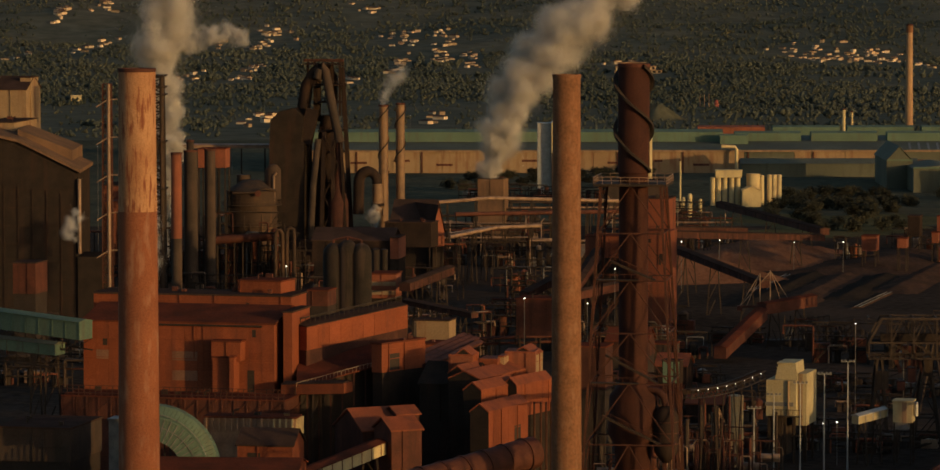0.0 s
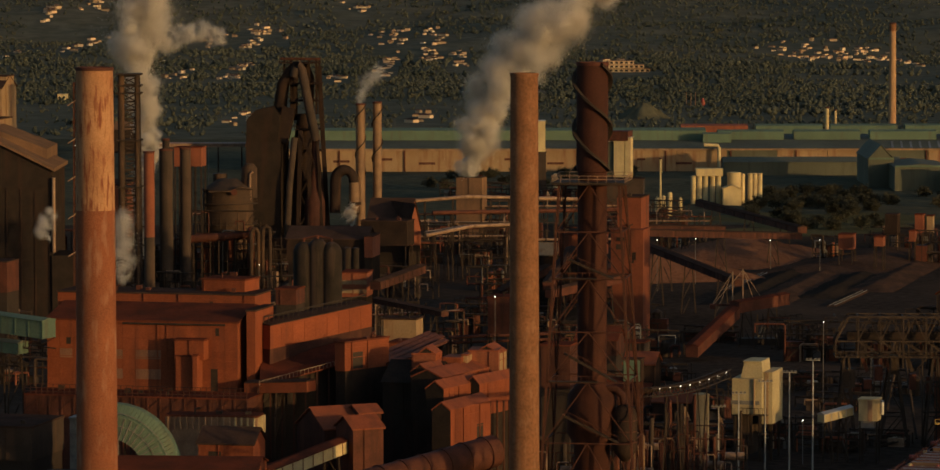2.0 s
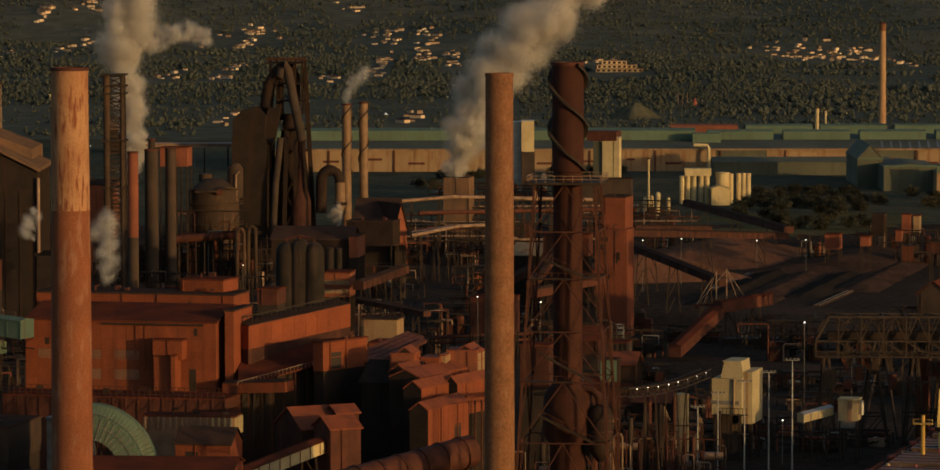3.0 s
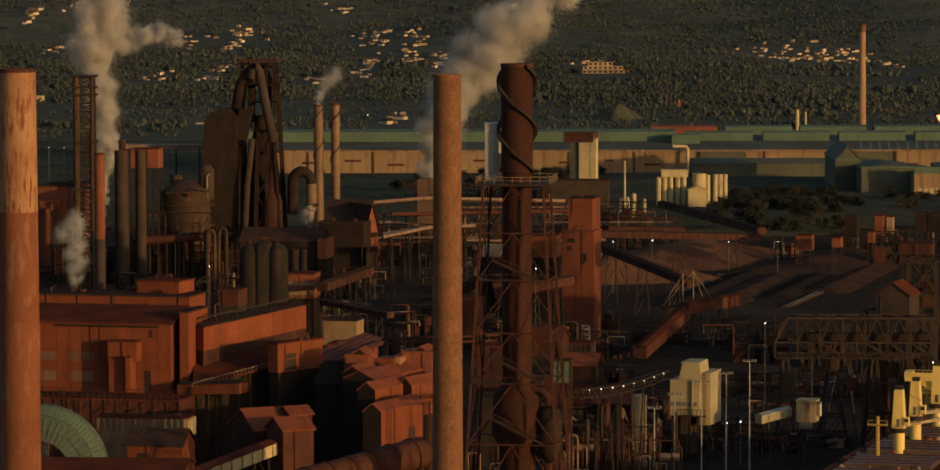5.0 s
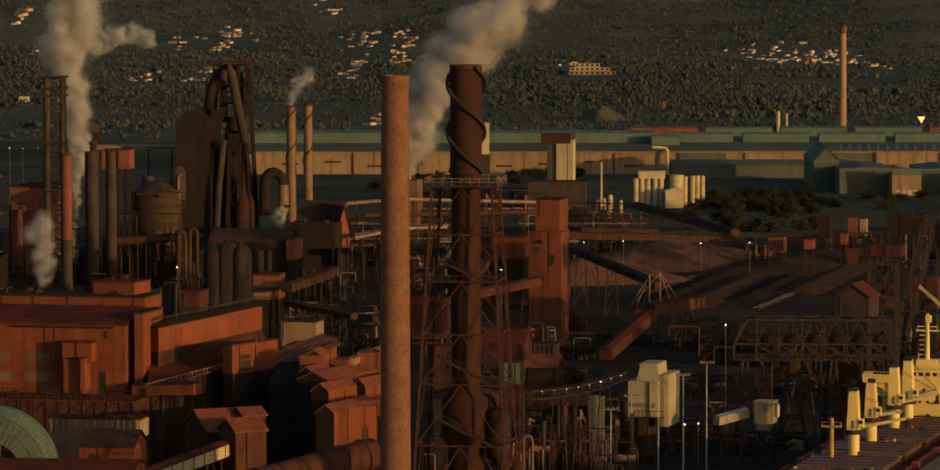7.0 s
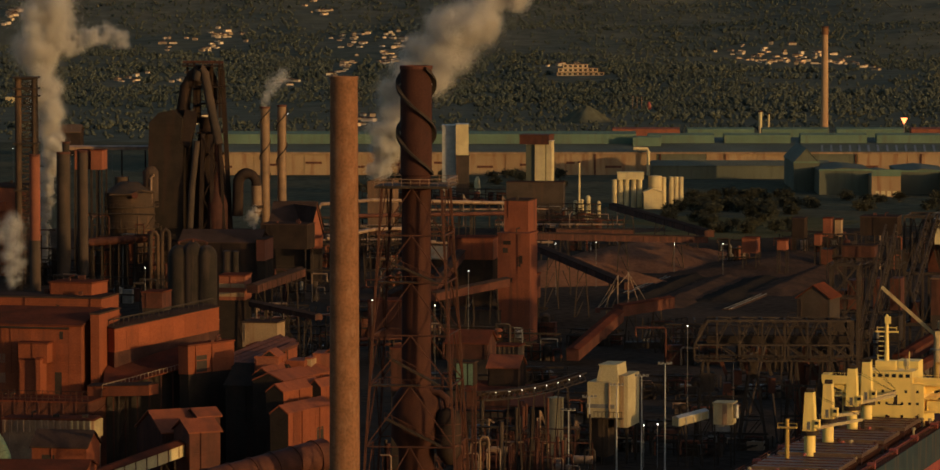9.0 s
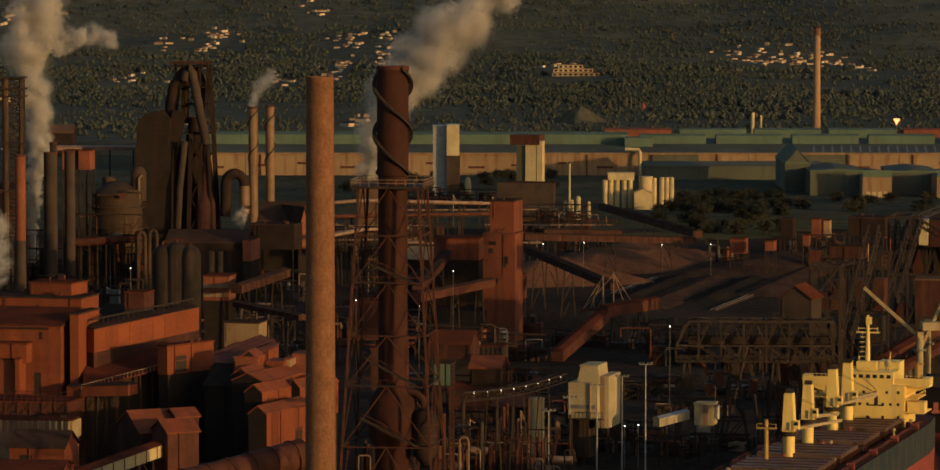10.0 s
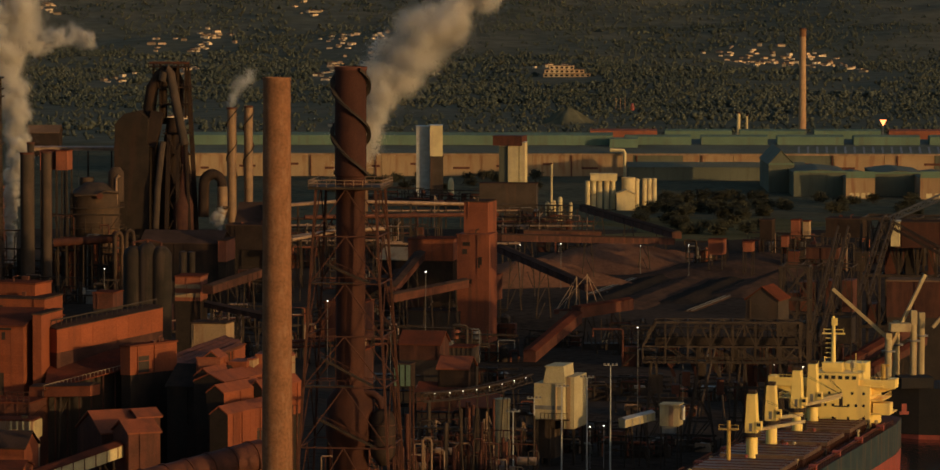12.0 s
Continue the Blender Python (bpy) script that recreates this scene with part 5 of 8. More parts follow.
for bx, dd, nm, lb, wl, rf, kw in (
        ((-77.29, 1450, 39.72, 3.78, 6.25), 8, "red_tank_house", "bright red steel box on dark framing", M_BRICKRED, M_REDDUST, {}),
        ((-113.51, 1500, 18.01, 14.89, 12.54), 30, "red_brick_works", "red brick-coloured works block", M_BRICKRED, M_DARKROOF, {}),
        ((-82.78, 1452, 39.62, 3.98, 6.26), 8, "red_tank_house", "bright red steel box on dark framing", M_BRICKRED, M_REDDUST, {}),
        ((-117.52, 1490, 22.84, 5.76, 2.91), 12, "red_hopper", "red hopper beside the works block", M_BRICKRED, M_BRICKRED, {}),
        ((-116.55, 1488, 12.21, 1.56, 11.18), 4, "red_leg_tower", "red boxed leg of the hopper", M_BRICKRED, M_BRICKRED, {}),
        ((-16.28, 1160, 20.6, 6.92, 6.4), 10, "banded_block", "red block with pale cladding bands", M_BRICKRED, M_REDDUST, dict(base=M_PITCH)),
        ((-141.59, 1360, 46.65, 10.08, 12.28), 30, "tan_plant_tower", "tan clad upper tower of the steel plant", M_TANWALL, M_DARKROOF, {}),
        ((-144.22, 1420, 49.33, 10.49, 17.74), 20, "tan_plant_tower", "tan clad upper tower of the steel plant", M_TANWALL, M_DARKROOF, dict(ridge=4)),
        ((-139.71, 1425, 49.08, 3.58, 21.74), 10, "tan_plant_tower", "tan clad upper tower of the steel plant", M_TANWALL, M_DARKROOF, {}),
        ((-13.6, 1470, 12.4, 14.6, 4.9), 26, "red_gabled_mill", "red gabled mill building with dark roof", M_TOWERRED, M_DARKROOF, dict(ridge=9.5, base=M_PITCH)),
        ((-29.4, 1330, 17.5, 25.0, 6.3), 16, "low_dark_shed", "low dark roofed shed beside the bins", M_FURNACE, M_DARKROOF, dict(ridge=3.4, base=M_PITCH)),
        ):
    x, y, z, w, h = bx
    if nm in ("red_tank_house", "red_hopper"):
        hb = hall(nm, x, y, z, w, h, dd, lb, wl, rf, rot=-8, **kw)
        for lx in (-w * 0.45, w * 0.45):
            for ly in (0.5, dd - 0.5):
                part("leg", MB().beam((lx, ly, -z), (lx, ly, 0), 0.5), M_BLACKSTEEL, hb)
    else:
        hb = hall(nm, x, y, z, w, h, dd, lb, wl, rf, rot=-8, **kw) if kw.get("base") else hall(nm, x, y, 0, w, z + h, dd, lb, wl, rf, rot=-8, **kw)
        if nm == "banded_block":
            for k in range(2):
                part("cladding_band", MB().box(0, -0.14, h - 3.0 - 2.4 * k, w, 0.14, 1.1), M_TANWALL, hb, "pale tan band")
gx, gy, gz, gw, gh = (-4.03, 1466, 12.02, 4.46, 4.91)
hall("red_gable_end", gx, gy, gz, gw, gh, 24, "tall red gable end of the mill building", M_BRICKRED, M_DARKROOF, rot=28, ridge=9.0, ridge_along="y", base=M_PITCH)
hall("red_end_house", -16.4, 1326, 18.5, 2.6, 6.4, 14, "narrow red end of the low dark shed", M_BRICKRED, M_DARKROOF, rot=-8, base=M_PITCH)
x, y, z, w, h = (14.17, 1641, 3.99, 10.02, 20.78)
qt = hall("quench_tower", x, y, 0, w, z + h, 9, "brown quench tower venting white steam", M_TANROOF, M_BLACKSTEEL, rot=-12, over=-1.0, category="tower")
def lobed_bin():
    """Three joined domed cells with seams and a ladder."""
    ob = thing("lobed_dust_bin", -25.0, 1132, 0, "dark domed dust bin of three joined cells", "bin", rot=-8)
    for k, (dx, zt) in enumerate(((-3.7, 34.6), (0, 35.4), (3.7, 34.6))):
        prof = [(0, 2.75), (zt, 2.75)] + [(zt + 3.0 * math.sin(a), 2.75 * math.cos(a)) for a in (0.25, 0.5, 0.75, 1.0, 1.25, 1.45)]
        part("cell", MB().tube([(dx, 0, a) for a, b in prof], [b for a, b in prof], 28), M_BINPLATE, ob, smooth=50)
        for z in (22, 28, zt):
            part("hoop", MB().tube([(dx, 0, z - 0.1), (dx, 0, z + 0.1)], 2.8, 28, caps=False), M_BINPLATE, ob)
        part("vent", MB().tube([(dx, 0, zt + 2.9), (dx, 0, zt + 3.8)], 0.35, 8), M_RUST, ob)
    for dx in (-1.85, 1.85):
        part("seam", MB().beam((dx, -2.1, 0), (dx, -2.1, 35), 0.25), M_FURNACE, ob)
    part("top_pipe", MB().tube([(-3.7, 0, 38.4), (0, 0, 39.2), (3.7, 0, 38.4)], 0.28, 8), M_RUST, ob, smooth=50)


lobed_bin()
for k in range(2):
    p = {0: (-18.5, 1175, 32.4), 1: (-16.3, 1177, 32.2)}[k]
    tank("narrow_dust_bin", p[0], p[1], 0.96, p[2], "narrow brown dust bin", M_BINPLATE, category="bin", group="domed dust bins")

def steel_plant():
    """Dark hall with a roof that falls towards the furnace, a raised tan monitor and a pale pipe for the lit corner
    edge.
    """
    y0, y1 = 1330, 1372
    ob = thing("steel_plant_hall", -132, y0, 0, "large dark clad steel plant hall with a sloping tan roof", "building")
    o = [(18, 0), (18, 45.2), (0, 54.2), (-20, 59), (-20, 0)]
    part("wall", MB().prism([(-a, b) for a, b in o], (0, y1 - y0, 0), (0, 0, 0)), M_PITCH, ob)
    rf = [(19, 44.9), (19, 45.9), (0, 55.2), (-21, 60.2), (-21, 59.2), (0, 54.3)]
    part("roof", MB().prism([(-a, b) for a, b in rf], (0, y1 - y0, 0), (0, -1.2, 0)), M_TANROOF, ob)
    part("roof_monitor", MB().prism([(-a, b) for a, b in ((15, 47), (15, 51), (-2, 57.5), (-2, 54))], (0, y1 - y0 + 8, 0), (0, 16, 0)), M_TANROOF, ob)
    # added pale pipe stands in for sunlight on the hall's corner edge
    part("corner_pipe", MB().tube([(18.6, -0.8, 20), (18.6, -0.8, 43)], 0.55, 10), M_PIPE, ob, smooth=40)
    for k in range(7):
        part("wall_girt", MB().box(-1, -0.12, 6 + k * 5.6, 38, 0.24, 0.3), M_FURNACE, ob)
    for k in range(9):
        px = -18 + k * 4.4
        part("wall_stanchion", MB().box(px, -0.15, 0, 0.35, 0.3, 44 - 0.45 * (px + 18) * 0.4), M_FURNACE, ob)
    part("side_bay", MB().box(22, 10, 0, 8, 22, 19), M_PITCH, ob)


steel_plant()

# mains
pipe_run("gas_main", [(-79.03, 1440, 16.04), (-59.01, 1440, 17.42)], 1.4, "brown overhead gas main on stands", M_RUST, hoops=5, stands=7)
pipe_run("bent_main", [(-57.83, 1430, 0), (-57.79, 1430, 18.73), (-57.19, 1430, 20.12), (-56.19, 1430, 20.12), (-55.41, 1430, 18.73), (-55.45, 1430, 0)], 0.67, "pale bent main loop", M_VESSEL, group="bent mains")
pipe_run("bent_main", [(-54.02, 1430, 0), (-54.02, 1430, 18.72), (-53.81, 1430, 20.32), (-52.81, 1430, 20.91), (-51.82, 1430, 20.31), (-51.63, 1430, 18.32), (-51.63, 1430, 0)], 0.67, "pale bent main loop", M_VESSEL, group="bent mains")
pipe_run("pale_gas_main", [(-5.77, 1540, 20.94), (-4.91, 1540, 22.44), (13.86, 1545, 23.6), (63.5, 1560, 21.51)], 0.64, "pale overhead gas main", M_PIPE, stands=7)
pipe_run("pale_gas_main", [(-0.22, 1450, 16.43), (15.69, 1470, 18.25), (31, 1480, 18.16)], 0.6, "pale overhead gas main", M_PIPE, stands=5)
pipe_run("pale_gas_main", [(-0.43, 1460, 16.73), (13.59, 1475, 17.91)], 0.49, "pale overhead gas main", M_PIPE, stands=3)
pipe_run("rust_main", [(1.26, 1530, 18.8), (70, 1560, 18.03)], 0.75, "rusty overhead gas main pipe", M_RUST, stands=5)

# ---- white silos, tanks and far works ----
for i, px in enumerate((981, 991, 1001, 1013, 1023)):
    p = {0: (111, 1870, 11.88), 1: (113.6, 1870, 11.88), 2: (116.19, 1870, 11.88), 3: (119.31, 1870, 11.89), 4: (121.9, 1870, 11.89)}[i]
    tank("white_silo", p[0], p[1], 1.11, p[2], "white upright cylindrical silo", M_WHITE, group="white silos", category="silo")
x, y, z, w, h = (117.94, 1868, 12.79, 11.42, 2.32)
hall("silo_headhouse", x, y, z - 0.5, w, h + 0.5, 6, "white head house on top of the silos", M_WHITE, M_WHITE, rot=0)
p = (128.72, 1872, 13.35)
tank("large_white_silo", p[0], p[1], 2.98, p[2], "large white round silo", M_WHITE, category="silo", group="white silos")
for i in range(4):
    p = {0: (132.36, 1872, 12.57), 1: (135.74, 1872, 12.84), 2: (137.81, 1872, 12.84), 3: (139.89, 1872, 12.84)}[i]
    tank("white_silo", p[0], p[1], 1.09, p[2], "white upright cylindrical silo", M_WHITE, group="white silos", category="silo")
x, y, z, w, h = (127.28, 1860, 2.91, 7.77, 4.13)
hall("silo_shed", x, y, 0, w, z + h, 8, "cream gabled shed before the silos", M_WHITE, M_WHITE, rot=0, ridge=1.6, ridge_along="y")
p = (94.29, 1813, 22.96)
round_stack("slim_white_stack", p[0], p[1], [("shaft", M_WHITE, [(p[2], 0.4), (0, 0.5)])], "slim white steel stack", seg=12)
for px, yt, wd in ((914, 340, 7), (925, 338, 6), (935, 332, 8), (953, 341, 6)):
    p = {914: (92.34, 1800, 6.64), 925: (95.09, 1800, 7.14), 935: (97.47, 1795, 8.96), 953: (102.09, 1800, 6.4)}[px]
    tank("white_process_tank", p[0], p[1], wd * 0.125, p[2], "white upright process tank", M_WHITE, dome=1.0, group="white process tanks")
x, y, z, w, h = (39.41, 1930, 6.96, 6.71, 25.73)
hall("white_cooling_tower", x, y, 0, w, z + h, 9, "pale tall tower block with framed side", M_GALV, M_GALV, rot=0)
x, y, z, w, h = (45.05, 1926, 19.52, 5.62, 13.89)
hall("white_tower_head", x, y, z, w, h, 8, "white clad tower head on dark framing", M_WHITE, M_GALV, rot=0)
x, y, z, w, h = (45.2, 1926, 6.67, 5.89, 12.84)
hall("framed_tower_base", x, y, 0, w, z + h, 8, "dark framed base of the white tower", M_SOOT, M_BLACKSTEEL, rot=0)
x, y, z, w, h = (78.78, 1868, 10.65, 4.7, 16.86)
hall("white_mill_tower", x, y, 0, w, z + h, 9, "white clad tower with a rusty head", M_WHITE, M_GALV, rot=-14)
# added grey block: paints the shaded left part of the white tower
x, y, z, w, h = (74.53, 1870, 11.05, 3.93, 16.1)
hall("grey_mill_tower", x, y, 0, w, z + h, 9, "grey block coloured as the white tower's shaded side", M_GREENROOF, M_GALV, rot=-14)
x, y, z, w, h = (76.14, 1845, 1.23, 24.35, 11)
hall("dark_mill_block", x, y, 0, w, z + h, 9, "low dark block below the white tower", M_SOOT, M_DARKROOF, rot=-6)
x, y, z, w, h = (76.17, 1868, 27.52, 12.96, 3.87)
hall("rusty_tower_head", x, y, z, w, h, 10, "rusty head box on the white tower", M_RUST, M_RUST, rot=-14)
x, y, z, w, h = (82.52, 1867, 15.38, 2.36, 13.49)
hall("white_lift_shaft", x, y, 0, w, z + h, 5, "narrow white shaft beside the tower", M_WHITE, M_GALV, rot=-14)
p = (51.71, 1900, 10.85)
tank("white_cone_tank", p[0], p[1], 1.32, p[2] - 2, "small white tank with conical head", M_WHITE, dome=3)
for bx, dd, wl, rg in (((203.57, 1990, -7.93, 11.73, 20.73), 60, M_GREENROOF, 6.5), ((218.95, 1960, -5.42, 23.79, 16.32), 50, M_GREENROOF, 1.2), ((235.88, 1944, -5.46, 13.07, 14.85), 50, M_TANWALL, 1.0),
                       ((255.24, 1965, -6.24, 21.96, 16.37), 50, M_GREENROOF, 1.2), ((272.41, 1940, -5.14, 20.06, 14.81), 50, M_TANWALL, 1.0)):
    x, y, z, w, h = bx
    gs = hall("green_gabled_shed", x, y, 0, w, z + h, dd, "green gabled industrial shed with a clad front", wl, M_GREENROOF, rot=0, ridge=rg, ridge_along="y", group="green gabled sheds")
    part("parapet", MB().box(0, -0.3, z + h, w, 0.5, 3.0 if rg == 1.0 else 0.8), M_GREENSHED, gs)
    if wl is M_TANWALL:
        for i in range(4):
            part("loading_door", MB().box(-w * 0.3 + i * w * 0.2, -0.08, 0.5, w * 0.13, 0.16, 2.2), M_WHITE, gs)
x, y, z, w, h = (179.32, 2085, 0.94, 85.38, 5.32)
hall("low_green_annex", x, y, 0, w, z + h, 20, "long low grey-green annex before the mill shed", M_GREENROOF, M_GREENROOF, rot=0, ridge=2.0)
for px in (0, 1):
    p = {0: (200.57, 2260, 25.51), 1: (204.96, 2260, 24.25)}[px]
    round_stack("roof_vent_stack", p[0], p[1], [("shaft", M_WHITE, [(p[2], 1.0 - 0.4 * px), (0, 1.0 - 0.4 * px)])], "short pale vent stack on the mill roof", seg=14, group="mill vent stacks")

# ---- red sampling tower and stockyard ----
x, y, z, w, h = (60.6, 1258, 4.7, 9.6, 26.84)
hall("red_sampling_tower", x, y, 0, w, z + h, 10, "tall red clad sampling tower with a stepped top", M_TOWERRED, M_TOWERRED, rot=-14, windows=((-2.5, 26, 1.5, 1.5), (1.5, 22, 1.2, 3)), category="tower")
x, y, z, w, h = (61.4, 1262, 31.26, 7.2, 9.66)
hall("tower_headhouse", x, y, z, w, h, 11, "dark red head house on the sampling tower", M_TOWERRED, M_DARKROOF, rot=-14)
hall("red_side_block", 48.0, 1285, 22.0, 13.6, 6.2, 12, "red clad block on dark framing beside the sampling tower", M_TOWERRED, M_REDDUST, rot=-8, base=M_PITCH)
hall("tan_gabled_store", 36.2, 1312, 14.0, 9.6, 6.2, 14, "small store with a pale tan gabled roof", M_FURNACE, M_TANWALL, rot=-20, ridge=3.2, base=M_PITCH)
gallery("red_inclined_conveyor", (37.0, 1230, 16.4), (45.0, 1280, 22.8), 2.8, 2.2, "dull red inclined conveyor to the sampling tower", M_RUST, M_DARKROOF, posts=2)
gallery("red_inclined_conveyor", (37.2, 1220, 15.2), (58.4, 1250, 17.0), 2.6, 2.2, "dull red inclined conveyor to the sampling tower", M_RUST, M_DARKROOF, posts=3)
for k, (dx, dz, ww, wh) in enumerate(((-2.0, 28.5, 2.2, 1.0), (2.2, 23.0, 0.9, 2.2), (-1.0, 17.5, 1.2, 1.2))):
    px, py = 60.6 + dx * 0.97, 1257.9 - dx * 0.24
    tw = thing("tower_window", px, py, dz, "dark louvred window in the red tower", "window", -14, "tower windows")
    part("louvre_panel", MB().box(0, -0.1, 0, ww, 0.16, wh), M_PITCH, tw)
    part("window_frame", MB().box(0, -0.14, -0.12, ww + 0.3, 0.2, 0.12).box(0, -0.14, wh, ww + 0.3, 0.2, 0.12), M_RUST, tw)
heap("ore_stockpile", 108.78, 1560.8, 60, 95, 11.74, -14, M_ORE, "long brown ore stockpile", seed=1)
heap("ore_stockpile", 156.62, 1540, 120, 56, 3.6, 70, M_WINDROW, "low dark brown ore stockpile", rough=1.4, seed=2)
for k, (hx, hy, ln, wd, hh, m, lb) in enumerate(((112, 1440, 150, 15, 1.3, M_COAL, "long low black coal windrow"), (128, 1455, 170, 17, 1.2, M_WINDROW, "long low brown ore windrow"),
                                               (146, 1470, 160, 16, 1.4, M_COAL, "long low black coal windrow"), (163, 1490, 150, 18, 1.5, M_WINDROW, "long low brown ore windrow"))):
    heap("stockyard_windrow", hx, hy, ln, wd, hh, 76, m, lb, rough=1.2, seed=10 + k)
heap("ore_stockpile", 81.53, 1479.83, 60, 50, 8, 20, M_ORE, "brown ore stockpile below the conveyor", seed=5)
gallery("red_boom_conveyor", (76.16, 1190, 1.23), (89.93, 1225, 9.06), 3.6, 3.0, "dull red sloping boom conveyor housing", M_RUST, M_REDDUST, posts=0)
gallery("red_boom_conveyor", (89.93, 1225, 10.43), (105.47, 1240, 11.53), 3.6, 3.0, "dull red sloping boom conveyor housing", M_RUST, M_REDDUST, posts=2)


# ---- the town on the hillside ----
def house_kind(k):
    w, d, h = ((9, 6.5, 2.5), (7, 6, 3.6), (11, 6.5, 2.6), (8, 6.5, 3.8))[k]
    ob = thing("house", 0, -900 - 60 * k, -50, "small light-walled suburban house with a tiled roof", "house", group="houses on the hillside")
    part("wall", MB().box(0, 0, -2, w, d, h + 2), M_HOUSEWALL, ob)
    o = 0.6
    rh = 1.3
    v = [(-w / 2 - o, -d / 2 - o, h), (w / 2 + o, -d / 2 - o, h), (w / 2 + o, d / 2 + o, h), (-w / 2 - o, d / 2 + o, h), (-w / 2 + d / 2, 0, h + rh), (w / 2 - d / 2, 0, h + rh)]
    part("roof", MB().add(v, [(0, 1, 5, 4), (1, 2, 5), (2, 3, 4, 5), (3, 0, 4), (3, 2, 1, 0)]), M_HOUSEROOF, ob)
    return ob


HOUSES = []                                      # plan of the houses, kept clear of trees in front


def build_town():
    rnd = random.Random(7)
    kinds = [house_kind(k) for k in range(4)]
    HOUSES.clear()
    clusters = [(-414, 4390, 12, 60, 12), (-379, 4500, 20, 70, 11), (-354, 4090, 12, 155, 13), (-405, 3940, 12, 170, 6), (-194, 4220, 31, 125, 22), (-238, 4140, 12, 70, 4), (-181, 3560, 12, 205, 14), (-223, 3500, 12, 120, 5),
                (-105, 4510, 22, 60, 7), (-65, 4140, 29, 105, 16), (-23, 4010, 18, 225, 26), (-58, 3700, 12, 305, 11), (3, 3770, 12, 205, 8), (322, 3960, 44, 125, 30), (374, 3930, 42, 110, 26), (393, 3750, 16, 80, 4),
                (133, 3700, 18, 160, 9), (-126, 2690, 12, 90, 6), (-18, 2750, 12, 100, 5), (-90, 3320, 12, 130, 4)]
    made = 0
    for cx, cy, rx, ry, n in clusters:
        for _ in range(int(n * 1.5)):
            x, y = cx + max(-1, min(1, rnd.gauss(0, 0.36))) * rx, cy + rnd.uniform(-ry, ry)
            base = kinds[rnd.randrange(4)]
            m = pose(x, y, hill_height(x, y), 0, 0, rnd.uniform(-70, 70))
            k = rnd.uniform(0.55, 0.95)
            HOUSES.append((x, y))
            m = m @ Matrix.Diagonal((k, k * rnd.uniform(0.8, 1.2), k, 1))
            if made < 4:
                kinds[made].matrix_world = m
            else:
                copy_thing(base, m)
            made += 1


build_town()


def apartment_building():
    x, y = 139, 3490
    z = hill_height(x, y)
    ob = thing("apartment_building", x, y, z, "terraced light apartment block among dark trees", "apartment building")
    HOUSES.extend((x + dx, y) for dx in range(-20, 21, 5))
    for k, (w, d) in enumerate(((38, 12), (32, 11), (20, 9))):
        part("storey", MB().box(-k * 2, k * 1.5, k * 3.1 - (2 if k == 0 else 0), w, d, 2.9 + (2 if k == 0 else 0)), M_HOUSEWALL, ob)
        part("roof_slab", MB().box(-k * 2, k * 1.5 - 0.5, k * 3.1 + 2.9, w + 1.4, d + 1.6, 0.2), M_HOUSEROOF, ob)
        n = int(w / 4)
        for i in range(n):
            part("window", MB().box(-k * 2 - w / 2 + w * (i + 0.5) / n, k * 1.5 - d / 2 - 0.03, k * 3.1 + 0.6, w / n * 0.55, 0.1, 1.6), M_GLASS, ob)


apartment_building()


def foliage(name, centres, sizes, material, label, seed=3, level=1, flat=0.6):
    """Many uneven leaf clumps in one mesh."""
    rng = np.random.default_rng(seed)
    bm = bmesh.new()
    bmesh.ops.create_icosphere(bm, subdivisions=level, radius=1.0)
    bv = np.array([v.co[:] for v in bm.verts])
    bf = np.array([[v.index for v in f.verts] for f in bm.faces])
    bm.free()
    variants = []
    for k in range(8):
        r = 1 + 0.4 * (rng.random(len(bv)) - 0.45)
        variants.append(bv * r[:, None] * np.array([1, 1, flat]))
    n, nv, nf = len(centres), len(bv), len(bf)
    V = np.empty((n, nv, 3))
    for i in range(n):
        a = rng.random() * 6.283
        c, s = math.cos(a), math.sin(a)
        v = variants[i % 8] * sizes[i]
        V[i, :, 0] = v[:, 0] * c - v[:, 1] * s
        V[i, :, 1] = v[:, 0] * s + v[:, 1] * c
        V[i, :, 2] = v[:, 2]
        V[i] += centres[i]
    Fc = (bf[None] + (np.arange(n) * nv)[:, None, None]).reshape(-1, 3)
    me = bpy.data.meshes.new(name)
    me.vertices.add(n * nv)
    me.vertices.foreach_set("co", V.ravel())
    me.loops.add(n * nf * 3)
    me.loops.foreach_set("vertex_index", Fc.ravel().astype(np.int32))
    me.polygons.add(n * nf)
    me.polygons.foreach_set("loop_start", np.arange(n * nf, dtype=np.int32) * 3)
    me.polygons.foreach_set("use_smooth", np.ones(n * nf, dtype=bool))
    me.update(calc_edges=True)
    me.materials.append(material)
    return tagged(new(name, me), label, "trees", kind="stuff")


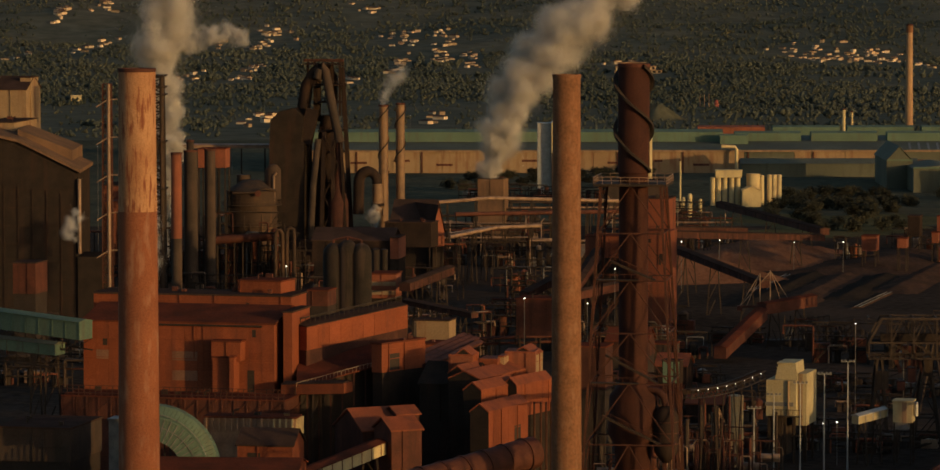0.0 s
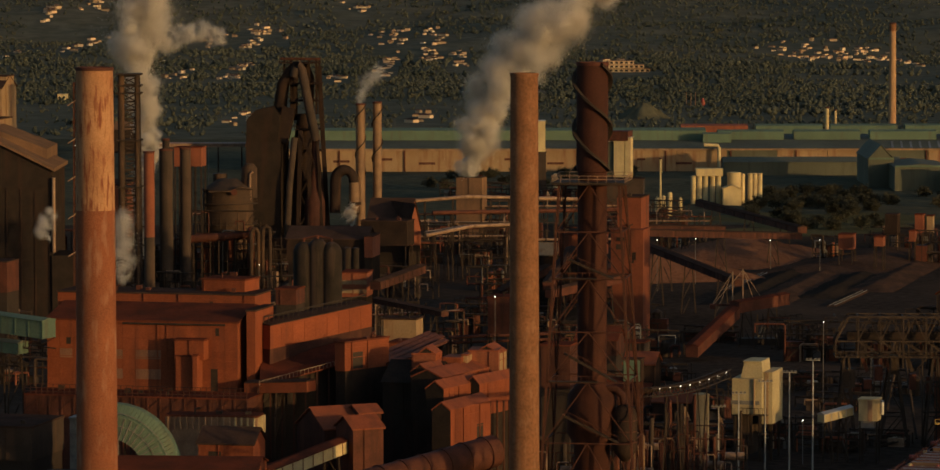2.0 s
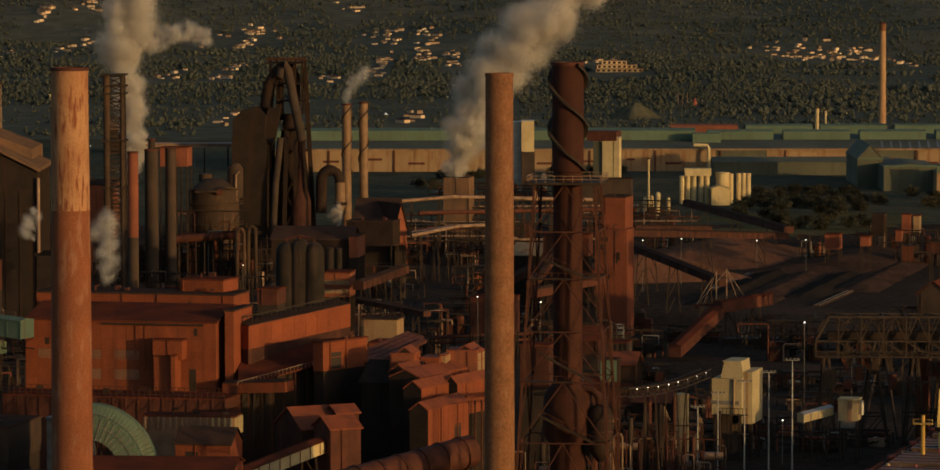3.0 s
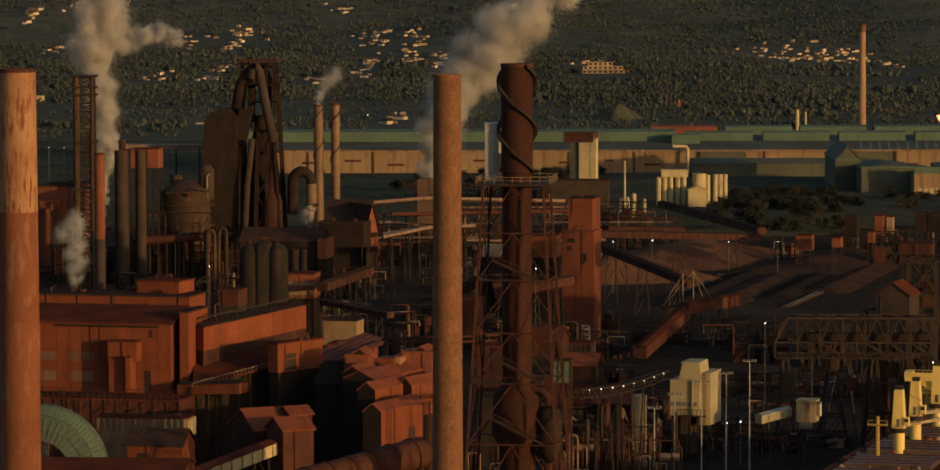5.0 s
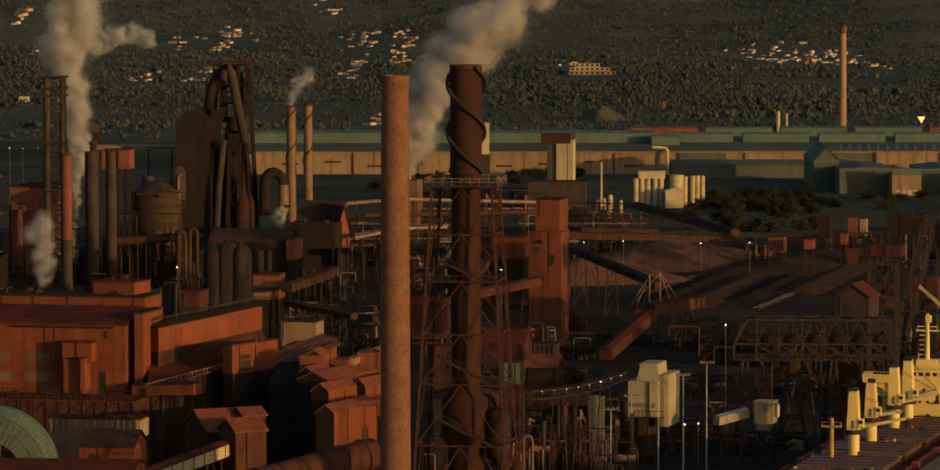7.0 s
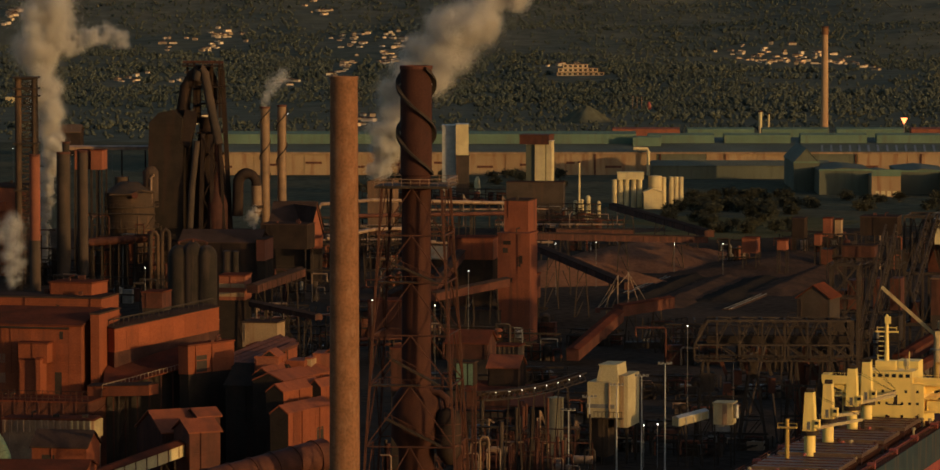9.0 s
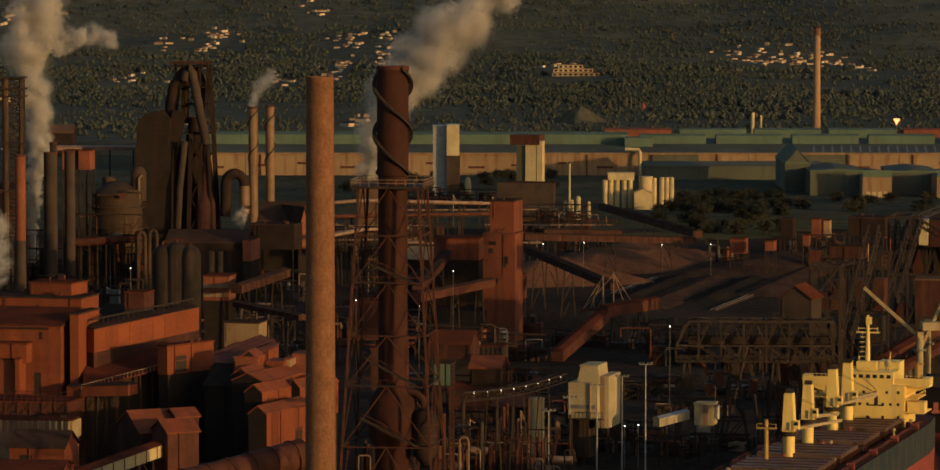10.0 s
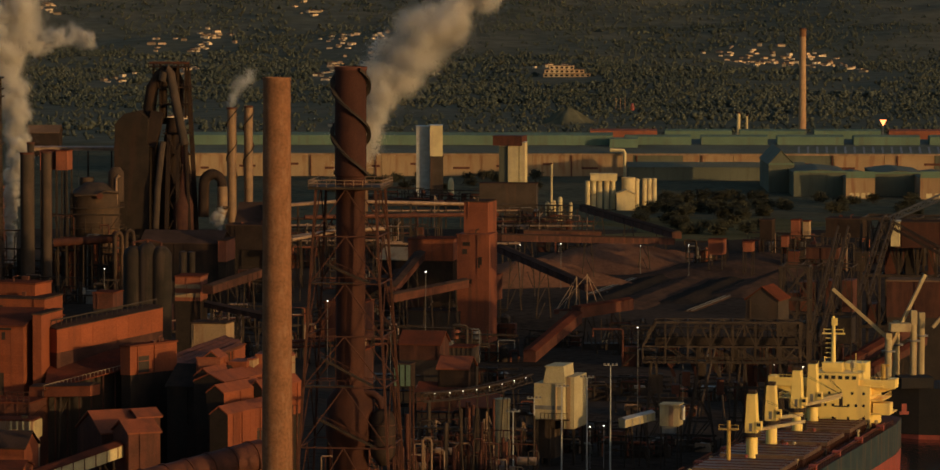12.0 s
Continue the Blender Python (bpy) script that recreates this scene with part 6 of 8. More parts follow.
def build_woods():
    """Trees of several leaf clumps each, crowded into woods with a few clearings; none right before a house."""
    rnd = random.Random(11)
    near = {}
    for hx, hy in HOUSES:
        for b in (-1, 0, 1):
            near.setdefault(int(hx // 9) + b, []).append((hx, hy))

    def clear(x, y):
        return any(abs(x - hx) < 7.5 and -8 < hy - y < 130 for hx, hy in near.get(int(x // 9), ()))

    c, s, c2, s2 = [], [], [], []

    def tree(x, y, h, bag, n=3):
        z = hill_height(x, y)
        for k in range(n):
            a, f = rnd.uniform(0, 6.283), (k + 0.5) / n
            q = h * 0.36 * math.sqrt(rnd.random()) * (1.15 - 0.7 * f)
            bag[0].append((x + q * math.cos(a), y + q * math.sin(a), z + h * (0.22 + 0.62 * f)))
            bag[1].append(h * rnd.uniform(0.28, 0.44) * (1.1 - 0.4 * f))

    made = 0
    while made < 19500:
        y = rnd.uniform(2480, 4975)
        x = 35 + rnd.uniform(-0.128, 0.131) * y
        d = noise.fractal(Vector((x / 210, y / 380, 7)), 1.0, 2.0, 4)
        if (d < -0.36 and rnd.random() < 0.8) or (y < 2800 and rnd.random() < 0.5) or clear(x, y):
            continue
        h = rnd.uniform(2.0, 4.2) * (0.8 if y < 2900 else 1.0) * (1 + 0.25 * d)
        tree(x, y, h, (c2, s2) if rnd.random() < 0.1 else (c, s))
        made += 1
    for _ in range(26):                                         # windbreaks across the plain
        y = rnd.uniform(2560, 3800)
        x = 35 + rnd.uniform(-0.125, 0.11) * y
        tilt = rnd.uniform(-0.25, 0.25)
        for k in range(rnd.randrange(10, 40)):
            px, py = x + k * rnd.uniform(3, 5), y + k * 4 * tilt + rnd.uniform(-6, 6)
            if not clear(px, py):
                tree(px, py, rnd.uniform(3.5, 6), (c, s), 4)
    foliage("hill_woods", np.array(c), s, M_LEAF, "dark green eucalypt woods over the plain and hills", level=1, flat=0.8)
    foliage("hill_scrub", np.array(c2), s2, M_LEAF2, "olive scrub trees between the woods", seed=5, flat=0.8)


build_woods()


# ---- bare mound and poles on the plain ----
def spoil_mound():
    n, m = 36, 10
    mb = MB()
    for i in range(m + 1):
        for j in range(n):
            a, f = 2 * math.pi * j / n, i / m
            r = (1 - f) * (1 + 0.12 * math.sin(3 * a) + 0.06 * math.sin(7 * a + 1))
            mb.v.append((19 * r * math.cos(a), 15 * r * math.sin(a), 10.5 * f * f * (3 - 2 * f) * (0.95 + 0.1 * noise.noise(Vector((a, f * 4, 2))))))
    mb.f = [(i * n + j, i * n + (j + 1) % n, i * n + n + (j + 1) % n, i * n + n + j) for i in range(m) for j in range(n)]
    ob = thing("spoil_mound", 122, 2705, 0, "bare brown earth mound on the plain", "mound")
    part("mound_body", mb, M_SCRUB, ob, smooth=60)


spoil_mound()
for x, h in ((158.5, 9), (161.5, 8.5), (164.5, 9)):
    pipe_run("pale_pole", [(x, 2900, 0), (x, 2900, h)], 0.2, "slim pale pole on the plain", M_PIPE, seg=6, group="poles on the plain")
x, y = 169.5, 2900
rb = thing("red_hopper_bin", x, y, 0, "small bright red bin on the plain", "bin")
part("bin_body", MB().tube([(0, 0, 0), (0, 0, 3.2), (0, 0, 5.0)], [1.5, 1.4, 0.5], 12), M_BOOT, rb)
hall("far_green_shed", -167, 2300, 0, 17, 12.5, 20, "far dark shed with an olive roof on the plain", M_FURNACE, M_TANROOF, rot=0, ridge=3.6)

# ---- trees beside the stockyard ----
def tree_kind(seed):
    rnd = random.Random(seed)
    ob = thing("yard_tree", 0, -1400 - seed * 30, -60, "dark bushy tree beside the stockyard", "tree", group="trees beside the stockyard")
    h = rnd.uniform(7, 10)
    tr = MB().tube([(0, 0, -0.5), (0.2, 0, h * 0.35), (0, 0.3, h * 0.7)], [0.35, 0.25, 0.1], 7)
    for i in range(5):
        a = rnd.uniform(0, 6.28)
        z = h * rnd.uniform(0.3, 0.6)
        tr.tube([(0, 0, z), (math.cos(a) * 2, math.sin(a) * 2, z + 2)], [0.14, 0.05], 5)
    part("trunk", tr, M_TRUNK, ob)
    lv = MB()
    for i in range(700):
        a, u = rnd.uniform(0, 6.28), rnd.uniform(-1, 1)
        rr = rnd.uniform(0.5, 1.05) * (3.0 + 1.1 * math.sin(3 * a + seed) + 0.6 * math.sin(7 * u + a))
        q = math.sqrt(1 - u * u)
        p = Vector((q * math.cos(a) * rr, q * math.sin(a) * rr, h * 0.46 + u * rr * 1.0))
        e1 = Vector((rnd.gauss(0, 1), rnd.gauss(0, 1), rnd.gauss(0, 1))).normalized() * 0.42
        e2 = e1.orthogonal().normalized() * 0.42
        lv.add([p - e1, p + e2, p + e1, p - e2], [(0, 1, 2, 3)])
    crown = part("crown", lv, M_YARDLEAF, ob)
    return ob


def yard_trees():
    rnd = random.Random(4)
    kinds = [tree_kind(k + 1) for k in range(4)]
    made = 0
    for ax, ay, bx, by, n in ((138.7, 1885.62, 188.53, 1886.77, 46), (131.85, 1751.53, 180.1, 1781.5, 26),
                              (193.93, 1907.73, 263.38, 1888.5, 16), (-3.4, 2038.08, 93.14, 2059.96, 24)):
        for _ in range(n):
            f = rnd.random()
            x, y = ax + (bx - ax) * f + rnd.uniform(-6, 6), ay + (by - ay) * f + rnd.uniform(-70, 60)
            m = pose(x, y, 0, 0, 0, rnd.uniform(0, 360)) @ Matrix.Diagonal((1, 1, rnd.uniform(0.7, 0.95), 1))
            if made < 4:
                kinds[made].matrix_world = m
            else:
                copy_thing(kinds[rnd.randrange(4)], m)
            made += 1


yard_trees()
gr = MB()
for (gx, gy), (gw, gd), gz in (((159.05, 1759.26), (44, 60), 0.06), ((146.25, 1700.06), (34, 22), 0.12)):
    n = 20
    k0 = len(gr.v)
    for i in range(n):
        w = 2 * math.pi * i / n
        r = 1 + 0.2 * math.sin(3 * w) + 0.12 * math.sin(7 * w)
        gr.v.append((gx + gw * r * math.cos(w), gy + gd * r * math.sin(w), gz))
    gr.f.append(tuple(range(k0, k0 + n)))
tagged(part("grass_verge", gr, M_GRASS), "dry grass verge beside the trees", "grass", kind="structure")


# ---- steam ----
def steam(name, path, label, flecks=60000, size=0.16, seed=1, puff=0.5, billows=90):
    """path: (x, y, z, radius) along the drift. Very fine flecks fill many overlapping billows and thin outwards."""
    rng = np.random.default_rng(seed)
    path = np.array(path, float)
    seg = np.linalg.norm(np.diff(path[:, :3], axis=0), axis=1)
    cum = np.concatenate([[0], np.cumsum(seg)])
    line = np.linspace(0, cum[-1], 300)
    rad = np.interp(line, cum, path[:, 3])
    cdf = np.cumsum(1 / rad)
    s = np.interp((np.arange(billows) + rng.random(billows)) / billows, cdf / cdf[-1], line)
    ctr = np.stack([np.interp(s, cum, path[:, k]) for k in range(4)], 1)
    u = rng.normal(size=(billows, 3))
    u /= np.linalg.norm(u, axis=1)[:, None]
    bc = ctr[:, :3] + u * ctr[:, 3:4] * rng.random((billows, 1)) ** 0.5 * 0.8
    br = ctr[:, 3] * puff * rng.uniform(0.5, 0.95, billows)
    nq = flecks
    own = rng.choice(billows, nq, p=br ** 2 / (br ** 2).sum())
    off = rng.normal(size=(nq, 3))
    off /= np.linalg.norm(off, axis=1)[:, None]
    c = bc[own] + off * (br[own] * rng.random(nq) ** 0.4 * (1 + 0.35 * rng.exponential(1.0, nq) * (rng.random(nq) < 0.4)))[:, None]
    d = off + (c - ctr[own, :3]) / ctr[own, 3:4] + 0.5 * rng.normal(size=(nq, 3))
    d /= np.linalg.norm(d, axis=1)[:, None] + 1e-9
    e1 = np.cross(d, rng.normal(size=(nq, 3)))
    e1 /= np.linalg.norm(e1, axis=1)[:, None] + 1e-9
    e2 = np.cross(d, e1)
    sz = size * rng.uniform(0.6, 1.4, nq)[:, None]
    allv = np.stack([c - e1 * sz, c + e2 * sz * 1.4, c + e1 * sz], 1).reshape(-1, 3)
    allv[:, 2] = np.maximum(allv[:, 2], 0.5)
    loops = np.arange(nq * 3, dtype=np.int32)
    starts = (np.arange(nq) * 3).astype(np.int32)
    me = bpy.data.meshes.new(name)
    me.vertices.add(len(allv))
    me.vertices.foreach_set("co", allv.ravel())
    me.loops.add(len(loops))
    me.loops.foreach_set("vertex_index", loops)
    me.polygons.add(len(starts))
    me.polygons.foreach_set("loop_start", starts)
    me.update(calc_edges=True)
    me.materials.append(M_STEAM)
    return tagged(new(name, me), label, "steam", kind="stuff")


steam("quench_steam", [(13.9, 1645, 24.3, 3.6), (14.8, 1645, 31, 6.2), (17.3, 1645, 40.3, 8.6), (21.9, 1645, 54, 10.6), (30, 1645, 66, 12.6), (40, 1645, 77, 14.5),
                       (50, 1645, 86, 14), (59, 1645, 91, 11), (66, 1645, 97, 9)],
      "billowing grey-brown steam rising from the quench tower", 600000, 0.135, 1, billows=230, puff=0.5)
steam("stove_steam", [(-100.1, 1500, 3.6, 2), (-100, 1500, 22.4, 2.8), (-97.2, 1500, 43.2, 4.6), (-97.3, 1500, 53.6, 5.8), (-99.2, 1500, 66, 6.2), (-100.5, 1500, 75.5, 8.4), (-100, 1500, 84.8, 10.5), (-98, 1500, 93, 11.5), (-95.5, 1500, 103.5, 11.5)],
      "tall pale steam column behind the chimney", 430000, 0.125, 2, billows=240, puff=0.6)
steam("stove_steam", [(-97, 1500, 77, 6), (-91, 1500, 80, 5.2), (-84, 1500, 83.5, 4.8), (-77, 1500, 84, 4.6), (-70, 1500, 82, 4)], "side drift of the tall steam column", 42000, 0.11, 6, billows=90, puff=0.5)
steam("stack_wisp", [(*(-24.05, 1517, 58.74), 1.6), (*(-22.36, 1517, 63.36), 2.6), (*(-19.41, 1517, 67.57), 3.4), (*(-16.88, 1517, 70.51), 3)], "thin grey smoke wisp above the strake stack", 12000, 0.07, 3, billows=60, puff=0.9)
steam("low_steam", [(*(-112.03, 1290, 27.08), 2.5), (*(-112.72, 1290, 30.68), 3.5), (*(-110.55, 1290, 34.27), 3)], "small steam puff among the pipes", 11000, 0.07, 4, billows=26, puff=0.55)
steam("low_steam", [(*(-25.39, 1480, 17.87), 2), (*(-26.62, 1480, 21.58), 3.2), (*(-24.15, 1480, 24.05), 2.6)], "small steam puff among the pipes", 11000, 0.07, 5, billows=26, puff=0.55)
steam("low_steam", [(*(-90.09, 1300, 13.86), 3), (*(-89.31, 1300, 21.11), 4.5), (*(-91.78, 1300, 28.35), 5), (*(-89.03, 1300, 33.78), 4)], "low drifting steam among the stacks", 34000, 0.08, 8, billows=80, puff=0.6)


# ---- ships ----
def bulk_carrier():
    ox, oy = 140.17, 962.0
    ob = thing("bulk_carrier", ox, oy, 0, "moored bulk carrier with cream superstructure, red deck and deck cranes", "ship", rot=-16)
    dk = 9.43
    bm2 = 13.0                                                  # half beam
    stations = ((30, 0.55), (24, 0.9), (10, 1), (-100, 1), (-124, 0.92), (-140, 0.6), (-150, 0.12))
    for nm, z0, z1, ma in (("hull", 2.6, dk, M_HULL), ("boot_top", -6.0, 2.6, M_BOOT)):
        mb = MB()
        for yy, f in stations:
            for s in (-1, 1):
                mb.v += [(s * bm2 * f * (0.97 if z0 < -5 else 1), yy, z0), (s * bm2 * f, yy, z1)]
        n = len(stations)
        for i in range(n - 1):
            a, b = i * 4, i * 4 + 4
            mb.f += [(a, b, b + 1, a + 1), (a + 2, a + 3, b + 3, b + 2), (a + 1, b + 1, b + 3, a + 3)]
        mb.f += [(0, 1, 3, 2), (n * 4 - 4, n * 4 - 2, n * 4 - 1, n * 4 - 3)]
        part(nm, mb, ma, ob)
    deck = MB().add([(s * bm2 * f * 0.99, yy, dk + 0.03) for yy, f in stations for s in (-1, 1)], [(i * 2, i * 2 + 2, i * 2 + 3, i * 2 + 1) for i in range(len(stations) - 1)])
    part("deck", deck, M_DECKRED, ob, "red oxide deck")
    for s in (-1, 1):
        rl = MB()
        for i in range(48):
            yy = 8 - i * 2.6
            rl.beam((s * 12.7, yy, dk), (s * 12.7, yy, dk + 1.1), 0.1)
        for hz in (0.55, 1.1):
            rl.beam((s * 12.7, 8, dk + hz), (s * 12.7, -115, dk + hz), 0.08)
        part("deck_rail", rl, M_DECKRED, ob)
    for i in range(5):
        yy = -14 - i * 25
        part("hatch_coaming", MB().box(0, yy, dk, 17.4, 18.4, 1.6), M_DECKRED, ob)
        for k in range(4):
            part("hatch_cover", MB().box(0, yy - 7 + k * 4.7, dk + 1.604, 17.8, 4.5, 0.8), M_HATCH, ob)
        for s in (-1, 1):
            for k in range(7):
                part("coaming_stay", MB().beam((s * 8.8, yy - 8 + k * 2.7, dk), (s * 9.6, yy - 8 + k * 2.7, dk + 1.9), 0.3), M_DECKRED, ob)
            part("hatch_winch", MB().tube([(s * 11.2, yy + 10.2, dk + 0.8), (s * 12.8, yy + 10.2, dk + 0.8)], 0.7, 10), M_BOOT, ob)
    # superstructure
    h1 = 18.99 - dk
    w1 = 17.4
    part("accommodation", MB().box(1.9, 7, dk, 14.0, 14, h1), M_CREAM, ob)
    part("side_house", MB().box(-8.0, 9.5, dk, 5.0, 9, h1), M_CREAM, ob)
    part("bridge_wing", MB().box(0, 3, dk + h1 - 0.6, 28.6, 4.4, 0.6).box(13.6, 3, dk + h1 + 0.0, 1.6, 4.4, 1.5).box(-13.6, 3, dk + h1, 1.6, 4.4, 1.5).box(-9.7, 0.85, dk + h1, 9.4, 0.14, 1.3).box(10.0, 0.85, dk + h1, 8.8, 0.14, 1.3), M_CREAM, ob)
    for s in (-1, 1):
        part("wing_bracket", MB().add([(s * 7.2, 2, dk + h1 - 0.6), (s * 14.2, 2, dk + h1 - 0.6), (s * 7.2, 2, dk + h1 - 3.0), (s * 7.2, 3, dk + h1 - 0.6), (s * 14.2, 3, dk + h1 - 0.6), (s * 7.2, 3, dk + h1 - 3.0)],
                                      [(0, 1, 2), (3, 5, 4), (0, 3, 4, 1), (1, 4, 5, 2), (2, 5, 3, 0)]), M_CREAM, ob)
    hb = 2.6
    wb = 11.4
    part("wheelhouse", MB().box(0.6, 3.98, dk + h1, wb, 8, hb), M_CREAM, ob)
    for i in range(7):
        part("bridge_window", MB().box(0.6 - wb / 2 + 1.0 + i * (wb - 2.0) / 6, -0.03, dk + h1 + hb * 0.5, 0.95, 0.1, 0.8), M_GLASS, ob)
    for r, (zz, n) in enumerate(((-0.9, 5), (-3.6, 7), (-6.5, 4))):
        for i in range(n):
            part("porthole", MB().box(-2.9 + i * (10.4 / (n - 1)), -0.03, dk + h1 + zz - 1.2, 0.55, 0.1, 0.6), M_GLASS, ob)
    part("name_bar", MB().box(2.4, -0.03, dk + h1 - 4.9, 3.4, 0.06, 0.3), M_BAR, ob)
    tr = MB()
    for i in range(24):
        px = 0.6 - wb / 2 + wb * i / 23
        tr.beam((px, 1.1, dk + h1 + hb), (px, 1.1, dk + h1 + hb + 1.1), 0.07)
    tr.beam((0.6 - wb / 2, 1.1, dk + h1 + hb + 1.1), (0.6 + wb / 2, 1.1, dk + h1 + hb + 1.1), 0.08)
    part("monkey_rail", tr, M_CREAM, ob)
    zt = dk + h1 + hb
    part("radar_house", MB().box(-0.4, 5, zt, 4.6, 3, 2.0), M_CREAM, ob)
    mast = part("mast", MB().tube([(-0.4, 5, zt + 2), (-0.4, 5, 29.89), (-0.4, 5, 33.92)], [0.55, 0.42, 0.3], 10).box(-0.4, 5, 29.89, 5.2, 0.6, 0.3).box(-0.2, 5, 31.9, 1.2, 1.0, 1.6), M_CREAM, ob)
    for i in range(5):
        part("mast_step", MB().beam((-0.9, 5, zt + 3 + i * 1.1), (-2.2, 5, zt + 3 + i * 1.1), 0.18), M_CREAM, mast)
    part("satellite_dome", MB().tube([(4.1, 5, zt), (4.1, 5, zt + 1.2), (4.1, 5, zt + 2.0), (4.1, 5, zt + 2.5)], [0.4, 0.75, 0.7, 0.2], 12), M_WHITE, ob, smooth=50)
    fn = MB().box(2.5, 18, dk, 5, 6, h1 + 3.5)
    part("funnel", fn, M_CREAM, ob)
    part("side_deck", MB().box(10, 6, dk + 3.0, 6.2, 10, 0.25).box(11.3, 3, dk + 3.25, 3.8, 4, 2.4), M_CREAM, ob)
    part("davit", MB().tube([(11.5, 2, dk + h1 - 0.5), (11.5, 2, dk + h1 + 4.6)], 0.55, 10).box(12.0, 2, dk + h1 + 4.3, 1.8, 0.8, 0.5), M_YELLOW, ob)
    # deck cranes along the centre line: distance forward of the house, height of the slew ring, luffed jib
    for fwd, ring, hh, jx, jz in ((9.0, 5.6, 8.6, 3.0, 1.0), (26.0, 6.2, 8.2, 6.0, 2.4), (53.0, 6.4, 7.4, 3.0, -1.0), (72.5, 6.0, 8.0, 7.5, 2.2)):
        yy = -fwd
        cr = new("deck_crane")
        cr.parent = ob
        cr.location = (-2.2, yy, dk)
        part("pedestal", MB().tube([(0, 0, 0), (0, 0, ring)], 1.2, 18), M_CREAM, cr, smooth=40)
        part("slew_ring", MB().tube([(0, 0, ring), (0, 0, ring + 0.9)], [1.9, 1.9], 18), M_BROWNSTEEL, cr)
        rr = MB()
        for k in range(14):
            a = 2 * math.pi * k / 14
            rr.beam((1.9 * math.cos(a), 1.9 * math.sin(a), ring + 0.9), (1.9 * math.cos(a), 1.9 * math.sin(a), ring + 1.8), 0.08)
        part("ring_rail", rr, M_SHIPPOST, cr)
        part("cab", MB().box(1.75, -0.9, ring + 1.6, 1.1, 1.3, 1.7), M_CREAM, cr)
        part("cab_window", MB().box(1.75, -1.57, ring + 2.3, 0.8, 0.06, 0.7), M_GLASS, cr)
        part("sheave_head", MB().box(0, 0.2, ring + 0.9 + hh, 1.5, 1.2, 0.8), M_BROWNSTEEL, cr)
        part("house_door", MB().box(0, -1.32, ring + 1.2, 0.7, 0.06, 1.7), M_GREYSTEEL, cr)
        part("crane_house", MB().add([(sx * a, sy * 1.3, zz) for zz, a in ((ring + 0.9, 1.3), (ring + 0.9 + hh, 0.85)) for sx, sy in ((-1, -1), (1, -1), (1, 1), (-1, 1))],
                                     [(3, 2, 1, 0), (4, 5, 6, 7), (0, 1, 5, 4), (1, 2, 6, 5), (2, 3, 7, 6), (3, 0, 4, 7)]), M_CREAM, cr)
        part("jib", MB().beam((1.8, -0.8, ring + 1.6), (1.8 + jx, 9, ring + 1.6 + jz * 0.4), 0.35, 0.6).beam((1.8, 0.9, ring + 1.6), (1.8 + jx, 9.4, ring + 1.6 + jz * 0.4), 0.35, 0.6), M_SHIPPOST, cr)
        part("hook_block", MB().box(1.8 + jx, 9.4, ring + jz * 0.4 - 0.4, 0.7, 0.7, 2.0), M_BLACKSTEEL, cr)
        cb = MB()
        for sx in (-0.6, 0.6):
            cb.beam((sx, 0.6, ring + hh + 0.6), (1.8 + jx, 9, ring + 2.2 + jz * 0.4), 0.06)
        part("crane_rope", cb, M_BLACKSTEEL, cr)
    # deck clutter: pipes along the sides, vents, lockers and ladders between the hatches
    rnd = random.Random(21)
    for s in (-1, 1):
        for k in range(3):
            part("deck_pipe", MB().beam((s * (10.4 + k * 0.8), 6, dk + 0.5 + 0.2 * k), (s * (10.4 + k * 0.8), -112, dk + 0.5 + 0.2 * k), 0.22), (M_DECKRED, M_BOOT, M_RUST)[k], ob)
    for i in range(5):
        yy = -14 - i * 25
        for k in range(9):
            px, py = rnd.uniform(-12.5, 12.5), yy + 10.6 + rnd.uniform(0, 3.6)
            h = rnd.uniform(0.8, 2.4)
            part("deck_vent", MB().tube([(px, py, dk), (px, py, dk + h), (px, py, dk + h + 0.05), (px, py, dk + h + 0.5)], [0.25, 0.25, 0.5, 0.35], 10), rnd.choice((M_BOOT, M_DECKRED, M_SHIPPOST)), ob)
        for k in range(4):
            part("deck_locker", MB().box(rnd.uniform(-12, 12), yy + 10.8 + rnd.uniform(0, 3), dk, rnd.uniform(0.8, 2.4), rnd.uniform(0.8, 1.6), rnd.uniform(0.8, 2.0)), rnd.choice((M_DECKRED, M_RUST, M_BROWNSTEEL)), ob)
        for s in (-1, 1):
            hr = MB()
            for k in range(8):
                hr.beam((s * 8.9, yy - 8.5 + k * 2.4, dk + 2.4), (s * 8.9, yy - 8.5 + k * 2.4, dk + 3.4), 0.07)
            hr.beam((s * 8.9, yy - 8.5, dk + 3.4), (s * 8.9, yy + 8.3, dk + 3.4), 0.07)
            part("hatch_rail", hr, M_RUST, ob)
        for k in range(4):
            part("cover_rib", MB().box(0, yy - 7 + k * 4.7, dk + 2.41, 17.6, 0.25, 0.18), M_RUST, ob)
    for s, zz in ((1, 3.2), (1, 6.2), (1, 9.2), (-1, 6.2)):
        dr = MB().box(s * 9.6, 5.5, dk + zz, 4.4, 11, 0.2)
        for k in range(8):
            dr.beam((s * 11.7, 0.3 + k * 1.5, dk + zz + 0.2), (s * 11.7, 0.3 + k * 1.5, dk + zz + 1.2), 0.08)
        dr.beam((s * 11.7, 0.2, dk + zz + 1.2), (s * 11.7, 10.9, dk + zz + 1.2), 0.09)
        dr.beam((s * 7.5, 0.1, dk + zz + 1.2), (s * 11.7, 0.1, dk + zz + 1.2), 0.09)
        part("side_balcony", dr, M_CREAM, ob)
    wl = MB()
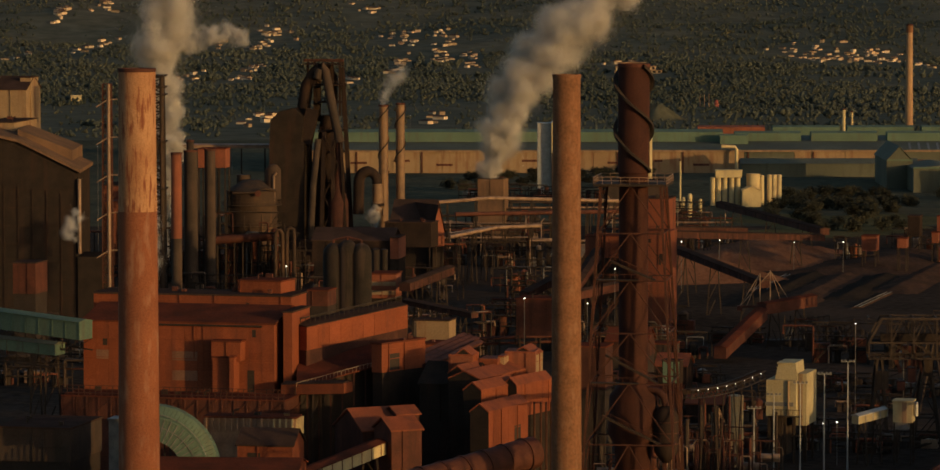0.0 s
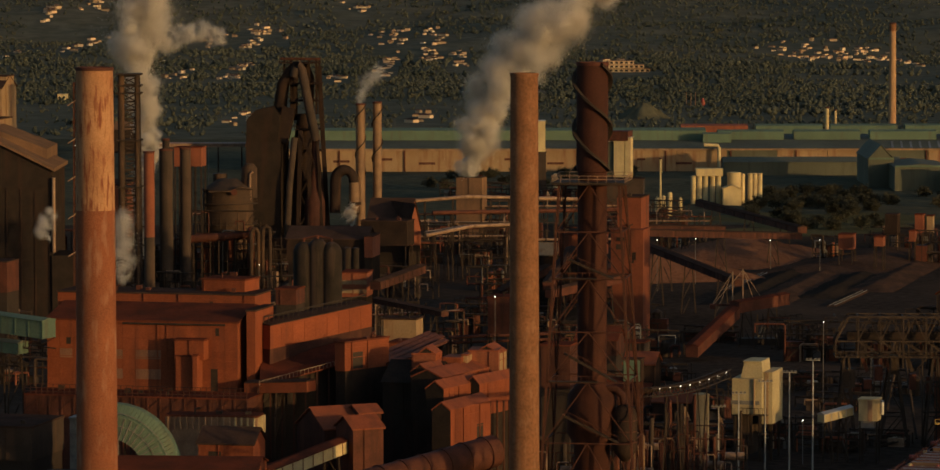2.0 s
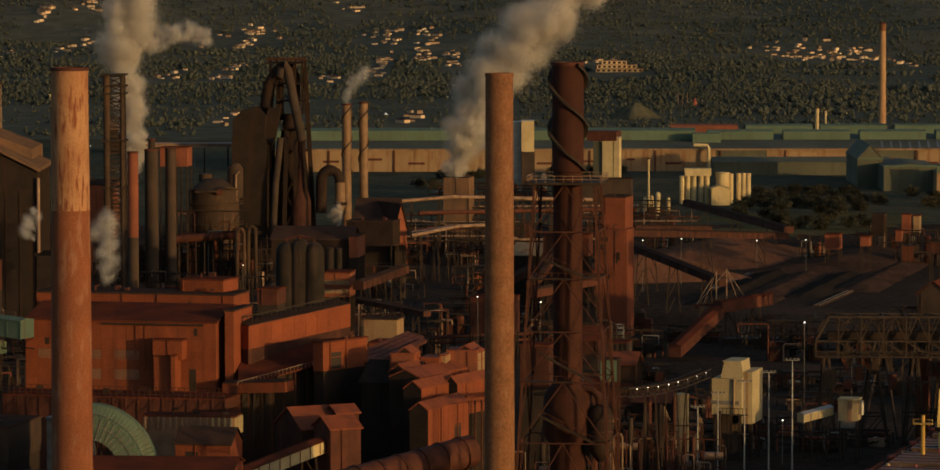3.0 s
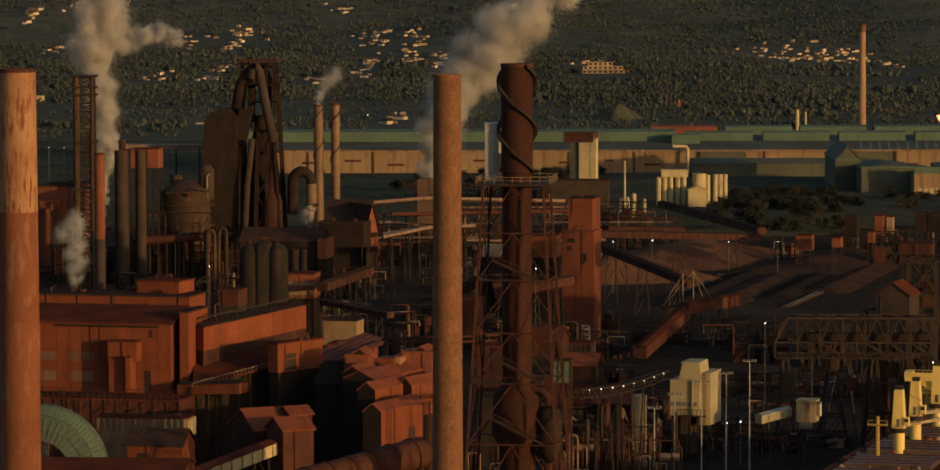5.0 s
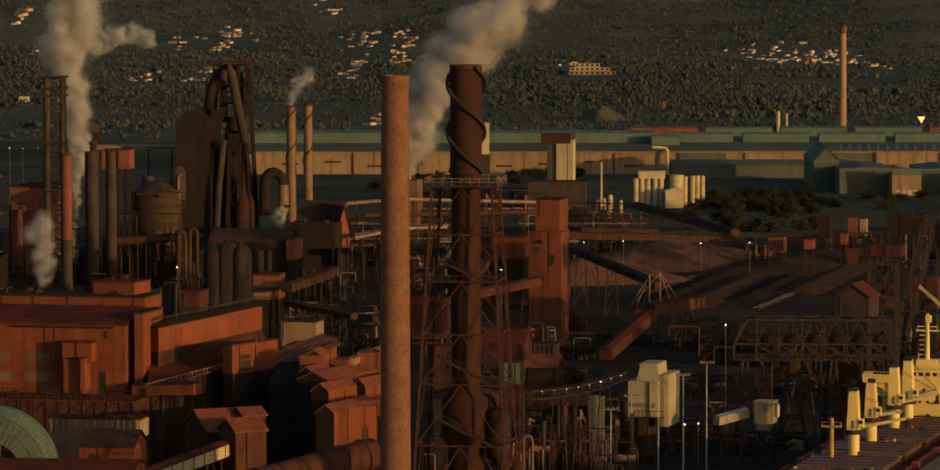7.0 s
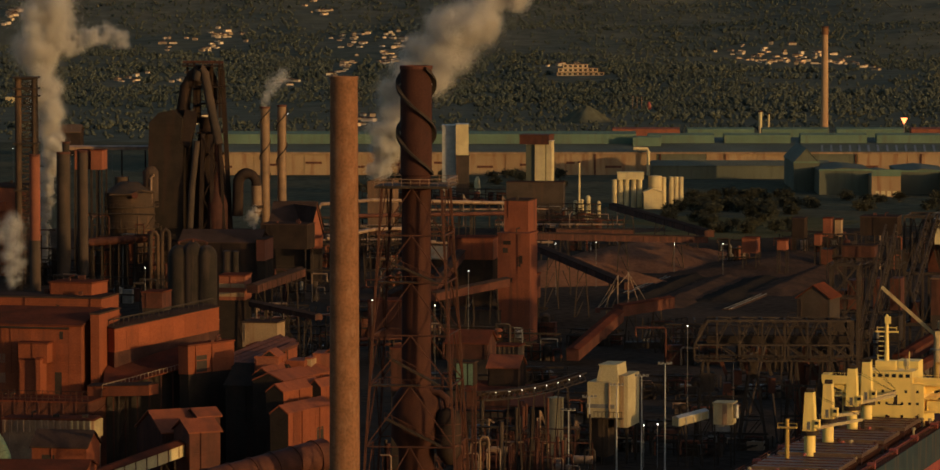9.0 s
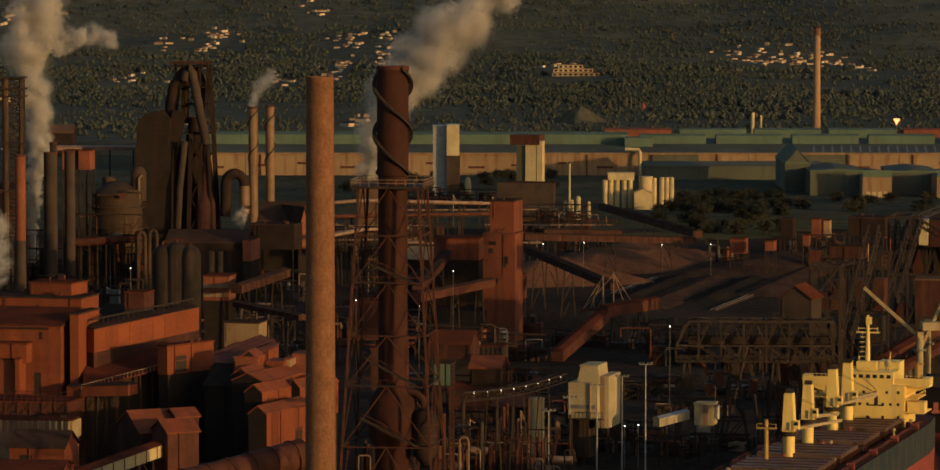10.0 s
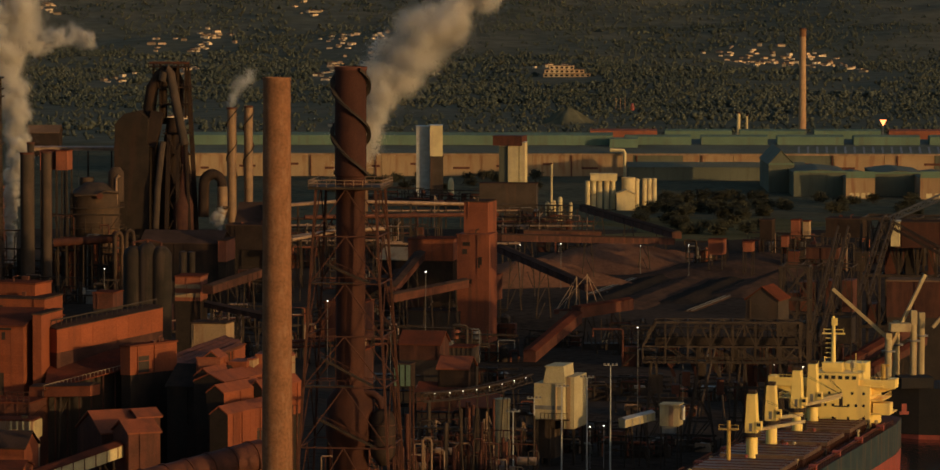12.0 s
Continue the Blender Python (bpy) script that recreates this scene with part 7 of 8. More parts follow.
    for k in range(30):
        wl.beam((-14 + k * 28 / 29, 0.8, dk + h1 + 1.3), (-14 + k * 28 / 29, 0.8, dk + h1 + 1.9), 0.06)
    wl.beam((-14, 0.8, dk + h1 + 1.9), (14, 0.8, dk + h1 + 1.9), 0.07)
    part("wing_rail", wl, M_CREAM, ob)
    for px, hh in ((-2.2, 3.4), (4.9, 4.2), (6.4, 2.6), (-3.6, 2.2)):
        part("aerial", MB().tube([(px, 4, zt), (px, 4, zt + hh)], 0.1, 6), M_CREAM, ob)
    part("crosstree", MB().beam((-2.6, 5, 30.96), (1.8, 5, 30.96), 0.16).beam((-2.6, 5, 29.89), (-2.6, 5, 31.23), 0.12).beam((1.8, 5, 29.89), (1.8, 5, 31.23), 0.12), M_CREAM, ob)
    fm = new("foremast")
    fm.parent = ob
    fm.location = (-4.6, -84, dk)
    part("post", MB().tube([(0, 0, 0), (0, 0, 10.5)], [0.5, 0.4], 10), M_YELLOW, fm)
    part("lamp_platform", MB().box(0, 0, 8.6, 4.0, 1.4, 0.3).beam((-2, 0, 9.6), (2, 0, 9.6), 0.12).beam((-2, 0, 8.6), (-2, 0, 9.6), 0.12).beam((2, 0, 8.6), (2, 0, 9.6), 0.12), M_YELLOW, fm)


bulk_carrier()


def black_ship():
    a = (162.3, 1038.48, -3)
    ob = thing("black_hulled_ship", a[0], a[1], 0, "moored black-hulled cargo ship with pale crane posts", "ship", rot=6)
    dk = 9.5
    for nm, z0, z1, ma in (("hull", -1.9, dk, M_BLACKHULL), ("boot_top", -6.0, -1.9, M_BOOT)):
        mb = MB()
        st = ((0, 0.06), (7, 0.55), (20, 0.95), (40, 1), (150, 1))
        for xx, f in st:
            rake = -3.0 * (z1 + 6) / 15 if xx == 0 else 0
            for s in (-1, 1):
                mb.v += [(xx + (rake if z0 > -2 else rake * 0.4), 13 + s * 13 * f, z0), (xx + rake, 13 + s * 13 * f, z1)]
        for i in range(len(st) - 1):
            p, q = i * 4, i * 4 + 4
            mb.f += [(p, q, q + 1, p + 1), (p + 2, p + 3, q + 3, q + 2), (p + 1, q + 1, q + 3, p + 3)]
        mb.f += [(0, 1, 3, 2), (16, 18, 19, 17)]
        part(nm, mb, ma, ob)
    for i, xx in enumerate((0.6, 3.6, 6.8, 9.8, 22, 30)):
        h = (11.5, 13, 15, 16, 15, 14)[i]
        part("crane_post", MB().tube([(xx, 12 + (i % 2) * 5, dk), (xx, 12 + (i % 2) * 5, dk + h)], 0.85, 16), M_SHIPPOST, ob, smooth=40)
        part("slew_platform", MB().tube([(xx, 12 + (i % 2) * 5, dk + h * 0.72), (xx, 12 + (i % 2) * 5, dk + h * 0.72 + 0.4)], 1.7, 14), M_GREYSTEEL, ob)
        part("post_head", MB().box(xx, 12 + (i % 2) * 5, dk + h, 1.5, 1.8, 1.4 + (i % 3)), M_SHIPPOST, ob)
    part("deck_house", MB().box(6.5, 9, dk, 8, 8, 2.6), M_BLACKHULL, ob)
    part("winch_house", MB().box(3.0, 10, dk + 13.5, 5.0, 3, 2.0), M_SHIPPOST, ob)
    for p, q in (((1.8, 13, dk + 10.5), (-12.5, 16, dk + 23.5)), ((0.8, 12, dk + 9), (10, 14, dk + 27)), ((12, 14, dk + 14), (26, 14, dk + 30))):
        part("jib", MB().beam(p, q, 0.7, 0.8), M_SHIPPOST, ob)
    dr = MB()
    for i in range(40):
        dr.beam((1 + i * 1.5, 0.8 if i > 13 else 9 - i * 0.6, dk), (1 + i * 1.5, 0.8 if i > 13 else 9 - i * 0.6, dk + 1.3), 0.12)
    part("deck_rail", dr, M_BLACKSTEEL, ob)
    part("anchor", MB().box(3.2, 5.2, 3.4, 1.2, 0.6, 2.4).box(3.2, 5.1, 3.2, 2.2, 0.6, 0.7), M_BOOT, ob)


black_ship()


# ---- ore unloading gear and open steelwork ----
def steel_frame(name, x, y, w, d, levels, bays, label, rot=ROT, material=M_GANTRY, bar=0.27, deep=2, z0=0.0):
    """Open framing: posts on a grid, floors of beams at the given heights, and diagonals in every second bay."""
    ob = thing(name, x, y, z0, label, "steel frame", rot)
    zs = [0.0] + list(levels)
    bays = round(bays * 1.35)
    for j in range(deep):
        yy = d * j / max(1, deep - 1)
        for i in range(bays + 1):
            xx = -w / 2 + w * i / bays
            part("post", MB().beam((xx, yy, 0), (xx, yy, zs[-1]), bar), material, ob)
        for k in range(1, len(zs)):
            part("girder", MB().beam((-w / 2, yy, zs[k]), (w / 2, yy, zs[k]), bar * 0.8, bar * 1.3), material, ob)
            for i in range(bays):
                x0, x1 = -w / 2 + w * i / bays, -w / 2 + w * (i + 1) / bays
                if (i + k) % 2:
                    part("diagonal", MB().beam((x0, yy, zs[k - 1]), (x1, yy, zs[k]), bar * 0.6), material, ob)
                else:
                    part("diagonal", MB().beam((x1, yy, zs[k - 1]), (x0, yy, zs[k]), bar * 0.6), material, ob)
    for k in range(1, len(zs)):
        for i in range(bays + 1):
            xx = -w / 2 + w * i / bays
            part("crossbeam", MB().beam((xx, 0, zs[k]), (xx, d, zs[k]), bar * 0.7), material, ob)
    rnd = random.Random(int(w * 10))
    for k in range(1, len(zs)):
        for i in range(bays):
            if rnd.random() < 0.7:
                x0 = -w / 2 + w * (i + 0.5) / bays
                part("machine_box", MB().box(x0 + rnd.uniform(-1, 1), d * 0.5, zs[k - 1] + 0.3, w / bays * rnd.uniform(0.3, 0.75), d * 0.6, (zs[k] - zs[k - 1]) * rnd.uniform(0.35, 0.8)), rnd.choice((M_SOOT, M_BLACKSTEEL, M_RUST, M_SOOT)), ob)
    for i in range(bays):
        x0, x1 = -w / 2 + w * i / bays, -w / 2 + w * (i + 1) / bays
        xm = (x0 + x1) / 2
        part("top_web", MB().beam((x0, 0, zs[-2]), (xm, 0, zs[-1]), bar * 0.6).beam((xm, 0, zs[-1]), (x1, 0, zs[-2]), bar * 0.6), material, ob)
    return ob


def truss_bridge():
    """Deep braced conveyor bridge on splayed legs, with a lower floor, walkway rail and machinery inside."""
    ob = thing("ore_transfer_bridge", 117.5, 994, 0, "dark braced steel bridge of the ore transfer line on splayed legs", "steel frame", rot=-2)
    x0, x1, zt, zb, d = -18.0, 18.4, 30.0, 20.8, 8.0
    n = 7
    for yy in (0, d):
        part("chord", MB().beam((x0 + 3, yy, zt), (x1, yy, zt), 0.42, 0.5), M_GANTRY, ob)
        part("chord", MB().beam((x0, yy, zb), (x1, yy, zb), 0.42, 0.5), M_GANTRY, ob)
        part("chord", MB().beam((x0, yy, zb + 3.6), (x0 + 3, yy, zt), 0.5), M_GANTRY, ob)
        part("girt", MB().beam((x0, yy, zb + 3.6), (x1, yy, zb + 3.6), 0.3, 0.4), M_GANTRY, ob)
        for i in range(n + 1):
            xx = x0 + (x1 - x0) * i / n
            part("post", MB().beam((xx, yy, zb), (xx, yy, zt if i else zb + 3.6), 0.34), M_GANTRY, ob)
        for i in range(1, n):
            a, b = x0 + (x1 - x0) * i / n, x0 + (x1 - x0) * (i + 1) / n
            m = (a + b) / 2
            part("diagonal", MB().beam((a, yy, zb + 3.6), (m, yy, zt), 0.25), M_GANTRY, ob)
            part("diagonal", MB().beam((m, yy, zt), (b, yy, zb + 3.6), 0.25), M_GANTRY, ob)
            part("diagonal", MB().beam((a, yy, zb + 3.6), (b, yy, zb), 0.26), M_GANTRY, ob)
    for i in range(n + 1):
        xx = x0 + (x1 - x0) * i / n
        part("crossbeam", MB().beam((xx, 0, zb), (xx, d, zb), 0.35).beam((xx, 0, zt), (xx, d, zt), 0.35), M_GANTRY, ob)
    part("deck_plate", MB().box(0.2, d / 2, zb + 3.4, x1 - x0 - 1, d - 1, 0.25), M_PITCH, ob)
    part("belt_housing", MB().box(1, d / 2, zb + 3.7, x1 - x0 - 4, 2.6, 1.8), M_PITCH, ob)
    rl = MB()
    for i in range(31):
        xx = x0 + (x1 - x0) * i / 30
        rl.beam((xx, -0.5, zb), (xx, -0.5, zb + 1.3), 0.12)
    rl.beam((x0, -0.5, zb + 1.3), (x1, -0.5, zb + 1.3), 0.14).beam((x0, -0.5, zb + 0.7), (x1, -0.5, zb + 0.7), 0.1).box(0.2, -0.4, zb - 0.2, x1 - x0, 1.2, 0.2)
    part("walkway_rail", rl, M_GANTRY, ob)
    rnd = random.Random(5)
    for i in range(9):
        part("machine_box", MB().box(x0 + 3 + i * 3.9 + rnd.uniform(-1, 1), d * 0.5, zb - rnd.uniform(3, 9), rnd.uniform(1.4, 3.2), d * 0.5, rnd.uniform(2, 4.5)), rnd.choice((M_SOOT, M_RUST, M_BLACKSTEEL, M_BROWNSTEEL)), ob)
    for xx, sp in ((-15.5, 2.2), (-4.5, 3.4), (5, 2.4), (11.5, 2.0), (17.5, 1.2)):
        for yy in (0, d):
            for sgn in (-1, 1):
                part("leg", MB().beam((xx + sgn * 0.5, yy, zb), (xx + sgn * sp, yy, 0), 0.5), M_GANTRY, ob)
            part("leg_tie", MB().beam((xx - sp * 0.7, yy, 7), (xx + sp * 0.7, yy, 7), 0.3).beam((xx - sp * 0.45, yy, 14), (xx + sp * 0.45, yy, 14), 0.3).beam((xx - sp, yy, 0), (xx + sp * 0.7, yy, 7), 0.25).beam((xx + sp * 0.7, yy, 7), (xx - sp * 0.45, yy, 14), 0.25), M_GANTRY, ob)
    for i in range(1, n):
        a, b = x0 + (x1 - x0) * i / n, x0 + (x1 - x0) * (i + 1) / n
        part("roof_brace", MB().beam((a, 0, zt), (b, d, zt), 0.2), M_GANTRY, ob)
        part("roof_brace", MB().beam((a, d, zt), (b, 0, zt), 0.2), M_GANTRY, ob)
        part("chute", MB().beam((a + 1, 1.5, zb - 0.3), (a + 2.2, 1.5, zb - 3.5), 0.8), rnd.choice((M_SOOT, M_RUST, M_GANTRY)), ob)
    for zz in (8, 15):
        part("low_girder", MB().beam((2, 0, zz), (x1, 0, zz), 0.4, 0.5), M_GANTRY, ob)
    for i in range(5):
        a = 2 + i * 3.3
        part("low_post", MB().beam((a, 0, 0), (a, 0, zb), 0.3), M_GANTRY, ob)
        part("low_brace", MB().beam((a, 0, 0), (a + 3.3, 0, 8), 0.2).beam((a + 3.3, 0, 8), (a, 0, 15), 0.2), M_GANTRY, ob)
    return ob


truss_bridge()
lattice_post("braced_bridge_tower", 138.2, 1040, 39.5, 6.6, 6.6, "dark braced steel tower behind the ore bridge", M_GANTRY, bays=5, bar=0.4, rot=-10)
x, y, z, w, h = (145.66, 1075, 7.41, 18.16, 29.25)
steel_frame("unloader_tower", x, y, w, 12, [9, 17, 25, z + h], 3, "tall dark open steel unloader tower")
x, y, z, w, h = (127.6, 1004, 29.0, 7.8, 5.0)
hall("gabled_transfer_house", x, y, z + 0.3, w, h, 9, "brown gabled transfer house on the open frame", M_SOOT, M_REDDUST, rot=-20, ridge=3.0, ridge_along="y")
x, y, z, w, h = (176.9, 1180, -3.55, 23.03, 45.25)
steel_frame("unloader_tower", x, y, w * 0.9, 14, [12, 26, z + h], 3, "tall dark open steel unloader tower", bar=0.6)
x, y, z, w, h = (181.11, 1170, 34.42, 15.67, 6.82)
hall("unloader_house", x + 2, y, z, w, h, 9, "rust brown machine house of the unloader", M_DARKRUST, M_DARKROOF, rot=-10)
x, y, z, w, h = (174.72, 1168, 35.04, 2.33, 6.66)
hall("unloader_cab", x, y, z, w, h, 3, "white cab of the unloader", M_WHITE, M_GALV, rot=-10)
x, y, z, w, h = (180.44, 1150, 17.28, 19.27, 9.6)
hall("receiving_hopper", x, y, z, w, h, 10, "red brown receiving hopper under the unloader", M_DARKRUST, M_TANROOF, rot=-10, base=M_BLACKSTEEL)


def boom(name, p, q, w, label, material=M_GANTRY, n=14, bar=0.3):
    p, q = Vector(p), Vector(q)
    ob = thing(name, *p, label, "boom")
    d = q - p
    side = Vector((d.y, -d.x, 0))
    side = side.normalized() if side.length > 0.5 else Vector((1, 0, 0))
    up = side.cross(d).normalized()
    if up.z < 0:
        up = -up
    for a, b in ((-1, -1), (1, -1), (1, 1), (-1, 1)):
        o = side * (a * w / 2) + up * (b * w / 2)
        part("chord", MB().beam(o, o + d, bar), material, ob)
    for i in range(n):
        f0, f1 = d * (i / n), d * ((i + 1) / n)
        s = 1 if i % 2 else -1
        for e in (-1, 1):
            part("lacing", MB().beam(f0 + side * (e * w / 2) + up * (s * w / 2), f1 + side * (e * w / 2) + up * (-s * w / 2), bar * 0.6), material, ob)
    return ob


boom("unloader_boom", (161.7, 1120, 24.62), (172.29, 1160, 42.88), 2.6, "brown latticed luffing boom of the unloader", n=18, bar=0.4)
boom("unloader_boom", (172.29, 1160, 42.88), (187.38, 1150, 50.61), 1.4, "pale latticed stay boom of the unloader", M_GREYSTEEL, n=14)
boom("unloader_boom", (143.6, 1050, 20.5), (153.2, 1080, 45.5), 2.6, "dark latticed boom beside the frame", n=16, bar=0.45)
boom("unloader_boom", (172.3, 1160, 41.91), (188.34, 1150, 33.32), 1.6, "brown latticed back boom", n=12)
for p, q in (((111.49, 1020, 13.12), (117.25, 1035, 21.68)), ((113.36, 1015, 11.51), (118.69, 1035, 20.96)), ((121.84, 1015, 11.53), (119.15, 1030, 16.4))):
    pipe_run("inclined_strut", [(p[0] - 2, p[1] - 6, 0), q], 0.35, "brown inclined strut of the loading gear", M_GANTRY, seg=8, group="inclined struts")
gallery("red_quay_conveyor", (155.15, 1080, 11.12), (171.66, 1110, 16.18), 3.4, 2.2, "rust red inclined quay conveyor", M_RUST, M_REDDUST, posts=2)
gallery("red_quay_conveyor", (157.26, 1070, 9.44), (175.26, 1100, 14.82), 2.6, 1.8, "rust red inclined quay conveyor", M_RUST, M_REDDUST, posts=2)
x, y, z, w, h = (124.5, 1000, 16.36, 3.08, 3.63)
hall("red_switch_hut", x, y, 0, w, z + h, 4, "small red switch hut on the quay", M_BRICKRED, M_REDDUST)
for px in range(4):
    p = {0: (137.67, 1010, 18.16), 1: (131.27, 1015, 18.22), 2: (110.04, 1020, 18.4), 3: (99.95, 1035, 25.13)}[px]
    lamp(p, None, 0.3)


# ---- reclaimer with cable stays beside the red boom ----
def reclaimer():
    p = (94.09, 1240, 10.82)
    ob = thing("stacker_reclaimer", p[0], p[1], 0, "brown stacker with pale stay mast and counterweight", "stacker", rot=0)
    s = 0.17
    zb = p[2]
    for mx, my, mz in ((-3.7, 0, 20.9), (-0.6, 2, 21.6)):
        part("mast", MB().beam((mx, my, zb - 2), (mx, my, mz), 0.34), M_PIPE, ob)
    for (ax, az), (bx, bz) in (((-3.7, 20.7), (-9.5, 11.4)), ((-3.7, 20.7), (-7.4, 11.6)), ((-0.6, 21.4), (-9.3, 11.4)), ((-0.6, 21.4), (4.3, 13.8)), ((-0.6, 21.4), (2.2, 13.4))):
        part("stay", MB().beam((ax, 0.6, az), (bx, 0.6, bz), 0.17), M_PIPE, ob)
    part("counter_arm", MB().beam((-9.6, 0, zb + 0.5), (2.2, 0, zb + 0.6), 0.5, 0.6), M_RUSTBAR, ob)
    part("counterweight", MB().box(-9.5, 0, zb - 0.6, 1.5, 1.6, 1.4), M_RUST, ob)
    fr = MB()
    for i in range(9):
        fr.beam((20 * s + i * 1.6, -1, zb - 8), (20 * s + i * 1.6, -1, zb - 2), 0.25)
    fr.beam((18 * s, -1, zb - 4), (95 * s, -1, zb - 2), 0.3).beam((18 * s, -1, zb - 8), (70 * s, -1, zb - 7), 0.3)
    part("walkway_frame", fr, M_BROWNSTEEL, ob)
    for a, b in ((30, 18), (44, 60), (36, 24), (52, 70)):
        part("leg", MB().beam((a * s, 0, zb - 5), (b * s, 2, 0), 0.4), M_GREYSTEEL, ob)
    part("bogie", MB().box(6, 0, 0, 16, 5, 1.8), M_BLACKSTEEL, ob)


reclaimer()


# ---- stockyard conveyors, sheds and clutter ----
for p, q, ww, hh, lb in (
        ((104.89, 1700, 10.12), (134.73, 1560, 9.23), 3.4, 2.2, "long dark inclined stockyard conveyor"),
        ((68.6, 1400, 19.72), (131.62, 1540, 8.5), 3, 2.0, "long dark level stockyard conveyor"),
        ((69.43, 1380, 17.7), (95.96, 1300, 11.71), 3, 2.0, "dark inclined stockyard conveyor"),
        ((22.92, 1290, 8.95), (51.5, 1330, 20.36), 3, 2.2, "dark inclined conveyor to the sampling tower"),
        ((39.06, 1290, 9.86), (58.85, 1310, 12.18), 3, 2.2, "dark conveyor into the sampling tower"),
        ((40.97, 1280, 8.57), (60.63, 1300, 9.02), 3, 2.4, "dark conveyor into the sampling tower"),
        ((-10.33, 1150, 23.39), (1.42, 1180, 25.49), 3, 2.0, "rust brown inclined conveyor"),
        ((-9.77, 1140, 20.73), (8.5, 1120, 18.88), 2.4, 1.2, "low dark conveyor across the yard"),
        ((78.38, 1560, 10.45), (107.16, 1580, 8.65), 3, 1.6, "pale dusty level conveyor")):
    gallery("yard_conveyor", p, q, ww, hh, lb, M_DARKRUST, M_DARKROOF, posts=3, ribs=10)
for bx, dd, nm, lb, wl, rf, kw in (
        ((145.17, 1500, 7.87, 5.03, 5.01), 8, "red_yard_hut", "small red clad yard hut on legs", M_BRICKRED, M_REDDUST, {}),
        ((155.66, 1490, 9.67, 3.12, 3.11), 6, "red_yard_hut", "small red clad yard hut", M_BRICKRED, M_REDDUST, {}),
        ((166.78, 1560, 8.84, 4.38, 6.95), 8, "brown_yard_block", "brown clad yard block", M_FURNACE, M_DARKROOF, {}),
        # red and tan colours of these bins carry the orange sunlight
        ((178.92, 1580, 7.87, 3.11, 6.6), 6, "lit_orange_bin", "small steel bin lit orange by the sun", M_BRICKRED, M_REDDUST, {}),
        ((183.02, 1582, 7.74, 2.24, 6.16), 5, "lit_orange_bin", "small steel bin lit orange by the sun", M_TANWALL, M_REDDUST, {}),
        ((171.32, 1530, 8.43, 2.15, 3.62), 5, "lit_orange_bin", "small steel bin lit orange by the sun", M_BRICKRED, M_REDDUST, {}),
        ((188.18, 1480, 15.41, 12.79, 6.17), 12, "brown_yard_block", "brown clad yard block", M_FURNACE, M_DARKROOF, {}),
        ((175.8, 1420, 12.52, 10.87, 3.55), 8, "brown_yard_block", "dusty brown clad yard block", M_DARKRUST, M_DARKROOF, {}),
        ((46.9, 1090, 11.72, 10.62, 3.8), 10, "red_roofed_shed", "low rusty shed with a dull red roof", M_DARKRUST, M_REDDUST, dict(ridge=3)),
        ((57.11, 1120, 8.74, 6.24, 3.13), 8, "pale_posted_shed", "open shed with pale posts", M_SOOT, M_REDDUST, dict(ribs=5)),
        ((52.39, 1030, 4.71, 11.48, 5.04), 8, "red_tin_shed", "old shed with a dull red tin roof", M_DARKRUST, M_REDDUST, dict(ridge=2)),
        ((61.68, 1330, 6.46, 12.95, 7.41), 8, "brown_bin_house", "dusty brown bin house", M_RUST, M_REDDUST, {}),
        ((49.09, 1260, 1.88, 15.77, 7.03), 9, "dark_bin_house", "dark sooty bin house", M_SOOT, M_DARKROOF, {}),
        ((-1.66, 1010, 22.46, 8.41, 5.64), 7, "pale_machine_house", "pale weathered machine house", M_TANWALL, M_DARKROOF, {}),
        ((1.11, 985, 20.47, 9.58, 4.4), 9, "rust_red_block", "rust-red block behind the works", M_RED, M_REDDUST, {}),
        ((-29.8, 1050, 28.12, 5.09, 3.66), 8, "small_red_block", "small red block behind the wing", M_RUST, M_REDDUST, {}),
        ((33.58, 930, 20.48, 6.49, 9.11), 8, "rust_red_block", "dark rust-red block behind the tower", M_DARKRUST, M_REDDUST, {}),
        ((25.37, 1180, 8.59, 11.49, 9.89), 10, "brown_bin_house", "dusty brown bin house", M_RUST, M_REDDUST, {}),
        ((-14.06, 1440, 13.8, 15.99, 8.03), 10, "dark_mill_annex", "dark annex of the gabled mill", M_FURNACE, M_DARKROOF, {}),
        ((-114.91, 1180, 20.2, 6.5, 8.24), 10, "red_pump_block", "dull red pump block", M_RUST, M_DARKROOF, {}),
        ((-77.69, 840, 16.04, 15.17, 6.49), 20, "dark_ore_shed", "dark ore shed at the works' edge", M_SOOT, M_DARKROOF, {})):
    x, y, z, w, h = bx
    if nm in ("red_yard_hut", "lit_orange_bin", "brown_yard_block", "dark_mill_annex", "brown_bin_house", "dark_bin_house") and z > 2.5:
        hut = hall(nm, x, y, z, w, h, dd, lb, wl, rf, rot=ROT, **kw)
        for lx in (-w * 0.46, w * 0.46):
            for ly in (0.4, dd - 0.4):
                part("leg", MB().beam((lx, ly, -z), (lx, ly, 0), 0.35), M_BROWNSTEEL, hut)
    elif z > 2.5:
        hall(nm, x, y, z, w, h, dd, lb, wl, rf, rot=ROT, base=M_BLACKSTEEL, **kw)
    else:
        hall(nm, x, y, 0, w, z + h, dd, lb, wl, rf, rot=ROT, **kw)


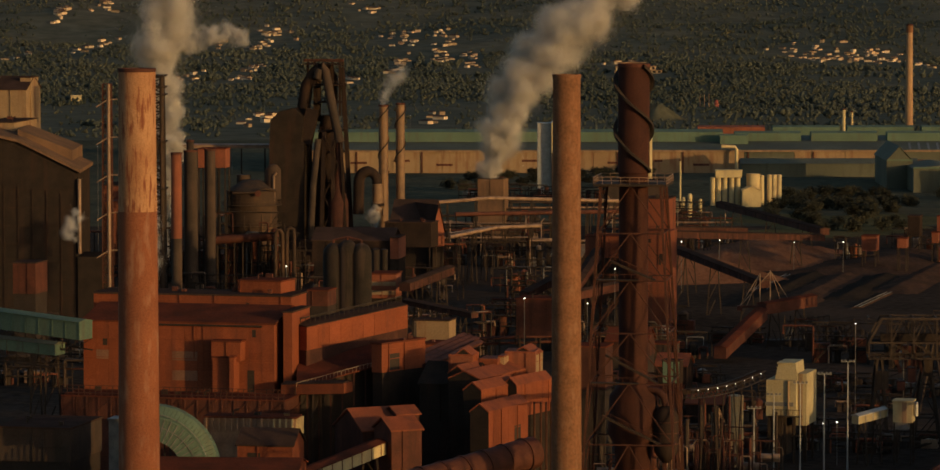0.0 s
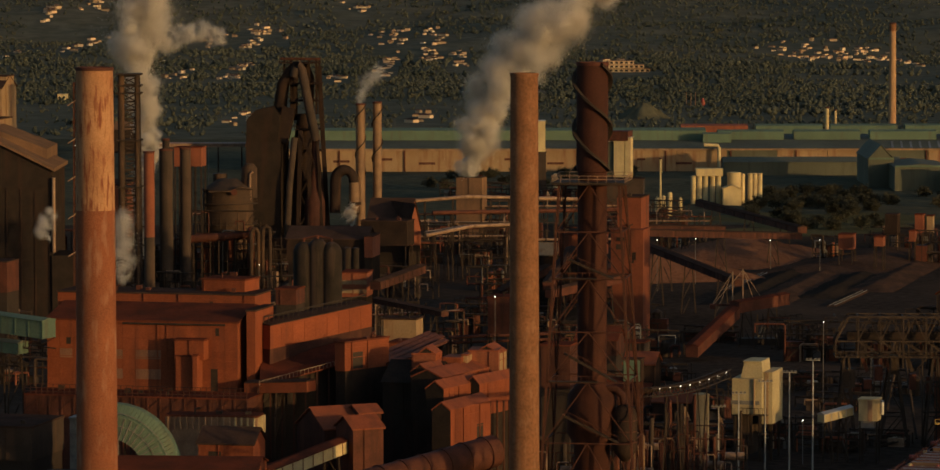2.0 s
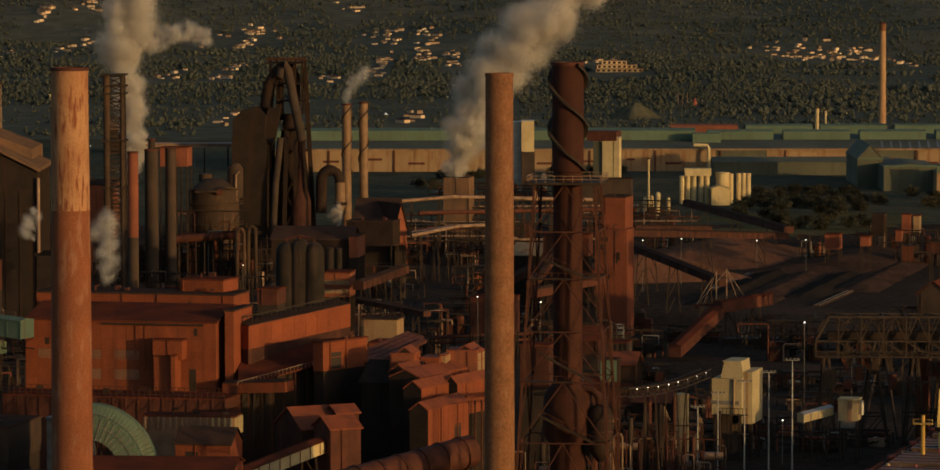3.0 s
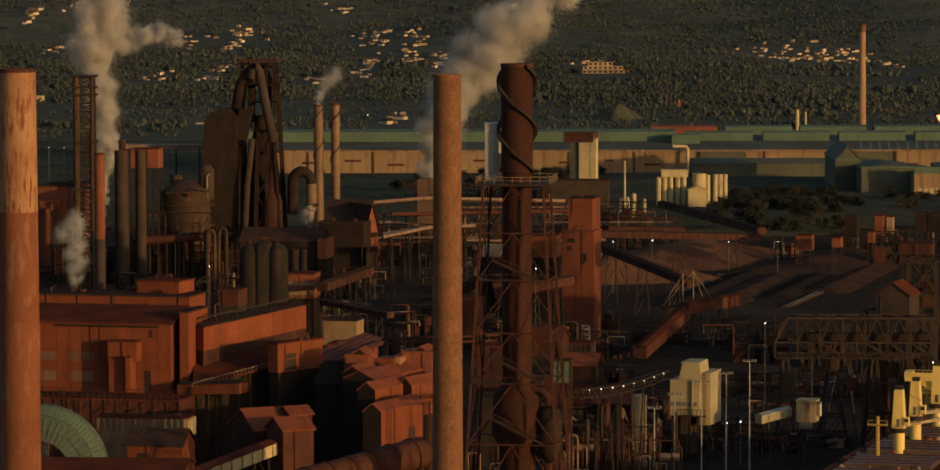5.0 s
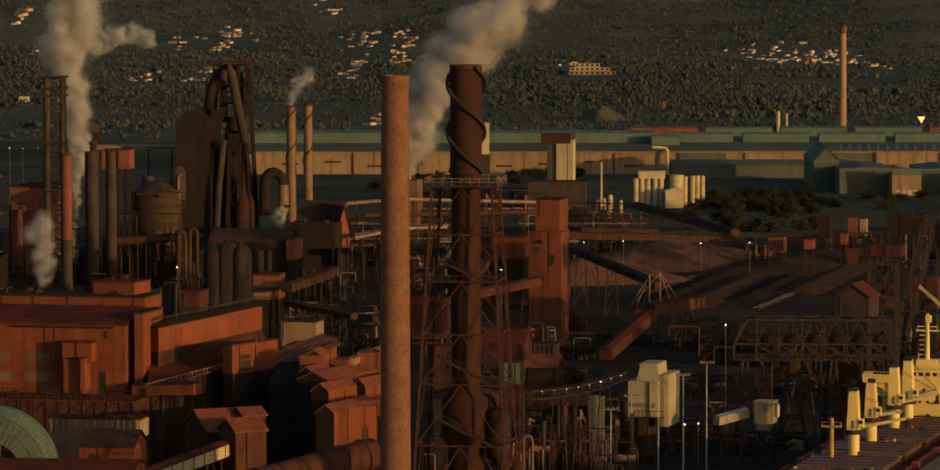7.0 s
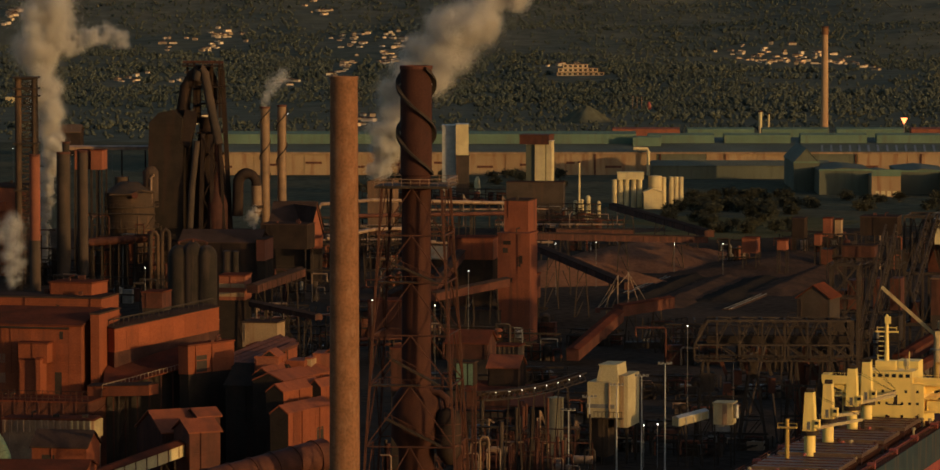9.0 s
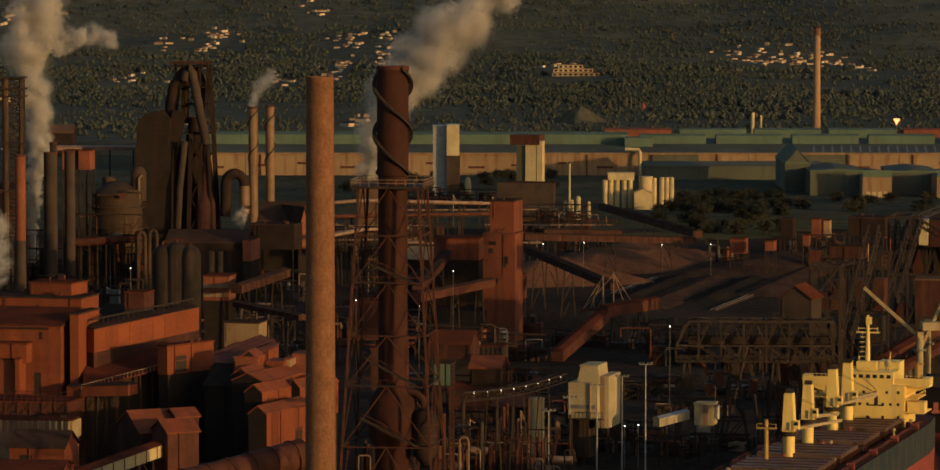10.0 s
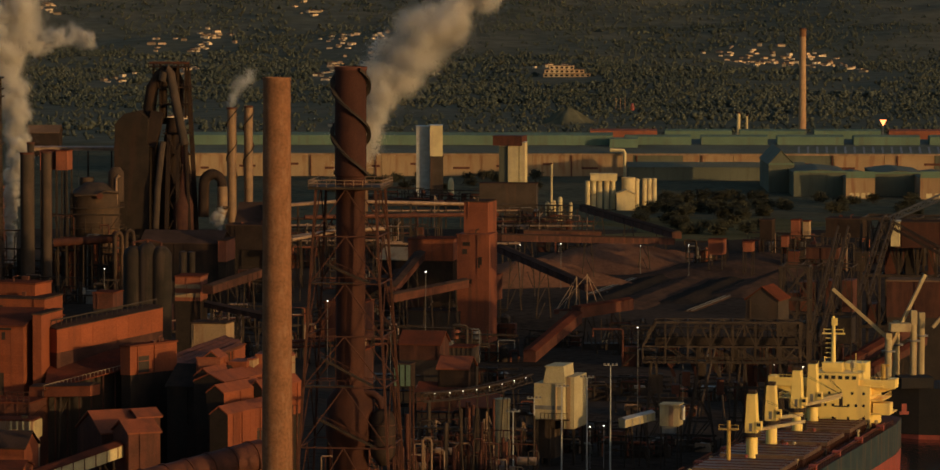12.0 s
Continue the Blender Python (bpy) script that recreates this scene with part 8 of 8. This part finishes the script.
def pipe_rack(x, y, length, h, rot, label, n=4, material=M_BROWNSTEEL, seed=0):
    rnd = random.Random(seed)
    ob = thing("pipe_rack", x, y, 0, label, "pipe rack", rot, "pipe racks")
    k = max(3, int(length / 6))
    for i in range(k + 1):
        xx = -length / 2 + length * i / k
        part("portal", MB().beam((xx, -1.6, 0), (xx, -1.6, h), 0.35).beam((xx, 1.6, 0), (xx, 1.6, h), 0.35).beam((xx, -2, h), (xx, 2, h), 0.35).beam((xx, -2, h * 0.75), (xx, 2, h * 0.75), 0.3), material, ob)
    for j in range(n):
        zz = h + 0.4 if j % 2 == 0 else h * 0.75 + 0.4
        part("pipe", MB().tube([(-length / 2, -1.4 + j * 2.8 / n, zz), (length / 2, -1.4 + j * 2.8 / n, zz)], rnd.uniform(0.18, 0.5), 8), rnd.choice((M_PIPE, M_RUST, M_BROWNSTEEL, M_SOOT)), ob)
    for j in range(4):
        xx = rnd.uniform(-length / 2, length / 2)
        part("riser", MB().tube([(xx, -1.8, 0.2), (xx, -1.8, h + rnd.uniform(1, 5)), (xx + 1.2, -1.8, h + rnd.uniform(1, 4))], 0.22, 8), rnd.choice((M_PIPE, M_BROWNSTEEL)), ob)
    return ob


for i, (x, y, ln, h, rt) in enumerate((
        (*(-128.2, 1418.84), 40, 9, -8), (*(-141.02, 1467.31), 36, 12, -8), (*(-71.65, 1545.84), 40, 8, -8), (*(-70.92, 1618.45), 46, 12, -8), (*(1.27, 1573.55), 60, 7, 5), (*(0.9, 1648.86), 50, 10, 5),
        (*(52.94, 1544.92), 50, 8, 5), (*(83.14, 1680.13), 50, 7, 0), (*(48.09, 1279.95), 30, 7, -10), (*(14.72, 1616.55), 46, 9, 0), (*(50.26, 1748.02), 60, 9, 4),
        (*(60.97, 969.04), 22, 8, -10), (*(68.73, 974.53), 16, 6, -10), (*(23.14, 1199.98), 30, 6, 20), (*(-6.93, 1200.14), 44, 12, 30))):
    pipe_rack(x, y, ln, h, rt, "dusty brown pipe rack with several pipes", seed=i)

for p in ((47.38, 1200, 25.41), (76.29, 1420, 17), (90.43, 1450, 15.23), (119.14, 1500, 11.01), (21.65, 1150, 21.48), (38.44, 1150, 20.05), (55.55, 1060, 12.92), (135.47, 1490, 11.92), (-56.28, 2500, 13.85), (-29.59, 2500, 12.09), (89.51, 962, 9.74), (86.43, 962, 9.47), (-46.25, 1250, 22.29)):
    lamp(p, None, 0.32)


# ---- process clutter at the foot of the braced tower ----
def process_skid(x, y, seed, label="rusty process skid of columns, vessels and pipes"):
    rnd = random.Random(seed)
    ob = thing("process_skid", x, y, 0, label, "process plant", -10, "process skids")
    for i in range(5):
        h = rnd.uniform(7, 17)
        xx, yy = rnd.uniform(-6, 6), rnd.uniform(-4, 4)
        part("column", MB().tube([(xx, yy, 0), (xx, yy, h)], rnd.uniform(0.25, 0.6), 10), rnd.choice((M_SOOT, M_RUST, M_BROWNSTEEL, M_RUST)), ob, smooth=40)
    for i in range(3):
        xx = rnd.uniform(-5, 5)
        part("vessel", MB().tube([(xx - 2, -2, 3 + i * 2), (xx + 2, -2, 3 + i * 2)], 0.9, 12), rnd.choice((M_RUST, M_PIPE)), ob, smooth=40)
    for i in range(6):
        a = rnd.uniform(-6, 6)
        b = a + rnd.uniform(1.5, 4)
        z = rnd.uniform(5, 12)
        part("pipe_loop", MB().tube([(a, -4, 0), (a, -4, z), (a + 0.3, -4, z + 0.3), (b - 0.3, -4, z + 0.3), (b, -4, z), (b, -4, 2)], 0.16, 8), rnd.choice((M_SOOT, M_RUST, M_RUSTBAR, M_PIPE)), ob, smooth=60)
    fr = MB()
    for xx in (-6, -2, 2, 6):
        fr.beam((xx, 3, 0), (xx, 3, 10), 0.25)
    for zz in (4, 7, 10):
        fr.beam((-6, 3, zz), (6, 3, zz), 0.25)
    part("frame", fr, M_RUSTBAR, ob)


for i, (x, y) in enumerate(((58.62, 937.18), (64.45, 947.55), (50.98, 927.04), (67.47, 921.98), (41.81, 888.5), (34.64, 897.87), (54.22, 969.06))):
    process_skid(x, y, i + 20)


# ---- plant clutter: pipe bridges, vessels, stairs, small houses ----
def plant_cluster(x, y, w, d, h, seed, label, dark=0.6, rot=ROT):
    """A tangle of open framing, pipes, ducts, vessels and railed platforms of the given size."""
    rnd = random.Random(seed)
    ob = thing("plant_cluster", x, y, 0, label, "process plant", rot, "plant clusters")
    lit = (M_RUST, M_PIPE, M_BRICKRED, M_GREYSTEEL)
    drk = (M_SOOT, M_BLACKSTEEL, M_BROWNSTEEL, M_RUST)

    def pick():
        return rnd.choice(drk if rnd.random() < dark else lit)
    nb = max(2, int(w / 5))
    for i in range(nb + 1):
        xx = -w / 2 + w * i / nb
        for yy in (-d / 2, d / 2):
            hh = h * rnd.uniform(0.6, 1.0)
            part("post", MB().beam((xx, yy, 0), (xx, yy, hh), 0.3), M_BROWNSTEEL, ob)
    for k in range(3):
        zz = h * (k + 1) / 3.2
        x0 = rnd.uniform(-w / 2, 0)
        x1 = x0 + rnd.uniform(w * 0.3, w * 0.6)
        part("platform", MB().box((x0 + x1) / 2, -d / 2 - 0.4, zz, x1 - x0, 1.6, 0.2), M_BROWNSTEEL, ob)
        rl = MB()
        m = max(3, int((x1 - x0) / 1.6))
        for i in range(m + 1):
            px = x0 + (x1 - x0) * i / m
            rl.beam((px, -d / 2 - 1.2, zz), (px, -d / 2 - 1.2, zz + 1.2), 0.09)
        rl.beam((x0, -d / 2 - 1.2, zz + 1.2), (x1, -d / 2 - 1.2, zz + 1.2), 0.1)
        part("guard_rail", rl, M_BROWNSTEEL, ob)
        part("girder", MB().beam((-w / 2, -d / 2, zz), (w / 2, -d / 2, zz), 0.3, 0.5), M_BROWNSTEEL, ob)
        for i in range(nb):
            if rnd.random() < 0.55:
                a, b = -w / 2 + w * i / nb, -w / 2 + w * (i + 1) / nb
                part("diagonal", MB().beam((a, -d / 2, zz - h / 3.2), (b, -d / 2, zz), 0.18), M_BROWNSTEEL, ob)
    for i in range(max(3, int(w / 5))):
        bw, bd, bh = rnd.uniform(2, 5), rnd.uniform(2, 4), rnd.uniform(2, h * 0.6)
        part("plant_box", MB().box(rnd.uniform(-w / 2, w / 2), rnd.uniform(-d / 2, d / 2), 0, bw, bd, bh), pick(), ob)
    for i in range(max(3, int(w / 6))):
        r = rnd.uniform(0.5, 1.6)
        hh = rnd.uniform(h * 0.3, h * 0.8)
        xx, yy = rnd.uniform(-w / 2, w / 2), rnd.uniform(-d / 2, d / 2)
        part("vessel", MB().tube([(xx, yy, 0), (xx, yy, hh), (xx, yy, hh + r * 0.5)], [r, r, r * 0.4], 14), pick(), ob, smooth=40)
    for i in range(max(5, int(w / 3))):
        a = rnd.uniform(-w / 2, w / 2)
        b = a + rnd.choice((-1, 1)) * rnd.uniform(2, w * 0.35)
        z0, z1 = rnd.uniform(0.5, h * 0.5), rnd.uniform(h * 0.3, h * 1.05)
        yy = -d / 2 - rnd.uniform(0, 1)
        part("pipe", MB().tube([(a, yy, 0), (a, yy, z1 - 0.4), (a + 0.4 * (1 if b > a else -1), yy, z1), (b, yy, z1), (b, yy + 0.2, z1 - rnd.uniform(0.5, 3))], rnd.uniform(0.14, 0.42), 8), pick(), ob, smooth=50)
    for i in range(2):
        a = rnd.uniform(-w / 2, w / 2 - 4)
        part("stair", MB().beam((a, -d / 2 - 1.5, 0), (a + 4, -d / 2 - 1.5, h / 3), 0.9, 0.3), M_BROWNSTEEL, ob)
    return ob


CLUSTERS = (
    # beside and below the furnace
    (-68, 1446, 24, 7, 27), (-56, 1440, 14, 7, 20), (-101, 1466, 20, 8, 20), (-33, 1440, 20, 8, 14), (-8, 1400, 24, 8, 11), (-40, 1290, 20, 8, 17),
    (*(-140.75, 1505.8), 30, 12, 16), (*(-124.25, 1418.81), 26, 10, 10), (*(-137.65, 1395.88), 24, 10, 10), (*(-92.03, 1466.97), 22, 10, 9), (*(-69.95, 1513.23), 34, 12, 13),
    (*(-71.61, 1395.45), 26, 10, 9), (*(-55.3, 1466.71), 24, 12, 12), (*(-29.35, 1573.78), 30, 12, 9), (*(-11.48, 1545.4), 34, 12, 8), (*(14.44, 1587.96), 36, 12, 11),
    (*(30.68, 1648.62), 30, 12, 14), (*(-8.25, 1300.09), 18, 8, 8), (*(22.2, 1271.05), 22, 9, 10), (*(28.66, 1350.96), 20, 9, 9), (*(3.01, 1217.1), 20, 8, 7),
    # the stockyard's edge and the sampling tower
    (*(39.88, 1225.12), 20, 8, 9), (*(51.87, 1207.94), 24, 9, 10), (*(65.32, 1208.01), 18, 8, 8), (*(64.12, 1280.04), 16, 8, 9), (*(44.28, 1309.19), 18, 8, 10),
    (*(25.39, 1530.42), 26, 10, 10), (*(83.58, 1706.75), 34, 10, 8), (*(95.59, 1617.15), 20, 8, 8), (*(144.92, 1547.47), 14, 7, 10), (*(174.91, 1605.69), 22, 8, 9),
    (*(186.86, 1534.48), 26, 9, 13), (*(215.27, 1562.83), 30, 10, 14), (*(88.34, 1768.55), 30, 10, 9), (*(58.85, 1883.78), 40, 12, 8), (*(21.85, 1903.71), 40, 12, 8),
    # low yard plant between the works and the hopper house
    (21.75, 1306.36, 22, 8, 8), (39.18, 1277.18, 20, 8, 7), (50.45, 1188.74, 16, 7, 6), (29.4, 1425.48, 24, 9, 9), (66.19, 1141.25, 14, 6, 5),
    (85.41, 1249.21, 16, 7, 5), (100.09, 1118.84, 16, 6, 5), (108.21, 1069.93, 18, 6, 5), (81.38, 1069.99, 12, 5, 4), (60.34, 1056.83, 14, 6, 7),
    # under the gantries and round the hopper house
    (*(115.39, 1192.9), 26, 9, 12), (*(134.3, 1176.82), 24, 9, 13), (*(151.58, 1210.23), 24, 9, 14), (*(110.16, 1226.91), 18, 8, 9), (*(122.23, 1108.27), 16, 8, 7),
    (*(56.16, 1003.58), 18, 8, 9), (*(70.69, 1053.14), 14, 7, 8), (*(79.78, 995.7), 18, 7, 6), (*(91.52, 1015.92), 14, 6, 5), (*(97.47, 986.72), 16, 6, 5),
    (*(110.45, 998.39), 14, 6, 4), (*(47.14, 1059.35), 20, 8, 12), (*(50.9, 963.94), 18, 8, 10), (*(89.8, 1107.84), 16, 6, 4), (*(106.15, 1129.95), 14, 6, 4),
    (*(-110.62, 1137.06), 30, 10, 8), (*(-108.9, 1200.69), 24, 10, 7), (*(-126.47, 1271.91), 24, 10, 8))
for i, (cx, cy, cw, cd, ch) in enumerate(CLUSTERS):
    plant_cluster(cx, cy, cw, cd, ch, 100 + i, "dusty brown tangle of plant pipework, vessels and platforms", dark=0.7)


# ---- rail tracks and roads over the yard ----
def track(a, b, label):
    a, b = Vector((*a[:2], 0)), Vector((*b[:2], 0))
    ob = thing("rail_track", a.x, a.y, 0, label, "rail track", group="yard rail tracks")
    d = b - a
    s = Vector((d.y, -d.x, 0)).normalized()
    part("ballast", MB().prism([(-1.7, 0.02), (1.7, 0.02), (1.2, 0.3), (-1.2, 0.3)], (0, 0, 0), d), M_WINDROW, ob)
    for k in (-0.72, 0.72):
        part("rail", MB().beam(s * k + Vector((0, 0, 0.4)), d + s * k + Vector((0, 0, 0.4)), 0.12, 0.2), M_GREYSTEEL, ob)


track((99.56, 1426.19, 0), (140.35, 1584.36, 0), "pale dusty rail track across the stockyard")
track((104.52, 1426.28, 0), (143.04, 1572.85, 0), "pale dusty rail track across the stockyard")
track((129.08, 1363.42, 0), (167.47, 1502.03, 0), "pale dusty rail track beside the coal")
for bx in ((-270.67, 3000, -7.26, 4.11, 7.08), (-267.33, 3000, -7.26, 2.44, 7.91)):
    x, y, z, w, h = bx
    hall("far_white_tank_house", x, y, 0, w, max(4.0, z + h), 8, "small far white store on the plain", M_WHITE, M_WHITE, rot=0)
for p in ((-86.28, 1500, 44.69), (-81.08, 1500, 44.69), (-76.08, 1500, 44.69), (-61.11, 1500, 43.43), (-131.41, 1600, 39.25), (-126.53, 1600, 39.25), (-120.98, 1600, 39.24)):
    lamp(p, None, 0.28)
for p, q in (((-93.15, 1500, 43.86), (-60.49, 1500, 43.85)),):
    gallery("lit_pipe_bridge", p, q, 3, 1.0, "long pale dusty pipe bridge before the furnace", M_PIPE, M_PIPE, posts=4)
p = (284.91, 2350, 16.34)
sg = thing("red_beacon_sign", p[0], p[1], 0, "small glowing orange triangular sign on a mast", "sign")
part("mast", MB().beam((0, 0, 0), (0, 0, p[2] - 1.5), 0.5), M_GREYSTEEL, sg)
part("sign_face", MB().add([(-1.9, 0, p[2] + 1.7), (1.9, 0, p[2] + 1.7), (0, 0, p[2] - 1.8), (-1.9, 0.4, p[2] + 1.7), (1.9, 0.4, p[2] + 1.7), (0, 0.4, p[2] - 1.8)], [(0, 2, 1), (3, 4, 5), (0, 1, 4, 3), (1, 2, 5, 4), (2, 0, 3, 5)]), M_BEACON, sg)
